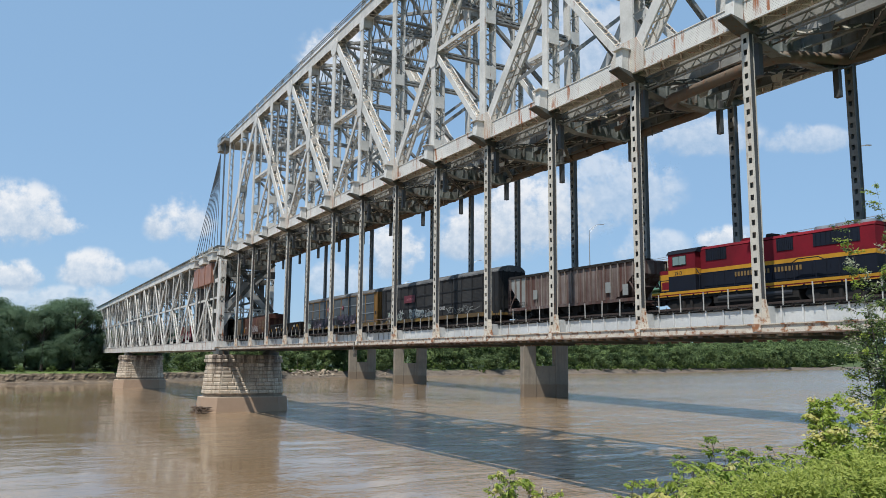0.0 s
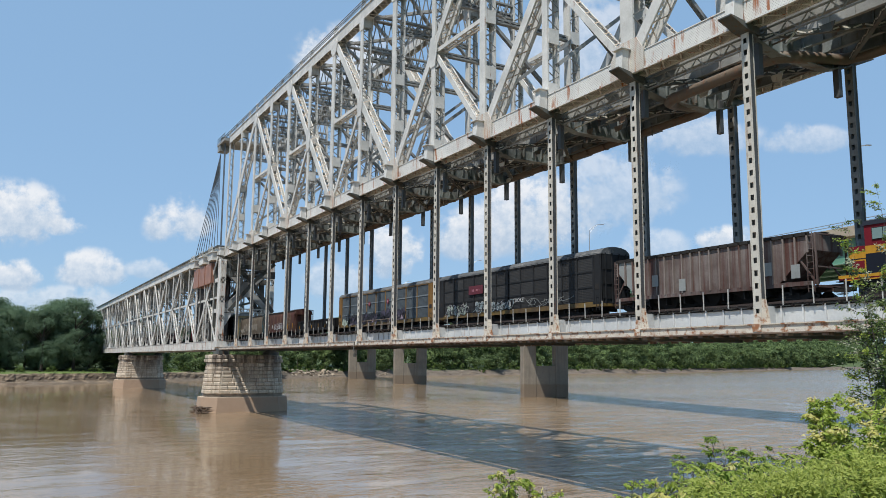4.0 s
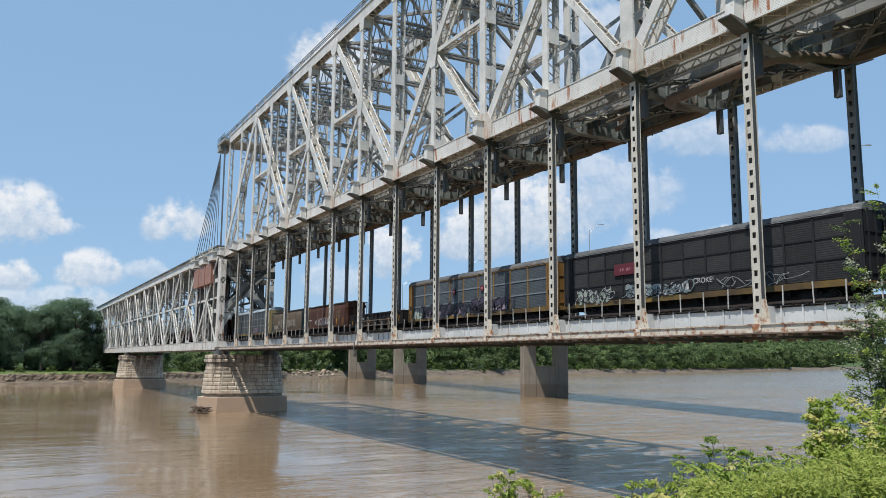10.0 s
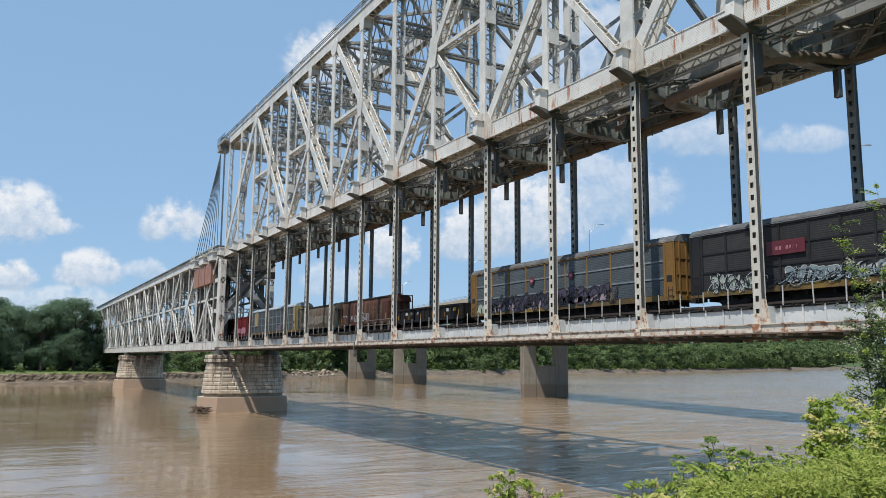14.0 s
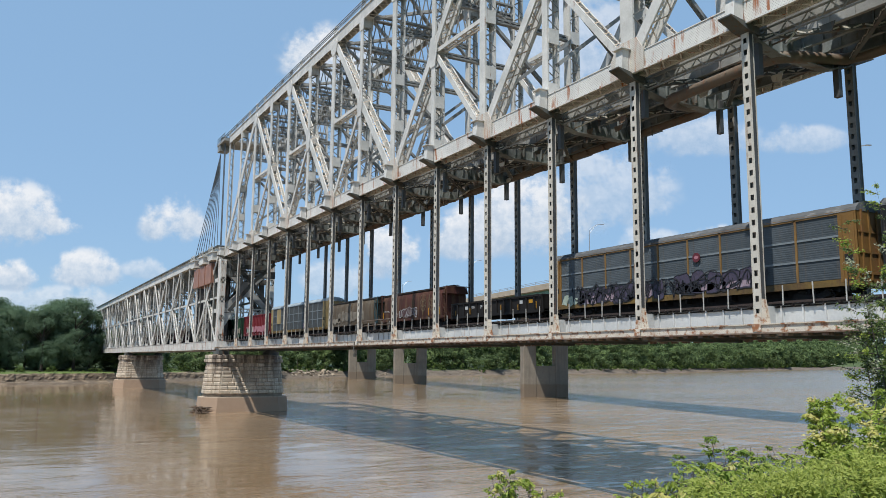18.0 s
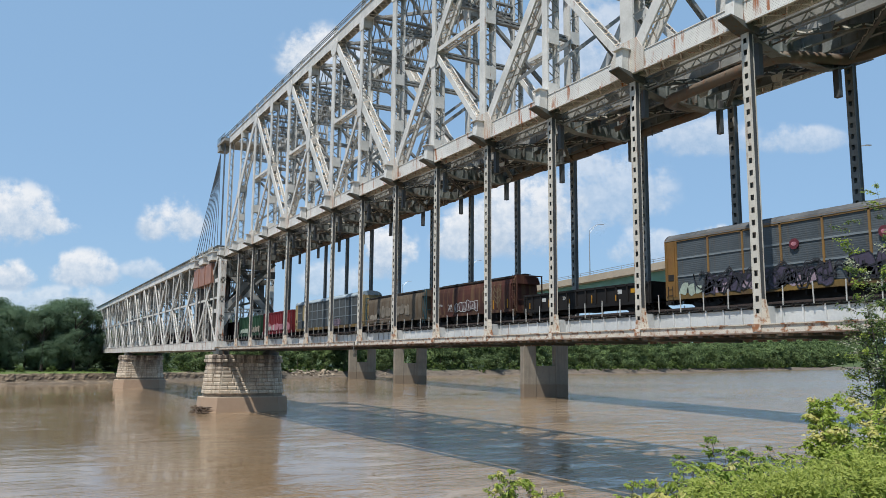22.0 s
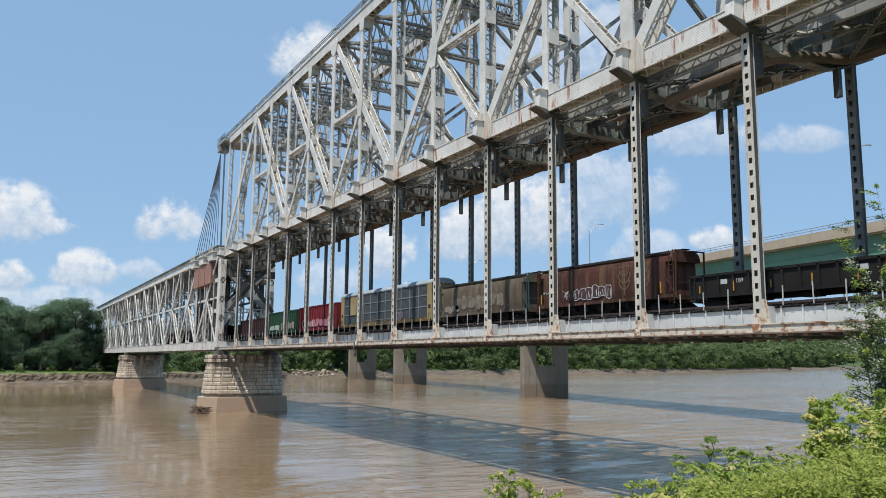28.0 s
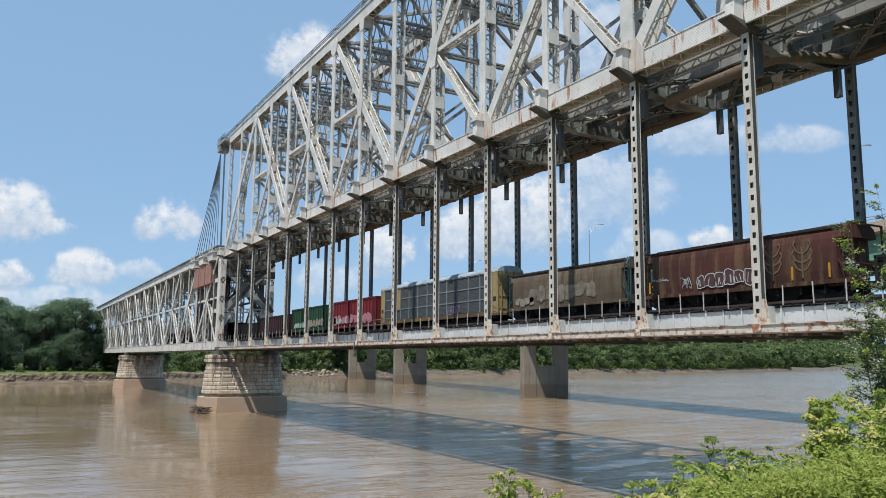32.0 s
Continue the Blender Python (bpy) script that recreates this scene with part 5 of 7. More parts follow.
def hopper(x0, x1, label, mat, top=4.55, ribs=0, end_mat=None, tags=(), open_top=False, round_side=True, rib_mat=None):
    ob, h = car_thing("hopper_car", label, "railcar", x0, x1, "freight cars")
    Y = 1.55
    slope = 2.2
    end_mat = end_mat or mat
    low = 1.35
    # body: long side sheets, tapering ends, hopper bays below
    prof = [(-h + 0.5, top), (h - 0.5, top), (h - 0.5, top - 1.0), (h - 0.5 - slope, low), (-h + 0.5 + slope, low), (-h + 0.5, top - 1.0)]
    s = Shape()
    if round_side:
        half = [(1.2, 1.1), (1.5, 1.35), (1.555, 1.9), (1.57, 2.6), (1.56, 3.3), (1.52, 3.8), (1.44, 4.15), (1.3, 4.4), (1.0, top)]
        ring = [(-y, z) for y, z in half] + [(y, z) for y, z in half[::-1]]
        s.prism(ring, -h + 1.05, h - 1.05, "x")
        for d in (-1, 1):
            pts = [(d * (h - 1.05), y, z) for y, z in ring] + [(d * (h - 0.5), y, z) for y, z in ring if z > 3.3]
            up = [k for k, (y, z) in enumerate(ring) if z > 3.3]
            n0 = len(ring)
            idx = {k: n0 + j for j, k in enumerate(up)}
            faces = [(a, b, idx[b], idx[a]) for a, b in zip(up, up[1:])]
            faces += [tuple(idx[k] for k in up)]
            faces += [(up[0], idx[up[0]], idx[up[-1]], up[-1])]
            s.add(pts, faces)
    else:
        s.prism(prof, -Y, Y, "y")
    part("body", s, mat, ob)
    if round_side:
        s = Shape()
        for y in (-1.38, 1.38):
            s.span((-h + 0.7, y - 0.09, 4.38), (h - 0.7, y + 0.09, 4.5))
        part("roof_rail", s, UNDER, ob)
    s = Shape()
    for y in (-Y - 0.03, Y + 0.03):
        s.span((-h + 0.3, y - 0.06, 1.12), (h - 0.3, y + 0.06, 1.38))
    s.span((-h, -1.4, 0.98), (-h + 1.9, 1.4, 1.12))
    s.span((h - 1.9, -1.4, 0.98), (h, 1.4, 1.12))
    s.span((-h, -0.25, 0.8), (h, 0.25, 1.05))
    part("sill", s, mat, ob)
    if ribs:
        for y, d in ((-Y, -1), (Y, 1)):
            for k in range(ribs + 1):
                x = -h + 0.55 + (2 * h - 1.1) * k / ribs
                s = Shape()
                zb = 1.35 if abs(x) < h - 2.4 else 1.35 + (abs(x) - h + 2.4) * 0.95
                s.prism([(x - 0.06, zb), (x + 0.06, zb), (x + 0.045, top), (x - 0.045, top)], y + d * 0.0, y + d * 0.13)
                part("side_rib", s, rib_mat or mat, ob)
        s = Shape()
        for y in (-Y - 0.07, Y + 0.07):
            s.span((-h + 0.4, y - 0.06, top - 0.16), (h - 0.4, y + 0.06, top + 0.06))
        part("top_rail", s, UNDER, ob)
    # hopper bays
    for k in (-1, 0, 1):
        s = Shape()
        x = k * (2 * h - 6.4) / 3
        s.add([(x - 2.0, -1.3, 1.35), (x + 2.0, -1.3, 1.35), (x + 2.0, 1.3, 1.35), (x - 2.0, 1.3, 1.35), (x - 0.5, -0.8, 0.38), (x + 0.5, -0.8, 0.38), (x + 0.5, 0.8, 0.38), (x - 0.5, 0.8, 0.38)],
              [(0, 1, 2, 3), (7, 6, 5, 4), (0, 4, 5, 1), (1, 5, 6, 2), (2, 6, 7, 3), (3, 7, 4, 0)])
        part("hopper_bay", s, UNDER, ob)
    s = Shape()
    s.prism([(-h + 1.2, 1.0), (h - 1.2, 1.0), (h - 3.0, 0.45), (-h + 3.0, 0.45)], -0.55, 0.55)
    for k in range(9):
        x = -h + 2.0 + (2 * h - 4.0) * k / 8
        s.span((x - 0.06, -1.45, 0.62), (x + 0.06, 1.45, 1.1))
    part("underframe", s, UNDER, ob)
    # roof walk and hatches
    s = Shape()
    s.span((-h + 0.4, -0.35, top + 0.12), (h - 0.4, 0.35, top + 0.17))
    for k in range(12):
        x = -h + 1.2 + (2 * h - 2.4) * k / 11
        s.span((x - 0.04, -0.5, top - 0.01), (x + 0.04, 0.5, top + 0.12))
    part("roof_walk", s, UNDER, ob)
    for d in (-1, 1):
        s = Shape()
        for y in (-1.45, 1.45):
            s.span((d * (h - 0.12) - 0.05, y - 0.05, 1.1), (d * (h - 0.12) + 0.05, y + 0.05, top))
            s.beam((d * (h - 0.12), y, 1.2), (d * (h - 2.3), y, 1.4), 0.1, 0.08)
            s.beam((d * (h - 0.15), y, 1.2), (d * (h - 1.4), y, 3.0), 0.1, 0.08)
        s.span((d * (h - 0.17), -1.45, top - 0.1), (d * (h - 0.07), 1.45, top))
        s.span((d * (h - 0.17), -1.45, 2.2), (d * (h - 0.07), 1.45, 2.28))
        part("end_frame", s, end_mat, ob)
        ladder(ob, d * (h - 0.4), -Y - 0.08, 0.7, top, end_mat)
        truck(ob, d * (h - 1.9))
    couplers(ob, -h, h)
    for seed, a, b, z0, z1, m2, n, edge in tags:
        scrawl(ob, -h + a, -h + b, z0, z1, -Y - (0.02 if round_side else 0.14), m2, seed, n, edge)
    return ob, h


def gondola(x0, x1, label, mat, top, ribs, tags=(), name="gondola_car", roofed=False):
    ob, h = car_thing(name, label, "railcar", x0, x1, "freight cars")
    Y = 1.5
    s = Shape()
    s.span((-h, -1.4, 0.95), (h, 1.4, 1.15))
    s.span((-h, -Y, 1.0), (h, -Y + 0.06, top))
    s.span((-h, Y - 0.06, 1.0), (h, Y, top))
    s.span((-h, -Y, 1.0), (-h + 0.06, Y, top))
    s.span((h - 0.06, -Y, 1.0), (h, Y, top))
    if roofed:
        s.prism([(-Y, top), (0, top + 0.25), (Y, top)], -h, h, "x")
    part("body", s, mat, ob)
    for y, d in ((-Y, -1), (Y, 1)):
        for k in range(ribs + 1):
            x = -h + 0.1 + (2 * h - 0.2) * k / ribs
            s = Shape()
            s.prism([(x - 0.1, 1.05), (x + 0.1, 1.05), (x + 0.07, top), (x - 0.07, top)], y, y + d * 0.12)
            part("side_rib", s, mat, ob)
    s = Shape()
    for y in (-Y - 0.04, Y + 0.04):
        s.span((-h, y - 0.08, top - 0.1), (h, y + 0.08, top + 0.08))
        s.span((-h, y - 0.08, 0.85), (h, y + 0.08, 1.08))
    s.span((-h - 0.02, -Y, top - 0.1), (-h + 0.1, Y, top + 0.08))
    s.span((h - 0.1, -Y, top - 0.1), (h + 0.02, Y, top + 0.08))
    part("top_rail", s, mat, ob)
    s = Shape()
    s.prism([(-h + 0.4, 0.98), (h - 0.4, 0.98), (h - 1.2, 0.62), (-h + 1.2, 0.62)], -0.3, 0.3)
    for u in (-0.35, 0.1):
        s.span((u * h - 0.5, -0.9, 0.5), (u * h + 0.6, -0.3, 0.95))
    part("sill", s, UNDER, ob)
    for d in (-1, 1):
        truck(ob, d * (h - 2.0))
        ladder(ob, d * (h - 0.4), -Y - 0.16, 0.7, top, UNDER)
    couplers(ob, -h, h)
    for seed, a, b, z0, z1, m2, n, edge in tags:
        scrawl(ob, -h + a, -h + b, z0, z1, -Y - 0.13, m2, seed, n, edge)
    return ob, h


SPRAY_W = plain("spray_white", (0.46, 0.47, 0.47), 0.6, 0.25, 4)
SPRAY_P = plain("spray_pink", (0.30, 0.225, 0.265), 0.6, 0.3, 4)
SPRAY_V = plain("spray_violet", (0.055, 0.045, 0.075), 0.6, 0.3, 4)
SPRAY_G = plain("spray_pale_green", (0.33, 0.39, 0.32), 0.6, 0.3, 4)
SPRAY_B = plain("spray_pale_blue", (0.22, 0.28, 0.30), 0.6, 0.3, 4)
SPRAY_D = plain("spray_dark_maroon", (0.07, 0.03, 0.028), 0.6, 0.3, 4)
SPRAY_T = plain("spray_faded_tan", (0.24, 0.21, 0.165), 0.7, 0.35, 3)
SPRAY_FADE = plain("spray_washed_out", (0.175, 0.15, 0.115), 0.7, 0.5, 1.5)
SPRAY_R = plain("spray_faded_rose", (0.36, 0.15, 0.18), 0.7, 0.35, 3)
SPRAY_K = plain("spray_black", (0.02, 0.02, 0.025), 0.6, 0.3, 4)

RED = car_paint("locomotive_red", (0.20, 0.008, 0.019), (0.10, 0.006, 0.012), 0.74, (0.04, 0.015, 0.015))
YELLOW = car_paint("locomotive_yellow", (0.56, 0.29, 0.025), (0.36, 0.18, 0.02), 0.74, (0.10, 0.05, 0.02))
NAVY = car_paint("locomotive_navy", (0.008, 0.013, 0.026), (0.006, 0.008, 0.014), 0.8, (0.03, 0.022, 0.018))
GOLD = plain("lettering_gold", (0.20, 0.125, 0.04), 0.6, 0.15, 4)
TANK = plain("dull_tank_grey", (0.03, 0.03, 0.034), 0.5, 0.3, 2.0)
GLASS = plain("cab_glass", (0.16, 0.23, 0.22), 0.08, 0.1, 1.0, 0.0, 0)


def locomotive(x0, x1):
    ob, h = car_thing("locomotive", "red, yellow and black diesel locomotive with a round-topped long hood", "locomotive", x0, x1)
    s = Shape()
    s.span((-h, -1.5, 1.15), (h, 1.5, 1.45))
    part("frame", s, NAVY, ob)
    s = Shape()
    s.span((-h - 0.01, -1.53, 1.32), (h + 0.01, -1.49, 1.50))
    s.span((-h - 0.01, 1.49, 1.32), (h + 0.01, 1.53, 1.50))
    for u in range(14):
        x_ = -h + 0.35 + u * 1.25
        s.span((x_, -1.525, 1.17), (x_ + 1.1, -1.505, 1.24))
    part("side_stripe", s, YELLOW, ob)
    s = Shape()
    s.span((-h, -1.52, 1.245), (h, -1.502, 1.315))
    part("sill_stripe", s, RED, ob)
    s = Shape()
    s.span((-h + 0.3, -1.44, 0.98), (h - 0.3, 1.44, 1.15))
    for x_ in [-h + 1.2 + 1.3 * k for k in range(13)]:
        s.span((x_ - 0.05, -1.47, 1.0), (x_ + 0.05, -1.44, 1.3))
    part("underframe", s, UNDER, ob)
    # long hood, with colour bands as separate sheets
    a = -h + 4.3
    for z0, z1, mat in ((1.5, 2.68, NAVY), (2.68, 2.96, YELLOW), (2.96, 4.3, RED)):
        s = Shape()
        s.span((a, -1.0, z0), (h - 0.9, 1.0, z1))
        part("hood_band", s, mat, ob)
    s = Shape()
    s.prism([(-1.0, 4.35), (-0.8, 4.55), (0.8, 4.55), (1.0, 4.35)], a, h - 0.9, "x")
    part("hood_roof", s, RED, ob)
    for k in range(11):
        x = a + 0.7 + k * 0.95
        s = Shape()
        s.span((x - 0.43, -1.03, 1.75), (x + 0.43, -1.0, 2.6))
        s.span((x - 0.3, -1.04, 2.1), (x - 0.24, -1.03, 2.3))
        part("hood_door", s, NAVY, ob)
    for x0_, x1_ in ((4.2, 7.2), (1.6, 2.8), (-4.2, -2.4)):
        s = Shape()
        s.span((x0_, -1.03, 3.5), (x1_, -1.0, 4.3))
        for k in range(9):
            x = x0_ + (x1_ - x0_) * (k + 0.5) / 9
            s.span((x - 0.03, -1.06, 3.52), (x + 0.03, -1.03, 4.28))
        part("grille", s, NAVY, ob)
    for x in (4.4, 5.8, 7.2):
        s = Shape()
        s.tube([(x, 0, 4.5), (x, 0, 4.74)], 0.66, 24)
        s.tube([(x, 0, 4.74), (x, 0, 4.78)], 0.6, 24)
        part("roof_fan", s, GALV, ob, "dull grey radiator fan housing")
    for x, r, z in ((-1.2, 0.5, 0.25), (0.6, 0.3, 0.3), (2.2, 0.35, 0.2)):
        s = Shape()
        s.prism([(x - r, 4.5), (x + r, 4.5), (x + r * 0.7, 4.55 + z), (x - r * 0.7, 4.55 + z)], -0.4, 0.4)
        part("roof_box", s, RED if r > 0.4 else UNDER, ob)
    # cab
    c0, c1 = -h + 1.7, -h + 4.25
    for z0, z1, mat in ((1.5, 2.62, NAVY), (2.62, 3.06, YELLOW), (3.06, 4.25, RED)):
        s = Shape()
        s.span((c0, -1.5, z0), (c1, 1.5, z1))
        part("cab_band", s, mat, ob)
    s = Shape()
    s.prism([(-1.56, 4.22), (-1.3, 4.5), (-0.6, 4.66), (0.6, 4.66), (1.3, 4.5), (1.56, 4.22)], c0 - 0.15, c1 + 0.1, "x")
    part("cab_roof", s, NAVY, ob, "dark cab roof")
    s = Shape()
    s.span((c0 + 0.45, -1.54, 3.35), (c0 + 1.75, -1.5, 4.05))
    win = part("cab_window_frame", s, UNDER, ob)
    for k in (0, 1):
        s = Shape()
        s.span((c0 + 0.5 + k * 0.63, -1.56, 3.4), (c0 + 1.08 + k * 0.63, -1.54, 4.0))
        part("pane", s, GLASS, win)
    # short hood
    for z0, z1, mat in ((1.5, 2.45, NAVY), (2.45, 2.85, YELLOW), (2.85, 3.15, RED)):
        s = Shape()
        s.span((-h + 0.45, -1.15, z0), (c0, 1.15, z1))
        part("nose_band", s, mat, ob)
    # side handrail, steps, tank
    s = Shape()
    for k in range(9):
        x = -h + 4.6 + k * 1.5
        s.tube([(x, -1.48, 1.2), (x, -1.48, 2.6)], 0.035, 5)
    s.tube([(-h + 4.3, -1.48, 3.0), (-h + 4.6, -1.48, 2.6), (h - 6.0, -1.48, 2.6), (h - 5.6, -1.48, 2.8), (h - 4.2, -1.48, 2.8), (h - 3.8, -1.48, 2.6), (h - 0.6, -1.48, 2.6)], 0.035, 5)
    part("handrail", s, NAVY, ob)
    s = Shape()
    for d in (-1, 1):
        for z in (0.45, 0.8, 1.15):
            s.span((d * (h - 0.05) - 0.25, -1.5, z), (d * (h - 0.05) + 0.25, -1.15, z + 0.05))
        s.span((d * (h - 0.3) - 0.03, -1.52, 0.4), (d * (h - 0.3) + 0.03, -1.48, 1.4))
    part("step", s, UNDER, ob)
    s = Shape()
    s.prism([(-1.4, 0.5), (-1.2, 0.22), (1.2, 0.22), (1.4, 0.5), (1.4, 1.1), (-1.4, 1.1)], -3.3, 3.3, "x")
    part("fuel_tank", s, UNDER, ob)
    s = Shape()
    s.tube([(-2.9, -1.2, 0.82), (2.9, -1.2, 0.82)], 0.27, 14)
    part("air_tank", s, TANK, ob, "dull grey air tank")
    # lettering as plain bars
    for k in range(20):
        if k not in (6, 11):
            s = Shape()
            s.span((-h + 7.25 + k * 0.26, -1.05, 2.2), (-h + 7.40 + k * 0.26, -1.04, 2.5))
            part("lettering_bar", s, GOLD, ob)
    words(ob, "2913", c0 + 0.6, 2.69, -1.505, 0.36, UNDER)
    s = Shape()
    s.span((-h + 0.62, -1.162, 1.67), (-h + 1.48, -1.152, 2.38))
    part("emblem_border", s, YELLOW, ob)
    s = Shape()
    s.span((-h + 0.7, -1.175, 1.75), (-h + 1.4, -1.16, 2.3))
    part("emblem", s, RED, ob)
    for x in (-h + 3.3, h - 3.3):
        truck(ob, x, 0, 2.6)
        s = Shape()
        for y in (-1.12, 1.12):
            s.prism([(x - 2.1, 0.62), (x - 1.9, 0.95), (x - 0.8, 1.0), (x + 0.8, 1.0), (x + 1.9, 0.95), (x + 2.1, 0.62), (x + 1.7, 0.3), (x + 0.9, 0.3), (x + 0.6, 0.14), (x - 0.6, 0.14), (x - 0.9, 0.3), (x - 1.7, 0.3)], y - 0.13, y + 0.13)
            for u in (-1.3, 1.3):
                s.span((x + u - 0.22, y - 0.2, 0.25), (x + u + 0.22, y + 0.2, 0.66))
            for u in (-0.35, 0.35):
                s.tube([(x + u, y - 0.2, 0.3), (x + u, y - 0.2, 0.8)], 0.13, 8)
        s.span((x - 1.8, -1.0, 0.5), (x + 1.8, 1.0, 0.98))
        part("truck_frame", s, UNDER, ob)
    couplers(ob, -h, h)


locomotive(-12.4, 5.6)
M_HOP = car_paint("grey_brown_hopper_paint", (0.215, 0.185, 0.172), (0.06, 0.036, 0.03), 0.44, (0.05, 0.024, 0.02), streak=(2.6, 2.6, 0.07))
M_RIB = car_paint("pale_worn_rib_paint", (0.25, 0.22, 0.20), (0.16, 0.12, 0.105), 0.5, (0.06, 0.03, 0.025), streak=(2.6, 2.6, 0.07))
M_PALE = car_paint("pale_grey_patch", (0.30, 0.32, 0.315), (0.21, 0.22, 0.215), 0.6)
hop, hh_ = hopper(-31.6, -13.7, "brown rusted ribbed hopper car with a pale grey end patch", M_HOP, 4.3, 20, round_side=False, rib_mat=M_RIB)
for k in range(3):
    s = Shape()
    a = -hh_ + 0.66 + k * 0.84
    s.prism([(a, 3.3 - 0.95 * k if k < 2 else 1.4), (a + 0.64, 2.6 - 0.85 * k if k < 2 else 1.4), (a + 0.64, 4.13), (a, 4.13)], -1.575, -1.555)
    part("paint_patch", s, M_PALE, hop, "pale grey repainted panel")
for x, z in ((4.35, 2.0), (7.0, 1.5), (14.2, 1.9), (16.2, 1.6)):
    s = Shape()
    s.span((-hh_ + x, -1.70, z), (-hh_ + x + 0.62, -1.685, z + 0.85))
    part("data_plate", s, M_PALE, hop)
words(hop, "22 73 2", -hh_ + 1.95, 1.55, -1.70, 0.48, UNDER)
M_CPF = car_paint("black_rack_frame", (0.022, 0.024, 0.026), (0.014, 0.014, 0.016), 0.75)
M_CPP = car_paint("dark_rack_panel", (0.052, 0.053, 0.054), (0.024, 0.024, 0.025), 0.56, (0.03, 0.026, 0.022), streak=(2.4, 2.4, 0.15), tone=0.7)
M_ROOFD = car_paint("pale_patched_grey_roof", (0.14, 0.145, 0.15), (0.07, 0.075, 0.08), 0.55, (0.17, 0.165, 0.155), streak=(0.5, 1.5, 1.5))
M_DECKY = car_paint("dirty_yellow_sill", (0.23, 0.145, 0.04), (0.06, 0.045, 0.03), 0.5, (0.05, 0.03, 0.02))
rack_a, ha = autorack(-60.4, -33.1, "dark steel autorack car with a red sign panel and graffiti", M_CPF, M_CPP, M_ROOFD, M_CPF,
         [(11, 1.9, 6.0, 1.15, 2.35, SPRAY_G, 6, SPRAY_K), (12, 7.8, 11.4, 1.3, 2.4, SPRAY_B, 5, SPRAY_W), (13, 11.7, 14.2, 1.3, 2.2, SPRAY_W, 4, SPRAY_K)], M_DECKY, 12)
strokes(rack_a, -ha + 1.8, -ha + 6.2, 1.1, 2.4, -1.53, SPRAY_W, 15, 12, 0.045)
strokes(rack_a, -ha + 1.8, -ha + 14.4, 1.15, 2.35, -1.54, SPRAY_K, 16, 22, 0.06)
strokes(rack_a, -ha + 7.6, -ha + 14.4, 1.15, 2.3, -1.55, SPRAY_B, 17, 12, 0.04)
strokes(rack_a, -ha + 17.0, -ha + 23.0, 1.3, 2.2, -1.52, M_PALE, 5, 9, 0.035)
words(rack_a, "CROKE!", -ha + 14.6, 1.95, -1.545, 0.52, SPRAY_W)
s = Shape()
s.span((-ha + 6.5, -1.6, 3.2), (-ha + 9.25, -1.555, 4.08))
SIGN = plain("sign_red", (0.11, 0.014, 0.024), 0.6, 0.25, 2)
board = part("sign_board", s, SIGN, rack_a, "red rectangular sign panel")
for k, w_ in enumerate((0.2, 0.2, 0.0, 0.2, 0.14, 0.07, 0.07)):
    if w_:
        s = Shape()
        s.prism([(-ha + 7.15 + k * 0.25, 3.5), (-ha + 7.11 + k * 0.25 + w_, 3.5), (-ha + 7.15 + k * 0.25 + w_, 3.72), (-ha + 7.19 + k * 0.25, 3.72)], -1.606, -1.6)
        part("lettering_bar", s, SPRAY_R, board)

M_NSF = car_paint("ochre_rack_frame", (0.23, 0.125, 0.035), (0.13, 0.075, 0.03), 0.56)
M_NSD = car_paint("ochre_post_paint", (0.25, 0.145, 0.05), (0.14, 0.09, 0.045), 0.58)
M_NSP = car_paint("blue_grey_rack_panel", (0.105, 0.128, 0.145), (0.06, 0.074, 0.086), 0.52, (0.052, 0.05, 0.045), streak=(3.0, 3.0, 0.15), tone=0.5)
M_NSR = car_paint("pale_rail_paint", (0.19, 0.22, 0.24), (0.13, 0.155, 0.17), 0.7)
rack_b, hb = autorack(-90.3, -61.8, "blue-grey panelled autorack car with ochre ends and graffiti", M_NSD, M_NSP, M_ROOFD, M_NSF,
         [(20, 1.4, 4.2, 1.15, 2.0, SPRAY_G, 4, None), (21, 3.6, 13.4, 1.05, 2.5, SPRAY_V, 9, SPRAY_K), (22, 3.8, 13.0, 1.15, 1.9, SPRAY_P, 13, None), (23, 14.5, 21.5, 1.2, 2.8, SPRAY_V, 5, SPRAY_K), (24, 15, 21, 1.3, 1.9, SPRAY_P, 6, None)], M_DECKY, 9, M_NSR)
strokes(rack_b, -hb + 3.0, -hb + 22, 1.05, 2.6, -1.53, SPRAY_K, 25, 30, 0.09)
s = Shape()
ridge = [(-hb + 3.2 + 0.3 * j, 2.35 + 0.28 * math.sin(j * 0.9) + 0.14 * math.sin(j * 2.3)) for j in range(34)]
for (xa, za), (xb, zb) in zip(ridge, ridge[1:]):
    s.beam((xa, -1.565, za), (xb, -1.565, zb), 0.09, 0.006)
    s.beam((xa, -1.57, za + 0.11), (xb, -1.57, zb + 0.11), 0.05, 0.006)
part("sprayed_tag", s, SPRAY_K, rack_b, "wavy black outline over the graffiti")
for x in (10.5, 16.2):
    s = Shape()
    s.prism([(-hb + x + 0.38 + 0.35 * math.cos(k * math.pi / 4 + 0.39), 3.75 + 0.35 * math.sin(k * math.pi / 4 + 0.39)) for k in range(8)], -1.6, -1.55)
    e = part("emblem_plate", s, SIGN, rack_b)
    s = Shape()
    s.prism([(-hb + x + 0.38 + 0.2 * math.cos(k * math.pi / 4 + 0.39), 3.75 + 0.13 * math.sin(k * math.pi / 4 + 0.39)) for k in range(8)], -1.608, -1.6)
    part("emblem", s, SPRAY_R, e)
    
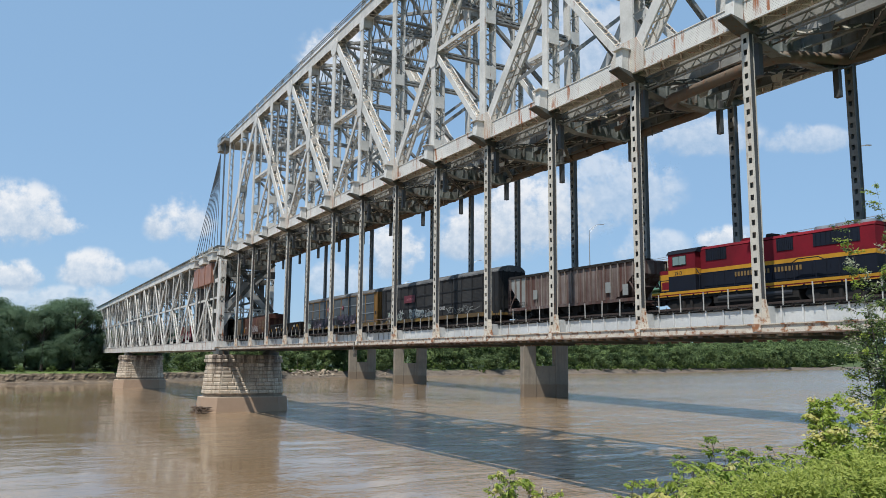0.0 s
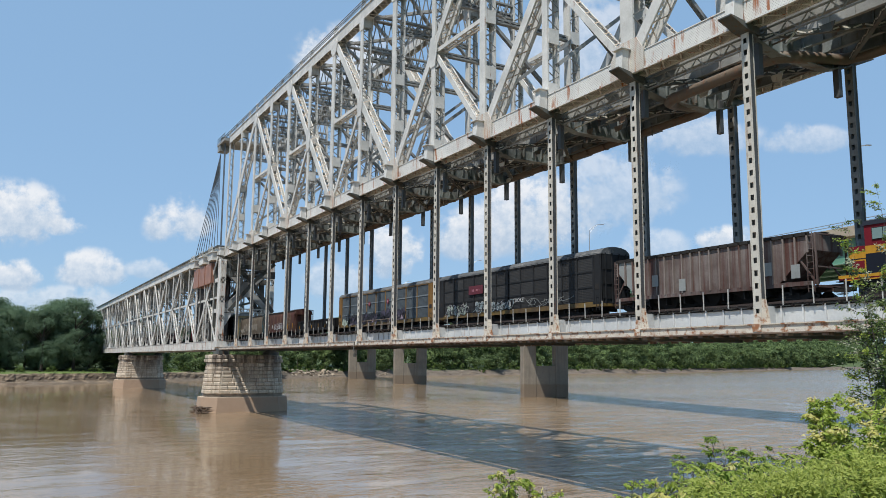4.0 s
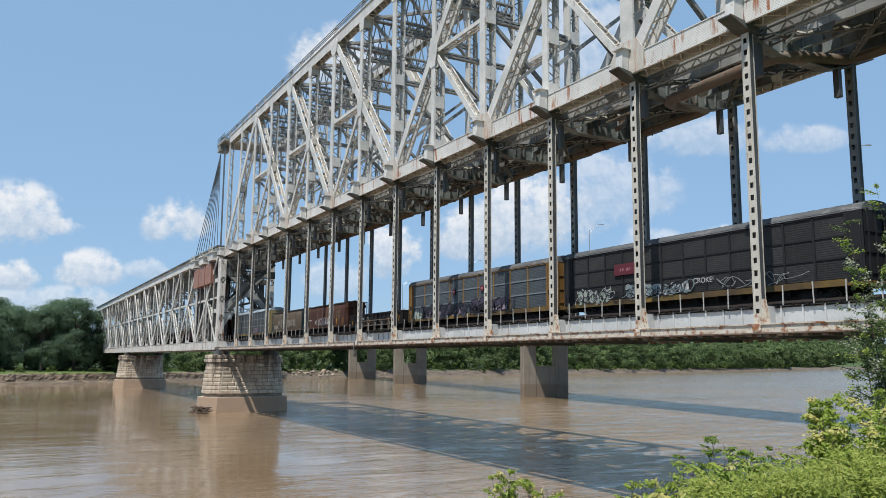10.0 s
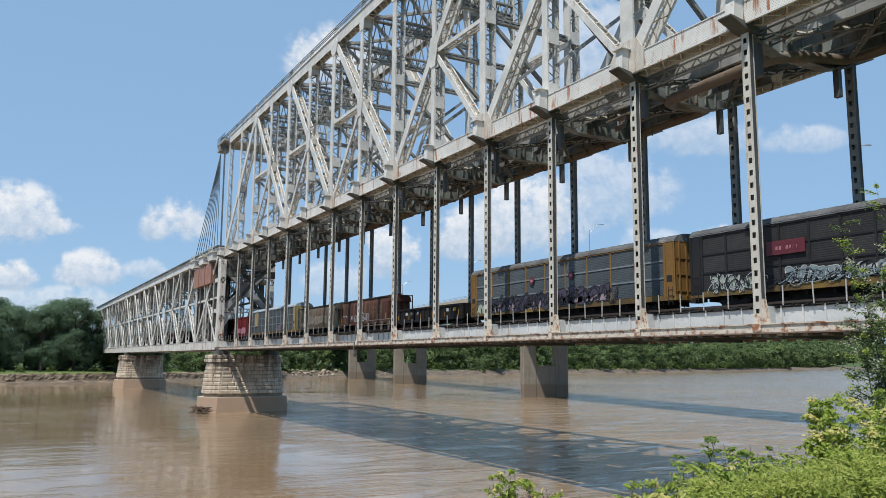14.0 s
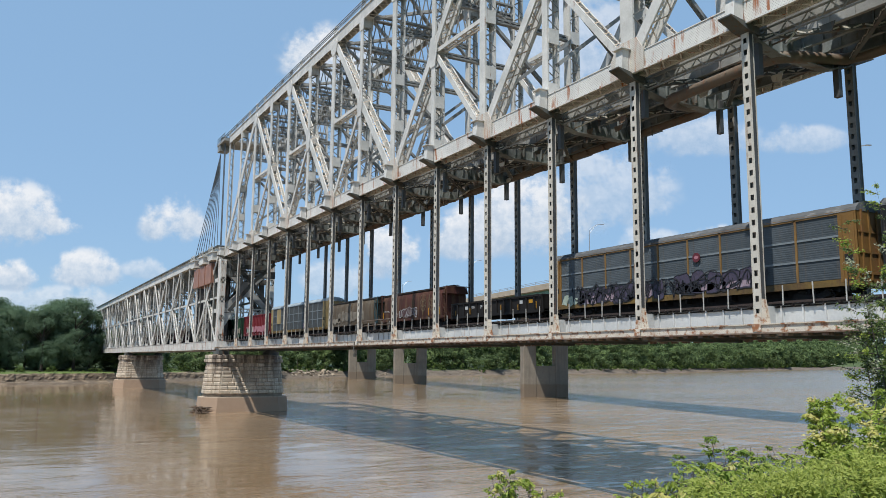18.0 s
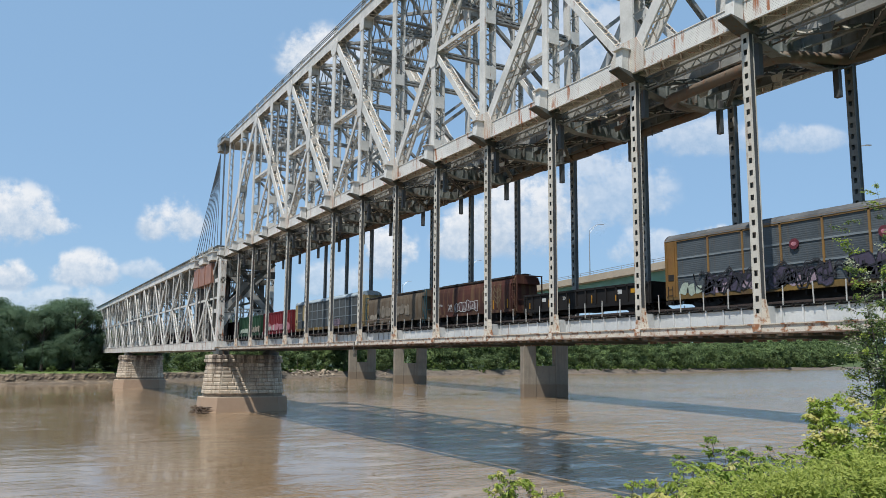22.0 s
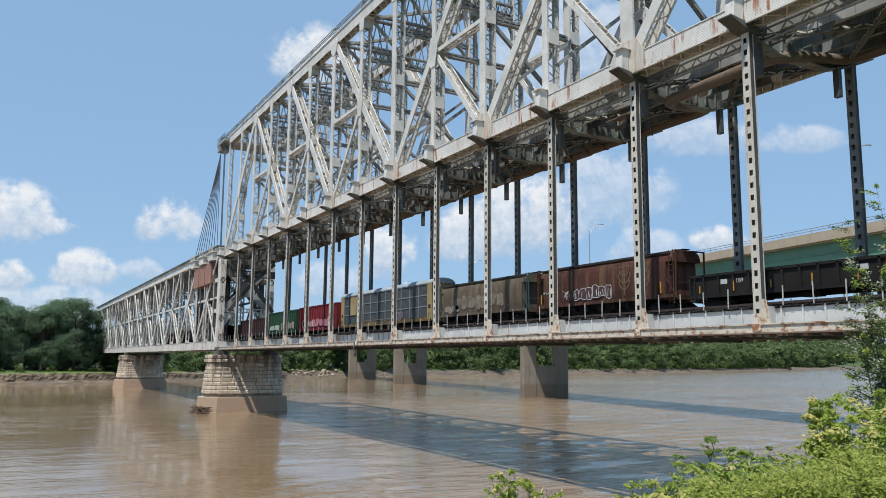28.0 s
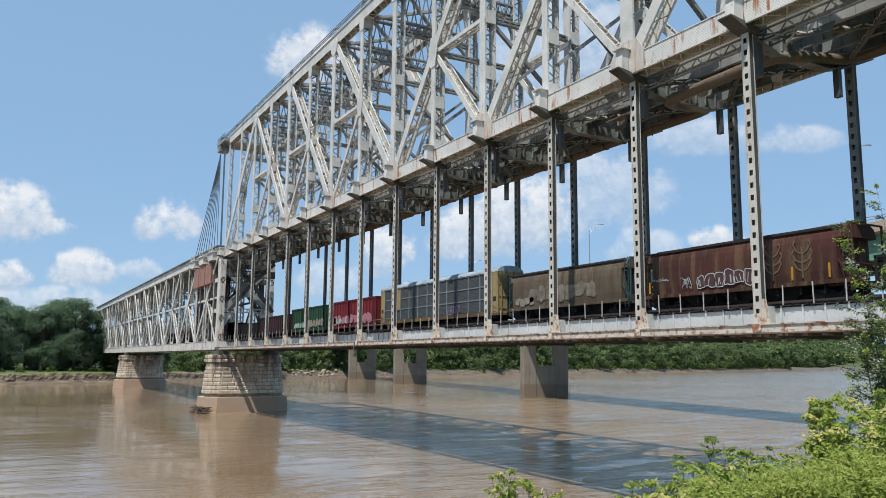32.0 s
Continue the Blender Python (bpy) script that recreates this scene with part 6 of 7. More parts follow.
M_GON = car_paint("black_gondola_paint", (0.020, 0.018, 0.017), (0.011, 0.010, 0.010), 0.62, (0.055, 0.035, 0.025))
gon, hg = gondola(-108.2, -91.7, "black ribbed gondola car with yellow marks", M_GON, 2.4, 13)
for k in range(6):
    s = Shape()
    x = -hg + 1.0 + k * 2.9
    s.span((x, -1.66, 1.2), (x + 0.08, -1.63, 1.85 if k % 2 else 1.7))
    part("reflector_strip", s, YELLOW, gon)
words(gon, "189", -hg + 4.0, 1.72, -1.512, 0.42, SPRAY_W)
words(gon, "390", -hg + 5.7, 1.72, -1.512, 0.42, SPRAY_W)
s = Shape()
s.span((-hg + 2.75, -1.515, 1.72), (-hg + 3.3, -1.49, 2.04))
part("lettering_bar", s, SPRAY_W, gon)
s = Shape()
s.span((-hg + 14.2, -1.515, 1.75), (-hg + 14.8, -1.49, 2.1))
part("data_plate", s, YELLOW, gon)
s = Shape()
s.span((-hg + 12.6, -1.515, 1.75), (-hg + 13.2, -1.49, 2.1))
part("data_plate", s, SPRAY_W, gon)

M_WHT = car_paint("maroon_brown_hopper_paint", (0.085, 0.03, 0.024), (0.036, 0.02, 0.015), 0.48, (0.07, 0.042, 0.024), streak=(1.6, 1.6, 0.12))
M_LEAFY = plain("faded_yellow_emblem", (0.12, 0.085, 0.045), 0.7, 0.3, 3)
wheat, hw_ = hopper(-126.4, -109.4, "dark maroon covered hopper car with pale leaf emblems and graffiti", M_WHT, 4.6, tags=[(31, 5.3, 10.2, 1.5, 2.6, SPRAY_D, 6, SPRAY_W)])
strokes(wheat, -hw_ + 3.9, -hw_ + 4.8, 1.6, 2.5, -1.56, SPRAY_W, 6, 5, 0.03)
strokes(wheat, -hw_ + 1.1, -hw_ + 2.6, 2.3, 2.55, -1.56, SPRAY_W, 8, 8, 0.03)
for x in (11.6 - hw_, 13.7 - hw_):
    s = Shape()
    for side in (-1, 1):
        for j, (z, r) in enumerate(((2.0, 0.62), (2.5, 0.72), (3.05, 0.6))):
            pts = [(x, z), (x + side * r * 0.6, z + 0.2), (x + side * r, z + 0.62), (x + side * r * 0.75, z + 0.85)]
            for (a, b), (c, d) in zip(pts, pts[1:]):
                s.beam((a, -1.60, b), (c, -1.585, d), 0.1, 0.012)
    s.beam((x, -1.6, 1.6), (x, -1.585, 3.5), 0.12, 0.012)
    part("leaf_emblem", s, M_LEAFY, wheat, "faded yellow leaf emblem")
for x in (0.7, 12.9, 15.4):
    s = Shape()
    s.span((-hw_ + x, -1.6, 1.5), (-hw_ + x + 0.13, -1.575, 2.35))
    part("reflector_strip", s, YELLOW, wheat)
M_GRY = car_paint("tan_grey_hopper_paint", (0.155, 0.13, 0.10), (0.075, 0.056, 0.038), 0.45, (0.05, 0.034, 0.02), streak=(2.0, 2.0, 0.12))
M_TEAL = car_paint("teal_end_paint", (0.04, 0.10, 0.12), (0.03, 0.06, 0.07), 0.6)
hopper(-144.9, -127.7, "tan grey covered hopper car with faded graffiti and teal ends", M_GRY, 4.6, end_mat=M_TEAL, tags=[(41, 3.6, 13.2, 1.6, 3.2, SPRAY_FADE, 7, None), (42, 1.4, 4.5, 1.5, 2.3, SPRAY_T, 4, None)])
M_ROOFL = car_paint("pale_blue_roof", (0.36, 0.43, 0.48), (0.22, 0.27, 0.31), 0.55, (0.34, 0.36, 0.37), streak=(0.4, 1.5, 1.5))
M_R8P = car_paint("slate_rack_panel", (0.075, 0.087, 0.092), (0.045, 0.052, 0.056), 0.56, (0.04, 0.035, 0.03))
M_R8F = car_paint("tan_rack_frame", (0.36, 0.28, 0.14), (0.22, 0.17, 0.09), 0.6)
rack_c, hc_ = autorack(-173.9, -146.5, "slate autorack car with pale blue roof and tan ends", M_NSR, M_R8P, M_ROOFL, M_R8F, [(51, 17.5, 20.0, 1.3, 2.3, SPRAY_V, 4, SPRAY_P)], M_DECKY, 11)
s = Shape()
s.span((-hc_ + 3.55, -1.56, 2.5), (-hc_ + 5.7, -1.53, 5.0))
part("faded_panel", s, M_R8F, rack_c)
M_RED = car_paint("red_gondola_paint", (0.19, 0.022, 0.03), (0.12, 0.018, 0.022), 0.64)
gondola(-192.1, -175.3, "tall red ribbed gondola car with pale graffiti", M_RED, 4.6, 16, [(61, 2, 15.5, 1.3, 2.7, SPRAY_R, 9, None), (62, 2, 7, 1.4, 2.4, SPRAY_G, 5, None)], roofed=True)
M_GRN = car_paint("green_gondola_paint", (0.025, 0.075, 0.042), (0.018, 0.05, 0.03), 0.64)
gondola(-209.3, -193.4, "tall green ribbed gondola car with pale graffiti", M_GRN, 4.5, 14, [(71, 1.5, 7, 1.3, 2.4, SPRAY_G, 6, None), (72, 8, 15, 1.3, 2.6, SPRAY_T, 6, None)])
M_DRK = car_paint("dark_maroon_paint", (0.05, 0.024, 0.028), (0.03, 0.016, 0.018), 0.62)
x = -210.7
for k in range(6):
    gondola(x - 17.4, x, "dark maroon ribbed gondola car" if k % 2 == 0 else "black ribbed gondola car", M_DRK if k % 2 == 0 else M_GON, 3.9 if k % 2 == 0 else 3.2, 14)
    x -= 18.9
# ---------------------------------------------------------------- foliage
def leaf_material(name, a, b, trans=0.25, patch=0.45, tone=0.0, gloss=0.15):
    m, t, bs = nodes_of(name)
    geo = t.nodes.new("ShaderNodeNewGeometry")
    c = mix(t, geo.outputs["Random Per Island"], a, b)
    n = noise_node(t, geo.outputs["Position"], 0.2, 3)
    wide = noise_node(t, geo.outputs["Position"], 0.075, 2)
    c = mix(t, ramp(t, wide, [(0.38, BLACK), (0.62, (tone, tone, tone))]), c, tuple(k * 1.5 for k in b))
    c = mix(t, ramp(t, n, [(0.35, (patch, patch, patch)), (0.65, BLACK)]), c, tuple(k * 0.55 for k in a))
    link(t, c, bs.inputs["Base Color"])
    bs.inputs["Roughness"].default_value, bs.inputs["Specular IOR Level"].default_value = 0.6, gloss
    tr = t.nodes.new("ShaderNodeBsdfTranslucent")
    link(t, c, tr.inputs["Color"])
    mx = t.nodes.new("ShaderNodeMixShader")
    mx.inputs[0].default_value = trans
    out = t.nodes["Material Output"]
    link(t, bs.outputs[0], mx.inputs[1])
    link(t, tr.outputs[0], mx.inputs[2])
    link(t, mx.outputs[0], out.inputs["Surface"])
    return m


LEAF_FAR = leaf_material("far_leaves", (0.072, 0.118, 0.050), (0.165, 0.225, 0.088), 0.45, 0.8, 1.0)
LEAF_LEFT = leaf_material("bank_leaves", (0.12, 0.185, 0.112), (0.15, 0.225, 0.132), 0.5, 0.35, 0.3)
LEAF_NEAR = leaf_material("shrub_leaves", (0.26, 0.35, 0.05), (0.45, 0.53, 0.11), 0.5, 0.35, 0.0, 0.4)
LEAF_DEEP = leaf_material("deep_green_leaves", (0.13, 0.22, 0.03), (0.24, 0.34, 0.06), 0.45, 0.35, 0.0, 0.4)
LEAF_TIP = leaf_material("young_leaves", (0.54, 0.51, 0.15), (0.70, 0.64, 0.28), 0.5, 0.1, 0.0, 0.4)
BARK = plain("bark", (0.06, 0.048, 0.04), 0.9, 0.35, 1.5)


def ball(n):
    """Corners and triangles of a sphere of that fineness."""
    bm = bmesh.new()
    bmesh.ops.create_icosphere(bm, subdivisions=n, radius=1.0)
    out = np.array([v_.co[:] for v_ in bm.verts]), np.array([[v_.index for v_ in f_.verts] for f_ in bm.faces])
    bm.free()
    return out


FINE, COARSE = ball(2), ball(1)


class Leaves:
    """Crowns gathered as lumps of leaf mass with many small leaves over them."""

    def __init__(self, seed):
        self.rng = np.random.default_rng(seed)
        self.v, self.f, self.n = [], [], 0

    def take(self, verts, faces):
        self.v.append(verts)
        self.f.append(faces + self.n)
        self.n += len(verts)

    def lump(self, c, r, out, n, size, squash=0.8):
        rng = self.rng
        ICO_V, ICO_F = FINE if n > 100 else COARSE
        wob = 1 + 0.16 * np.sin(ICO_V @ rng.normal(0, 3.0, 3) + rng.uniform(0, 6)) + rng.normal(0, 0.07, len(ICO_V))
        flat = np.array((1.0, 1.0, squash))
        self.take(c + ICO_V * wob[:, None] * r * 0.42 * flat, ICO_F)
        d = rng.normal(0, 1, (n, 3)) + np.array((0, 0, 0.3)) + 0.45 * out
        d /= np.linalg.norm(d, axis=1)[:, None]
        p = c + d * (r * rng.uniform(0.68, 1.18, n))[:, None] * flat
        nrm = d + 0.5 * out + rng.normal(0, 0.55, (n, 3))
        nrm /= np.linalg.norm(nrm, axis=1)[:, None]
        u = np.cross(nrm, rng.normal(0, 1, (n, 3)))
        u /= np.linalg.norm(u, axis=1)[:, None]
        w_ = np.cross(nrm, u)
        a, b = (size * rng.uniform(0.6, 1.3, n))[:, None], (size * rng.uniform(0.4, 0.8, n))[:, None]
        q = np.stack((p - u * a, p + w_ * b + nrm * b * 0.3, p + u * a, p - w_ * b + nrm * b * 0.3), 1).reshape(-1, 3)
        i = np.arange(n)[:, None] * 4
        self.take(q, np.concatenate((i + np.array((0, 1, 2)), i + np.array((0, 2, 3)))))

    def crown(self, base, sp, hgt, lumps, n, size, low=0.18, fat=1.0):
        """A tree's crown: lumps over a tall dome that stands at base."""
        rng = self.rng
        base = np.array(base[:])
        for k in range(lumps):
            e = low + (1 - low) * (k + rng.uniform(0, 0.8)) / lumps
            wide = math.sqrt(max(0.05, 1 - ((e - 0.42) / 0.66) ** 2))
            a, q = rng.uniform(0, 6.28), rng.uniform(0.3, 1.0) ** 0.6 * 0.85 * wide * (0.75 if e > 0.8 else 1.0)
            out = np.array((math.cos(a) * wide, math.sin(a) * wide, 1.6 * (e - 0.35)))
            r = min(sp * fat * rng.uniform(0.24, 0.44) * (1.25 if e > 0.8 else 1.0), hgt * 0.26)
            self.lump(base + np.array((math.cos(a) * sp * q, math.sin(a) * sp * q, min(hgt * e, hgt * 0.97 - r * 0.8))), r, out, n, size)

    def mesh(self, name, mat):
        me = bpy.data.meshes.new(name)
        v, f = np.concatenate(self.v), np.concatenate(self.f)
        me.vertices.add(len(v))
        me.vertices.foreach_set("co", v.astype(np.float32).ravel())
        me.loops.add(f.size)
        me.loops.foreach_set("vertex_index", f.astype(np.int32).ravel())
        me.polygons.add(len(f))
        me.polygons.foreach_set("loop_start", np.arange(0, f.size, 3, dtype=np.int32))
        me.polygons.foreach_set("loop_total", np.full(len(f), 3, np.int32))
        me.polygons.foreach_set("use_smooth", np.ones(len(f), bool))
        me.update(calc_edges=True)
        me.materials.append(mat)
        return me


def leaf_part(name, vf, mat, parent, label=""):
    me = bpy.data.meshes.new(name)
    me.from_pydata(vf[0], [], vf[1])
    me.materials.append(mat)
    return put(name, me, parent, None, label)


def tree(x, y, height, spread, seed, label, mat, n=2600, size=0.5, group="bank trees"):
    rng = random.Random(seed)
    z = ground_z(x, y) - 0.2
    ob = thing("tree", label, "tree", group)
    s = Shape()
    lean = Vector((rng.uniform(-1, 1), rng.uniform(-1, 1), 0)) * 0.6
    base = Vector((x, y, z))
    s.tube([base, base + lean * 0.4 + Vector((0, 0, height * 0.3)), base + lean + Vector((0, 0, height * 0.75))], [height * 0.022, height * 0.016, height * 0.006], 7)
    for k in range(7):
        a = rng.uniform(0, 6.28)
        p = base + Vector((0, 0, height * rng.uniform(0.25, 0.6)))
        q = p + Vector((math.cos(a) * spread * 0.6, math.sin(a) * spread * 0.6, height * 0.2))
        s.tube([p, (p + q) / 2 + Vector((0, 0, 0.5)), q], [height * 0.008, height * 0.006, height * 0.003], 5)
    part("trunk", s, BARK, ob)
    lv = Leaves(seed)
    lv.crown(base + lean, spread, height, 46, n // 46, size, 0.08)
    put("crown", lv.mesh("crown", mat), ob)
    return ob


rng = random.Random(9)
LEFTBANK = [(-330, -24, 27, 8), (-333, -12, 31, 9), (-336, -36, 25, 8), (-328, -48, 24, 8), (-345, -58, 26, 8), (-350, -20, 30, 8), (-330, -70, 24, 8), (-360, -40, 27, 9),
            (-345, -5, 26, 7), (-338, -30, 22, 8), (-340, -18, 24, 8), (-338, -52, 22, 8), (-340, -66, 23, 8), (-344, -76, 25, 8), (-342, -42, 26, 8), (-350, -95, 25, 9), (-335, -85, 25, 9), (-360, -66, 27, 9), (-375, -10, 26, 8), (-352, 8, 20, 8), (-346, 16, 15, 7), (-372, 14, 22, 9), (-390, 28, 24, 10)]
for k, (x, y, hgt, sp) in enumerate(LEFTBANK):
    tree(x, y, hgt * (1.02 if k in (0, 1, 5, 8) else 1.12 + 0.05 * math.sin(k * 2.4) if y < -28 else 0.92), sp * 1.08, 100 + k, "dense dark green tree on the cut river bank", LEAF_LEFT, 16600, 0.27)

# woods along the far bank
def crown_width(r):
    return r.choice((3.6, 5.0, 6.5, 8.5, 10.0)) * r.uniform(0.9, 1.1)


rng = random.Random(21)
lv = Leaves(21)
tv = Shape()
y = -130.0
while y < 3600:
    for row in range(5):
        yy = y + rng.uniform(-6, 6)
        g0 = max(yy, 0)
        if row < 3 and -110 < yy < 4:
            continue
        xx = shore(yy) - 9 - rng.uniform(0, 8) - row * (10 + g0 * 0.016)
        sp = crown_width(rng) + min(g0, 3000) * 0.005
        hgt = (rng.choice((8, 11, 14, 17, 21)) * rng.uniform(0.85, 1.15) + row * 2.6) * (0.62 if yy < 4 else 1.0) + min(g0, 2000) * 0.011
        zz = ground_z(xx, yy)
        lv.crown((xx, yy, zz), sp, hgt, 10 if row < 2 else 8, int((150 if yy < 4 else 125 if row < 2 else 60) / (1 + g0 / 1300)), 0.42 + g0 * 0.0010, 0.1 if row < 2 or yy < 4 else 0.4, 1.3)
        if row == 0:
            tv.tube([(xx, yy, zz), (xx + rng.uniform(-1, 1), yy, zz + hgt * 0.6)], [0.25, 0.12], 5)
    y += 8.5 + max(y, 0) * 0.0075
woods = tagged(put("far_woods", lv.mesh("far_woods", LEAF_FAR)), "thick green woods along the far river bank", "woods", kind="stuff")
part("tree_trunks", tv, BARK, woods)
# low willows and scrub above the cut bank
rng = random.Random(33)
lv = Leaves(33)
for k in range(560):
    yy = -95 + 2600 * (k / 560) ** 1.8 + rng.uniform(-3, 3)
    xx = shore(yy) - rng.uniform(4.6 if yy < 140 else 3.6, 12)
    r = rng.choice((0.8, 1.0, 1.3, 1.8, 2.6)) * rng.uniform(0.8, 1.2) * (1 + max(yy, 0) * 0.0008) * (0.6 if yy < 4 else 1)
    lv.crown((xx, yy, ground_z(xx, yy) - 0.4), r * 1.3, r * 1.9, 4, 34, 0.26 + max(yy, 0) * 0.0006, 0.1)
tagged(put("bank_scrub", lv.mesh("bank_scrub", leaf_material("scrub_leaves", (0.085, 0.135, 0.035), (0.13, 0.19, 0.05), 0.3))), "low green scrub along the muddy bank", "scrub", kind="stuff")


# stones and stranded logs on the far waterline
rng = random.Random(55)
PALE_ROCK = plain("pale_bank_rock", (0.36, 0.30, 0.23), 0.9, 0.3, 0.6, 0, 0.3, True)
for k in range(70):
    yy = rng.uniform(98, 135) if k < 42 else rng.uniform(140, 520)
    xx = shore(yy) - rng.uniform(1.5, 7)
    r = rng.uniform(0.5, 1.5) if k < 42 else rng.uniform(0.3, 0.9)
    bm = bmesh.new()
    bmesh.ops.create_icosphere(bm, subdivisions=2, radius=r)
    for v_ in bm.verts:
        v_.co *= 1 + 0.35 * noise.noise(v_.co * (1.3 / r) + Vector((k, 0, 0)))
        v_.co.z *= 0.6
    me = bpy.data.meshes.new("rock")
    bm.to_mesh(me)
    bm.free()
    me.materials.append(PALE_ROCK)
    tagged(put("rock", me, None, pose(xx, yy, ground_z(xx, yy) + 0.1, 0, 0, k * 37)), "pale rounded rock on the muddy far bank", "rock", "bank rocks")
for k in range(26):
    yy = rng.uniform(-40, 420)
    xx = shore(yy) - rng.uniform(1.0, 5)
    a, L = rng.uniform(-0.6, 0.6) + 1.4, rng.uniform(2, 6)
    z0 = ground_z(xx, yy) + 0.25
    s = Shape()
    s.tube([(xx - math.cos(a) * L / 2, yy - math.sin(a) * L / 2, z0), (xx, yy, z0 + 0.15), (xx + math.cos(a) * L / 2, yy + math.sin(a) * L / 2, z0 + rng.uniform(0, 1.2))], [0.22, 0.17, 0.06], 6)
    tagged(put("stranded_log", s.mesh("stranded_log", PALE_ROCK if k % 3 == 0 else WOOD)), "weathered log stranded on the far bank", "log", "stranded logs")

# ---------------------------------------------------------------- near shrubs


def leaf(v, f, p, d, nrm, L, W):
    """One pointed leaf, folded along its midrib and drooping at the tip."""
    side = d.cross(nrm).normalized()
    up = side.cross(d).normalized()
    i = len(v)
    mid, tip = p + d * L * 0.45 - up * L * 0.03, p + d * L - up * L * 0.22
    v += [tuple(p), tuple(mid + side * W + up * W * 0.35), tuple(mid), tuple(mid - side * W + up * W * 0.35), tuple(tip)]
    f += [(i, i + 1, i + 2), (i, i + 2, i + 3), (i + 1, i + 4, i + 2), (i + 2, i + 4, i + 3)]


def shrub(name, foot, tops, label, category, L, W, n_leaf, mats, seed, twigs=6, droop=0.2, spread=0.5, puff=0.09, thick=1.0):
    """Stems from foot to each of tops, with side twigs that carry leaves."""
    rng = random.Random(seed)
    ob = thing(name, label, category, "river bank shrubs")
    leaves = [([], []) for m in mats]
    for top in tops:
        s = Shape()
        top = Vector(top)
        base = foot + Vector((rng.uniform(-.2, .2), rng.uniform(-.2, .2), -0.05))
        bow = Vector((rng.uniform(-.15, .15), rng.uniform(-.15, .15), 0.1)) * (top - base).length
        pts = [base + (top - base) * u + bow * (4 * u * (1 - u)) * 0.5 for u in (0, 0.2, 0.4, 0.6, 0.8, 1.0)]
        ln = (top - base).length
        s.tube(pts, [k_ * thick for k_ in (0.004 * ln + 0.005, 0.0035 * ln + 0.004, 0.003 * ln + 0.003, 0.002 * ln + 0.002, 0.004, 0.002)], 5)
        for k in range(twigs):
            u = 0.35 + 0.65 * min(1.0, (k + rng.random() + 0.15) / twigs)
            j = max(0, min(4, int(u * 5)))
            p = pts[j] + (pts[j + 1] - pts[j]) * (u * 5 - j)
            a = rng.uniform(0, 6.28)
            tl = spread * rng.uniform(0.5, 1.1) * (1.25 - u * 0.8)
            d = Vector((math.cos(a), math.sin(a), rng.uniform(0.1, 0.7))).normalized()
            q = p + d * tl - Vector((0, 0, droop * tl * 0.4))
            s.tube([p, (p + q) / 2 + Vector((0, 0, 0.05 * tl)), q], [0.005, 0.004, 0.002], 4)
            m = rng.randrange(len(mats)) if rng.random() < 0.6 else 0
            v, f = leaves[m]
            for i in range(n_leaf):
                w_ = (i + 0.6) / n_leaf
                c = p + (q - p) * w_ + Vector((rng.gauss(0, 1), rng.gauss(0, 1), rng.gauss(0, 1))) * puff * tl
                dd = (d * 0.5 + Vector((rng.uniform(-1, 1), rng.uniform(-1, 1), rng.uniform(-0.5, 0.35) - droop))).normalized()
                nn = Vector((0.35 + rng.uniform(-.8, .8), -0.4 + rng.uniform(-.8, .8), 0.8)).normalized()
                leaf(v, f, c, dd, nn, L * rng.uniform(0.6, 1.25), W * rng.uniform(0.7, 1.2))
        part("stem", s, BARK, ob)
    for m, vf in zip(mats, leaves):
        if vf[0]:
            tagged(leaf_part("foliage", vf, m, ob), kind="stuff")
    return ob


def seen(px, py, dist):
    """The point at that distance whose direction leans by the given slopes right of and above the line of view."""
    m3 = VIEW.to_3x3()
    return EYE + (m3 @ Vector(((px - 784) / 1386.2, (441 - py) / 1386.2, -1))) * dist


rng = random.Random(77)
# outlying sprigs, then the bank of growth: how far the tops reach, how far off, spread, stems, twigs
SHRUBS = [(880, 845, 7.0, 0.22, 3, 14), (900, 838, 6.9, 0.22, 3, 14), (925, 852, 7.1, 0.22, 3, 14), (955, 866, 6.9, 0.22, 3, 12), (1112, 850, 6.5, 0.2, 3, 14), (1140, 852, 6.6, 0.2, 3, 14), (905, 826, 7.0, 0.3, 3, 14), (935, 845, 7.3, 0.3, 3, 12), (975, 862, 7.0, 0.25, 3, 10), (888, 866, 6.8, 0.3, 3, 12), (1128, 842, 6.5, 0.22, 3, 12), (1155, 866, 6.7, 0.25, 3, 10),
          (1268, 770, 7.6, 0.3, 3, 14), (1290, 785, 7.4, 0.3, 4, 14), (1395, 790, 7.4, 0.25, 3, 12), (1335, 800, 7.2, 0.25, 3, 12)]
LINE = [(1205, 872), (1240, 815), (1275, 790), (1320, 830), (1370, 815), (1420, 810), (1470, 790), (1580, 760)]
for k in range(74):
    px = 1205 + 367 * rng.random()
    for (a, za), (b, zb) in zip(LINE, LINE[1:]):
        if a <= px <= b:
            py = za + (zb - za) * (px - a) / (b - a)
    py += rng.uniform(0, 100)
    SHRUBS.append((px, py, 7.4 - (py - 760) / 130 * 1.6 + rng.uniform(-.4, .4), 0.42, 4, 12))
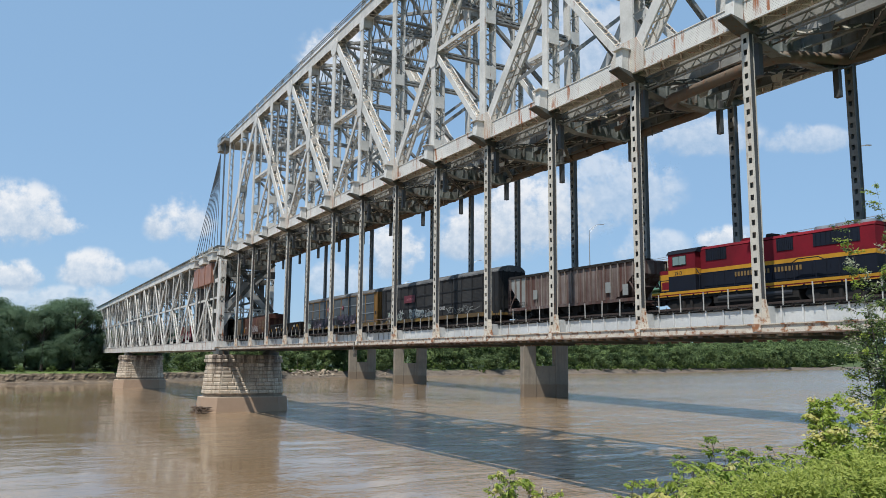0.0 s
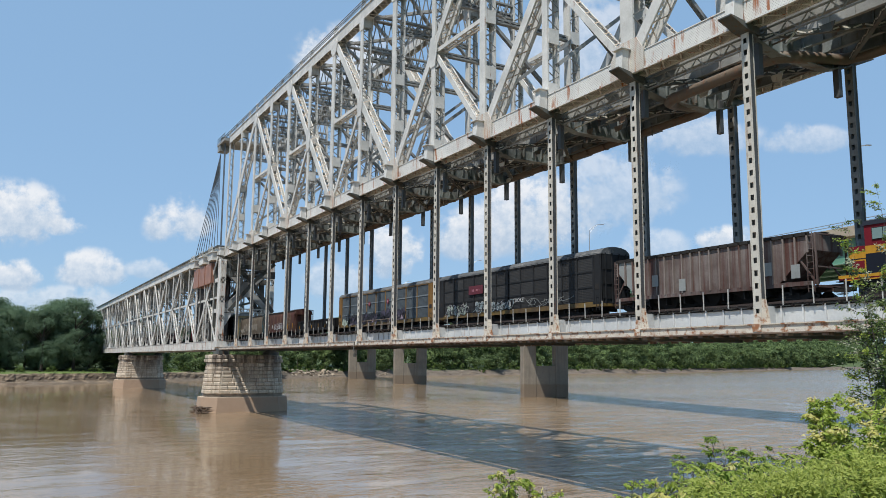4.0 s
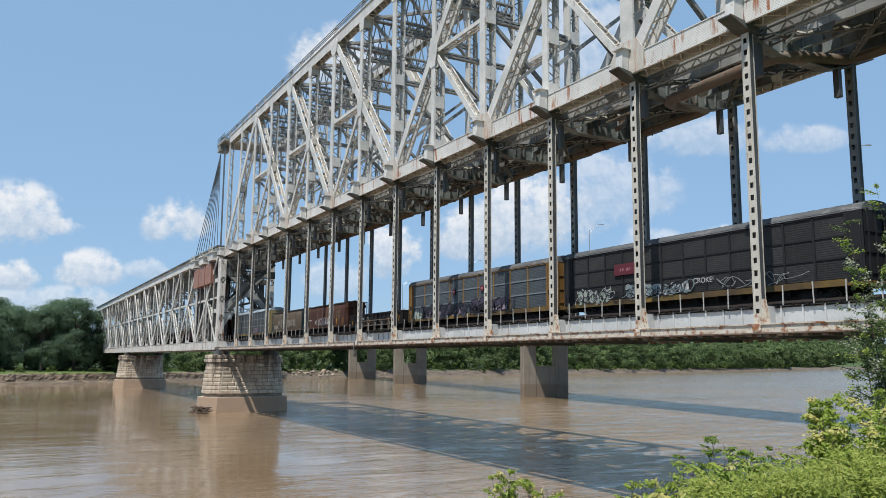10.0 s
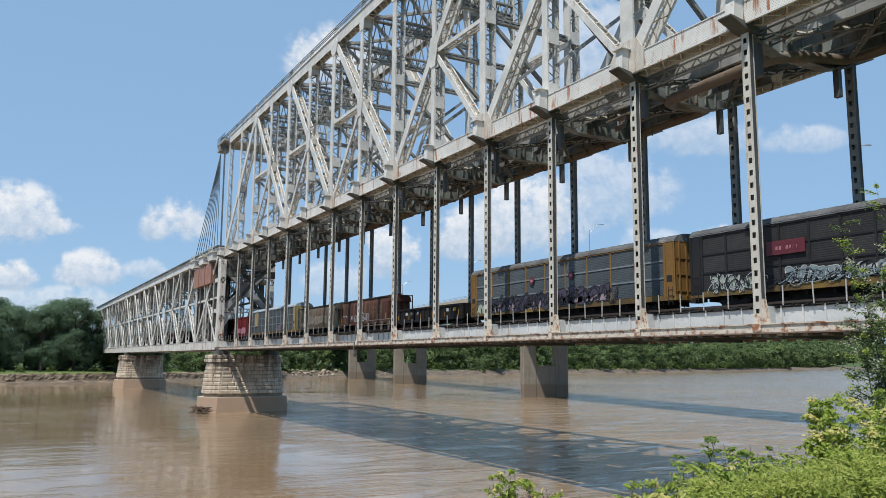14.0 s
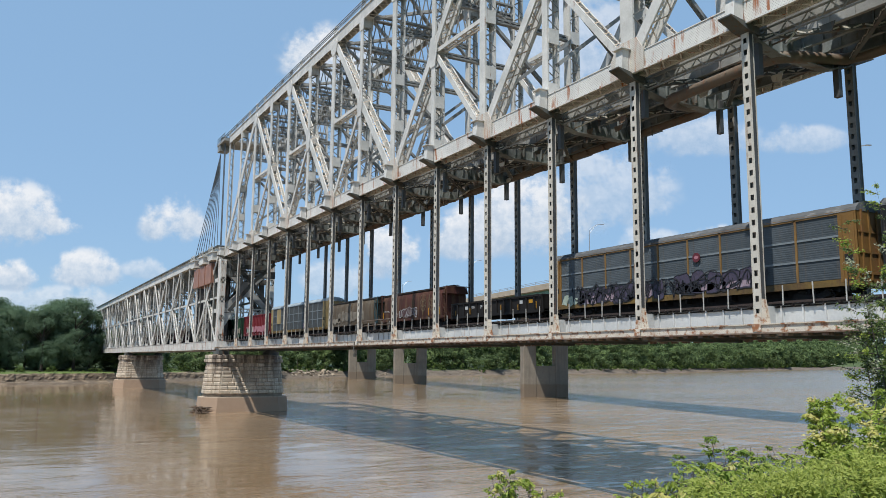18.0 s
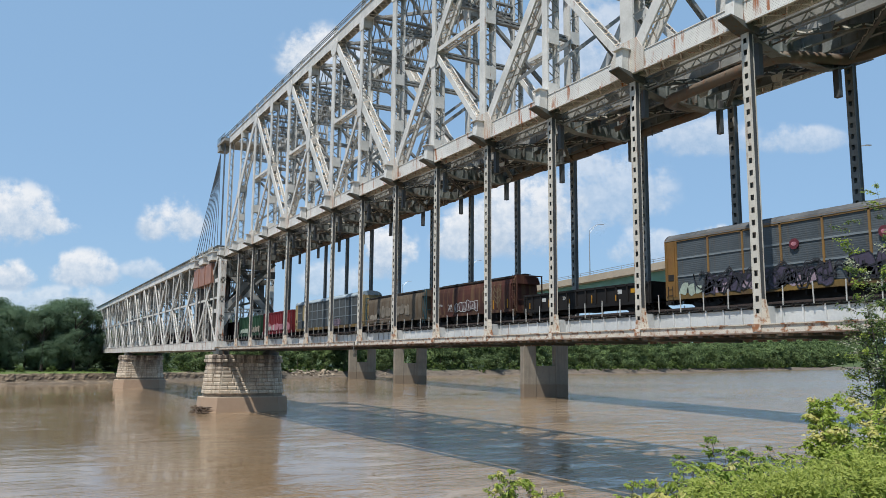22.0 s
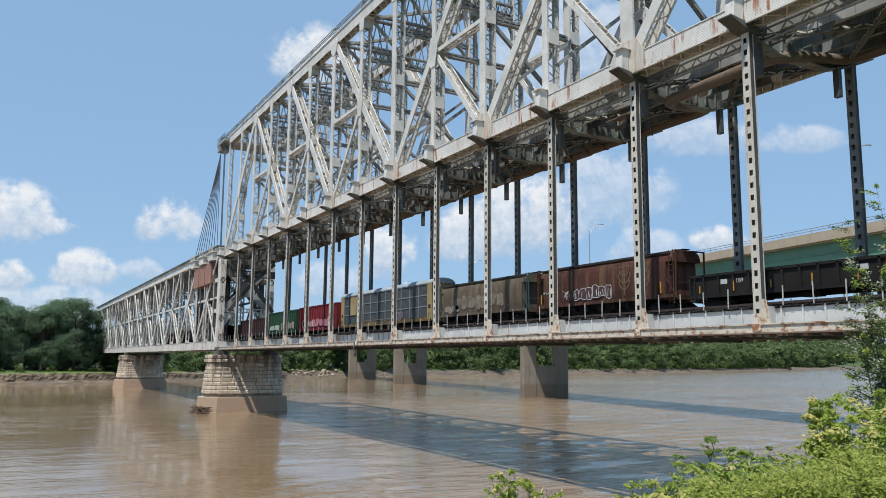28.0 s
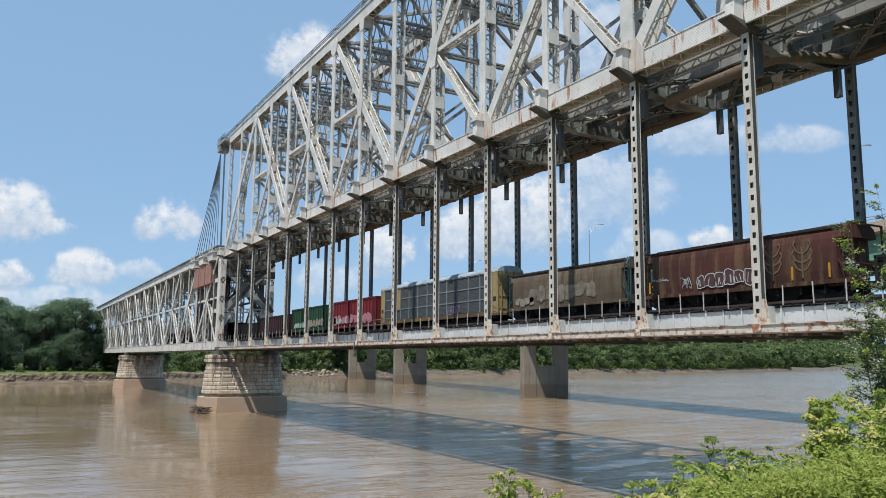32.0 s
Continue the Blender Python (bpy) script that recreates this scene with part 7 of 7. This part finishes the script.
for k, (px, py, dist, spr, stems, tw) in enumerate(SHRUBS):
    tip = seen(px, py, dist)
    foot = Vector((tip.x + 0.2, tip.y - 0.1, ground_z(tip.x + 0.2, tip.y - 0.1)))
    tops = [tip + Vector((rng.uniform(-spr, spr) * 0.6, rng.uniform(-spr, spr) * 0.6, -abs(rng.gauss(0, 0.12)) * (j > 0))) for j in range(stems)]
    tips = (LEAF_NEAR, LEAF_TIP, LEAF_NEAR) if k < 13 or k % 4 == 1 else (LEAF_DEEP, LEAF_NEAR) if k % 4 == 0 else (LEAF_NEAR, LEAF_NEAR, LEAF_DEEP)
    if 12 <= k < 16:
        tips = (LEAF_DEEP, LEAF_DEEP, LEAF_NEAR)
    if k >= 16 and px < 1350 and k % 3:
        shrub("shrub", foot, tops, "yellow-green shrub with long drooping leaves", "shrub", 0.092, 0.0175, 15, (LEAF_NEAR, LEAF_TIP, LEAF_DEEP), 300 + k, tw, 0.55, spr, 0.05)
    else:
        shrub("shrub", foot, tops, "light green leafy shrub on the near bank", "shrub", 0.052 if k % 2 else 0.036, 0.0095, 36, tips, 300 + k, tw, 0.3, spr, 0.05)
# thick low growth between the shrubs
vf = ([], [])
rng = random.Random(78)
for k in range(44):
    px = 1235 + 350 * rng.random()
    py = 872 - 62 * max(0.0, (px - 1235) / 330) + rng.uniform(-10, 55)
    c = seen(px, py, 6.6 - (py - 790) / 130 * 1.4 + rng.uniform(-.3, .5))
    for j in range(230):
        d = Vector((rng.gauss(0, 1), rng.gauss(0, 1), rng.gauss(0, 0.7))) * rng.uniform(0.06, 0.14)
        dd = Vector((rng.uniform(-1, 1), rng.uniform(-1, 1), rng.uniform(-0.7, 0.5))).normalized()
        leaf(vf[0], vf[1], c + d, dd, Vector((0.3 + rng.uniform(-.8, .8), -0.4 + rng.uniform(-.8, .8), 0.8)).normalized(), 0.05 * rng.uniform(0.6, 1.3), 0.008)
me = bpy.data.meshes.new("undergrowth")
me.from_pydata(vf[0], [], vf[1])
me.materials.append(leaf_material("weed_leaves", (0.24, 0.30, 0.045), (0.46, 0.51, 0.13), 0.5, 0.3, 0.0, 0.4))
tagged(put("undergrowth", me), "thick bright green weeds on the near bank", "undergrowth", kind="stuff")
# taller bush with broad leaves
tops = [seen(a, b, d) for a, b, d in ((1432, 712, 7.5), (1440, 735, 7.5), (1450, 705, 7.5), (1465, 725, 7.4), (1480, 700, 7.4), (1440, 790, 7.3), (1465, 775, 7.3), (1520, 705, 7.0), (1555, 690, 7.2), (1560, 730, 6.6), (1500, 760, 6.9), (1455, 740, 7.2), (1540, 770, 6.5), (1580, 700, 6.8), (1575, 760, 6.4), (1490, 800, 6.3))]
p = seen(1530, 800, 6.9)
shrub("bush", Vector((p.x, p.y, ground_z(p.x, p.y))), tops, "bushy green shrub with broad bright leaves", "shrub", 0.045, 0.013, 56, (LEAF_NEAR, LEAF_NEAR, LEAF_TIP), 501, 24, 0.2, 0.34)
# slender sapling at the edge of the view
tops = [seen(a, b, d) for a, b, d in ((1495, 385, 9.6), (1500, 430, 9.6), (1548, 320, 9.8), (1530, 470, 9.4), (1510, 560, 9.5), (1500, 600, 9.4), (1550, 560, 9.2), (1555, 480, 9.3), (1545, 640, 9.2), (1530, 540, 9.3), (1560, 600, 9.2), (1565, 400, 9.4), (1540, 590, 9.3), (1520, 620, 9.4), (1550, 660, 9.2), (1560, 535, 9.2), (1535, 575, 9.3))]
p = seen(1650, 640, 9.4)
shrub("sapling", Vector((p.x, p.y, ground_z(p.x, p.y))), tops, "slender sapling with sparse small leaves", "tree", 0.034, 0.0115, 40, (leaf_material("sapling_leaves", (0.10, 0.15, 0.045), (0.21, 0.28, 0.10), 0.35), LEAF_NEAR, leaf_material("pale_sapling_leaves", (0.30, 0.33, 0.22), (0.42, 0.44, 0.32), 0.3)), 601, 26, 0.2, 0.40, 0.10, 0.55)

# ---------------------------------------------------------------- clouds, far off
def cloud_material(name, cover):
    m, t, b = nodes_of(name)
    gen = coords(t, "Generated")
    obj = coords(t)
    sep = t.nodes.new("ShaderNodeSeparateXYZ")
    link(t, gen, sep.inputs[0])

    def mth(op, a, b_=0.0, c=None):
        n = t.nodes.new("ShaderNodeMath")
        n.operation = op
        for sock, val in zip(n.inputs, (a, b_, c)):
            if val is None:
                continue
            if isinstance(val, (int, float)):
                sock.default_value = val
            else:
                link(t, val, sock)
        return n.outputs[0]
    rnd = t.nodes.new("ShaderNodeObjectInfo").outputs["Random"]
    shift = t.nodes.new("ShaderNodeVectorMath")
    shift.operation = "ADD"
    cmb = t.nodes.new("ShaderNodeCombineXYZ")
    link(t, mth("MULTIPLY", rnd, 1400.0), cmb.inputs[2])
    link(t, obj, shift.inputs[0])
    link(t, cmb.outputs[0], shift.inputs[1])
    n1 = noise_node(t, shift.outputs[0], 0.0065, 6, 0.55)
    n2 = noise_node(t, shift.outputs[0], 0.02, 5, 0.6)
    dx = mth("MULTIPLY", mth("SUBTRACT", sep.outputs[0], 0.5), 2.0)
    dz = mth("SUBTRACT", sep.outputs[1], 0.5)
    dz = mth("MAXIMUM", mth("MULTIPLY", dz, 2.0), mth("MULTIPLY", dz, -2.7))
    r2 = mth("ADD", mth("MULTIPLY", dx, dx), mth("MULTIPLY", dz, dz))
    d = mth("SUBTRACT", 1.0, r2)
    d = mth("ADD", mth("MULTIPLY", d, 0.75), mth("ADD", mth("MULTIPLY", mth("SUBTRACT", n1, 0.5), 2.1), mth("MULTIPLY", mth("SUBTRACT", n2, 0.5), 0.5)))
    mr = t.nodes.new("ShaderNodeMapRange")
    mr.interpolation_type = "SMOOTHSTEP"
    mr.inputs[1].default_value, mr.inputs[2].default_value = 0.10, 0.62
    link(t, d, mr.inputs[0])
    inner = t.nodes.new("ShaderNodeMapRange")
    inner.interpolation_type = "SMOOTHSTEP"
    inner.inputs[1].default_value, inner.inputs[2].default_value = 0.4, 0.95
    link(t, r2, inner.inputs[0])
    lift_ = mth("ADD", mth("MULTIPLY", sep.outputs[1], 0.9), mth("MULTIPLY", mth("SUBTRACT", n2, 0.5), 0.9))
    # bright tops and grey bases: the clouds' light and shade, painted as glow
    col = ramp(t, lift_, [(0.2, (0.46, 0.57, 0.71)), (0.45, (0.64, 0.71, 0.80)), (0.72, (0.88, 0.89, 0.91))])
    em = t.nodes.new("ShaderNodeEmission")
    link(t, col, em.inputs[0])
    tp = t.nodes.new("ShaderNodeBsdfTransparent")
    mx = t.nodes.new("ShaderNodeMixShader")
    link(t, mth("MULTIPLY", mth("MULTIPLY", mr.outputs[0], mth("SUBTRACT", 1.0, inner.outputs[0])), cover), mx.inputs[0])
    link(t, tp.outputs[0], mx.inputs[1])
    link(t, em.outputs[0], mx.inputs[2])
    link(t, mx.outputs[0], t.nodes["Material Output"].inputs["Surface"])
    t.nodes.remove(b)
    return m


CUMULUS, VEIL = cloud_material("cumulus", 0.88), cloud_material("thin_cloud", 0.5)
CLOUDS = []
CLOUD_AT = [(20, 385, 230, 150), (118, 405, 80, 45), (320, 398, 145, 118), (35, 490, 120, 75), (162, 480, 145, 88), (612, 108, 190, 150), (1030, 130, 330, 330), (1090, 345, 260, 200),
            (940, 390, 260, 190), (840, 420, 160, 130), (700, 450, 120, 130), (1290, 425, 130, 60), (1240, 245, 250, 100), (1420, 250, 200, 70), (600, 500, 150, 90), (270, 478, 100, 50), (1150, 440, 160, 90), (110, 540, 420, 80)]
for k, (px, py, wpx, hpx) in enumerate(CLOUD_AT):
    DIST = 3400.0 + 35.0 * k
    c = seen(px, py, DIST)
    ww, hh = wpx * DIST / 1386.2 * 1.12, hpx * DIST / 1386.2 * 1.12
    s = Shape()
    s.v = [(-ww / 2, -hh / 2, 0), (ww / 2, -hh / 2, 0), (ww / 2, hh / 2, 0), (-ww / 2, hh / 2, 0)]
    s.f, s.mi = [(0, 1, 2, 3)], [0]
    ob = put("cloud", s.mesh("cloud", VEIL if k in (6, 7, 12, 13, 14, 15, 16, 17) else CUMULUS))
    tagged(ob, "white fair-weather cumulus cloud in a blue sky", "cloud", "clouds", "structure")
    CLOUDS.append((ob, Matrix.Translation(c) @ VIEW.to_3x3().to_4x4()))

# stones of the piers last
for pier, shp in STONES:
    part("stone", shp, STONE, pier)


# ---------------------------------------------------------------- what moves
ROLL = [(0.0, 0.0), (3.0, 11.3), (6.0, 22.6), (11.5, 42.9), (13.0, 48.25), (19.0, 69.2), (21.0, 75.95), (23.0, 82.66), (28.0, 99.5), (32.0, 113.1)]


def motions():
    for ob, x in CARS:
        walk(ob, [(t, pose(x + d, MIDY, RAIL)) for t, d in ROLL])
    r_wheel = 0.45
    turn_rows = []
    t = 0.0
    while t <= 32.001:
        for (a, da), (b, db) in zip(ROLL, ROLL[1:]):
            if a <= t <= b:
                d = da + (db - da) * (t - a) / (b - a)
        turn_rows.append((t, d))
        t += 0.16
    for wheel in WHEELS:
        at = wheel.matrix_basis.translation.copy()
        walk(wheel, [(t, pose(*at, 0, math.degrees(d / r_wheel), 0)) for t, d in turn_rows])
    walk(water, [(0.0, pose(0, 0, 0)), (32.0, pose(0, 26.0, 0))])
    for k, (ob, m) in enumerate(CLOUDS):
        drift_by = VIEW.to_3x3() @ Vector((-140.0 if k == 5 else -45.0, 0, 0))
        walk(ob, [(0.0, m), (32.0, Matrix.Translation(drift_by) @ m)])


motions()
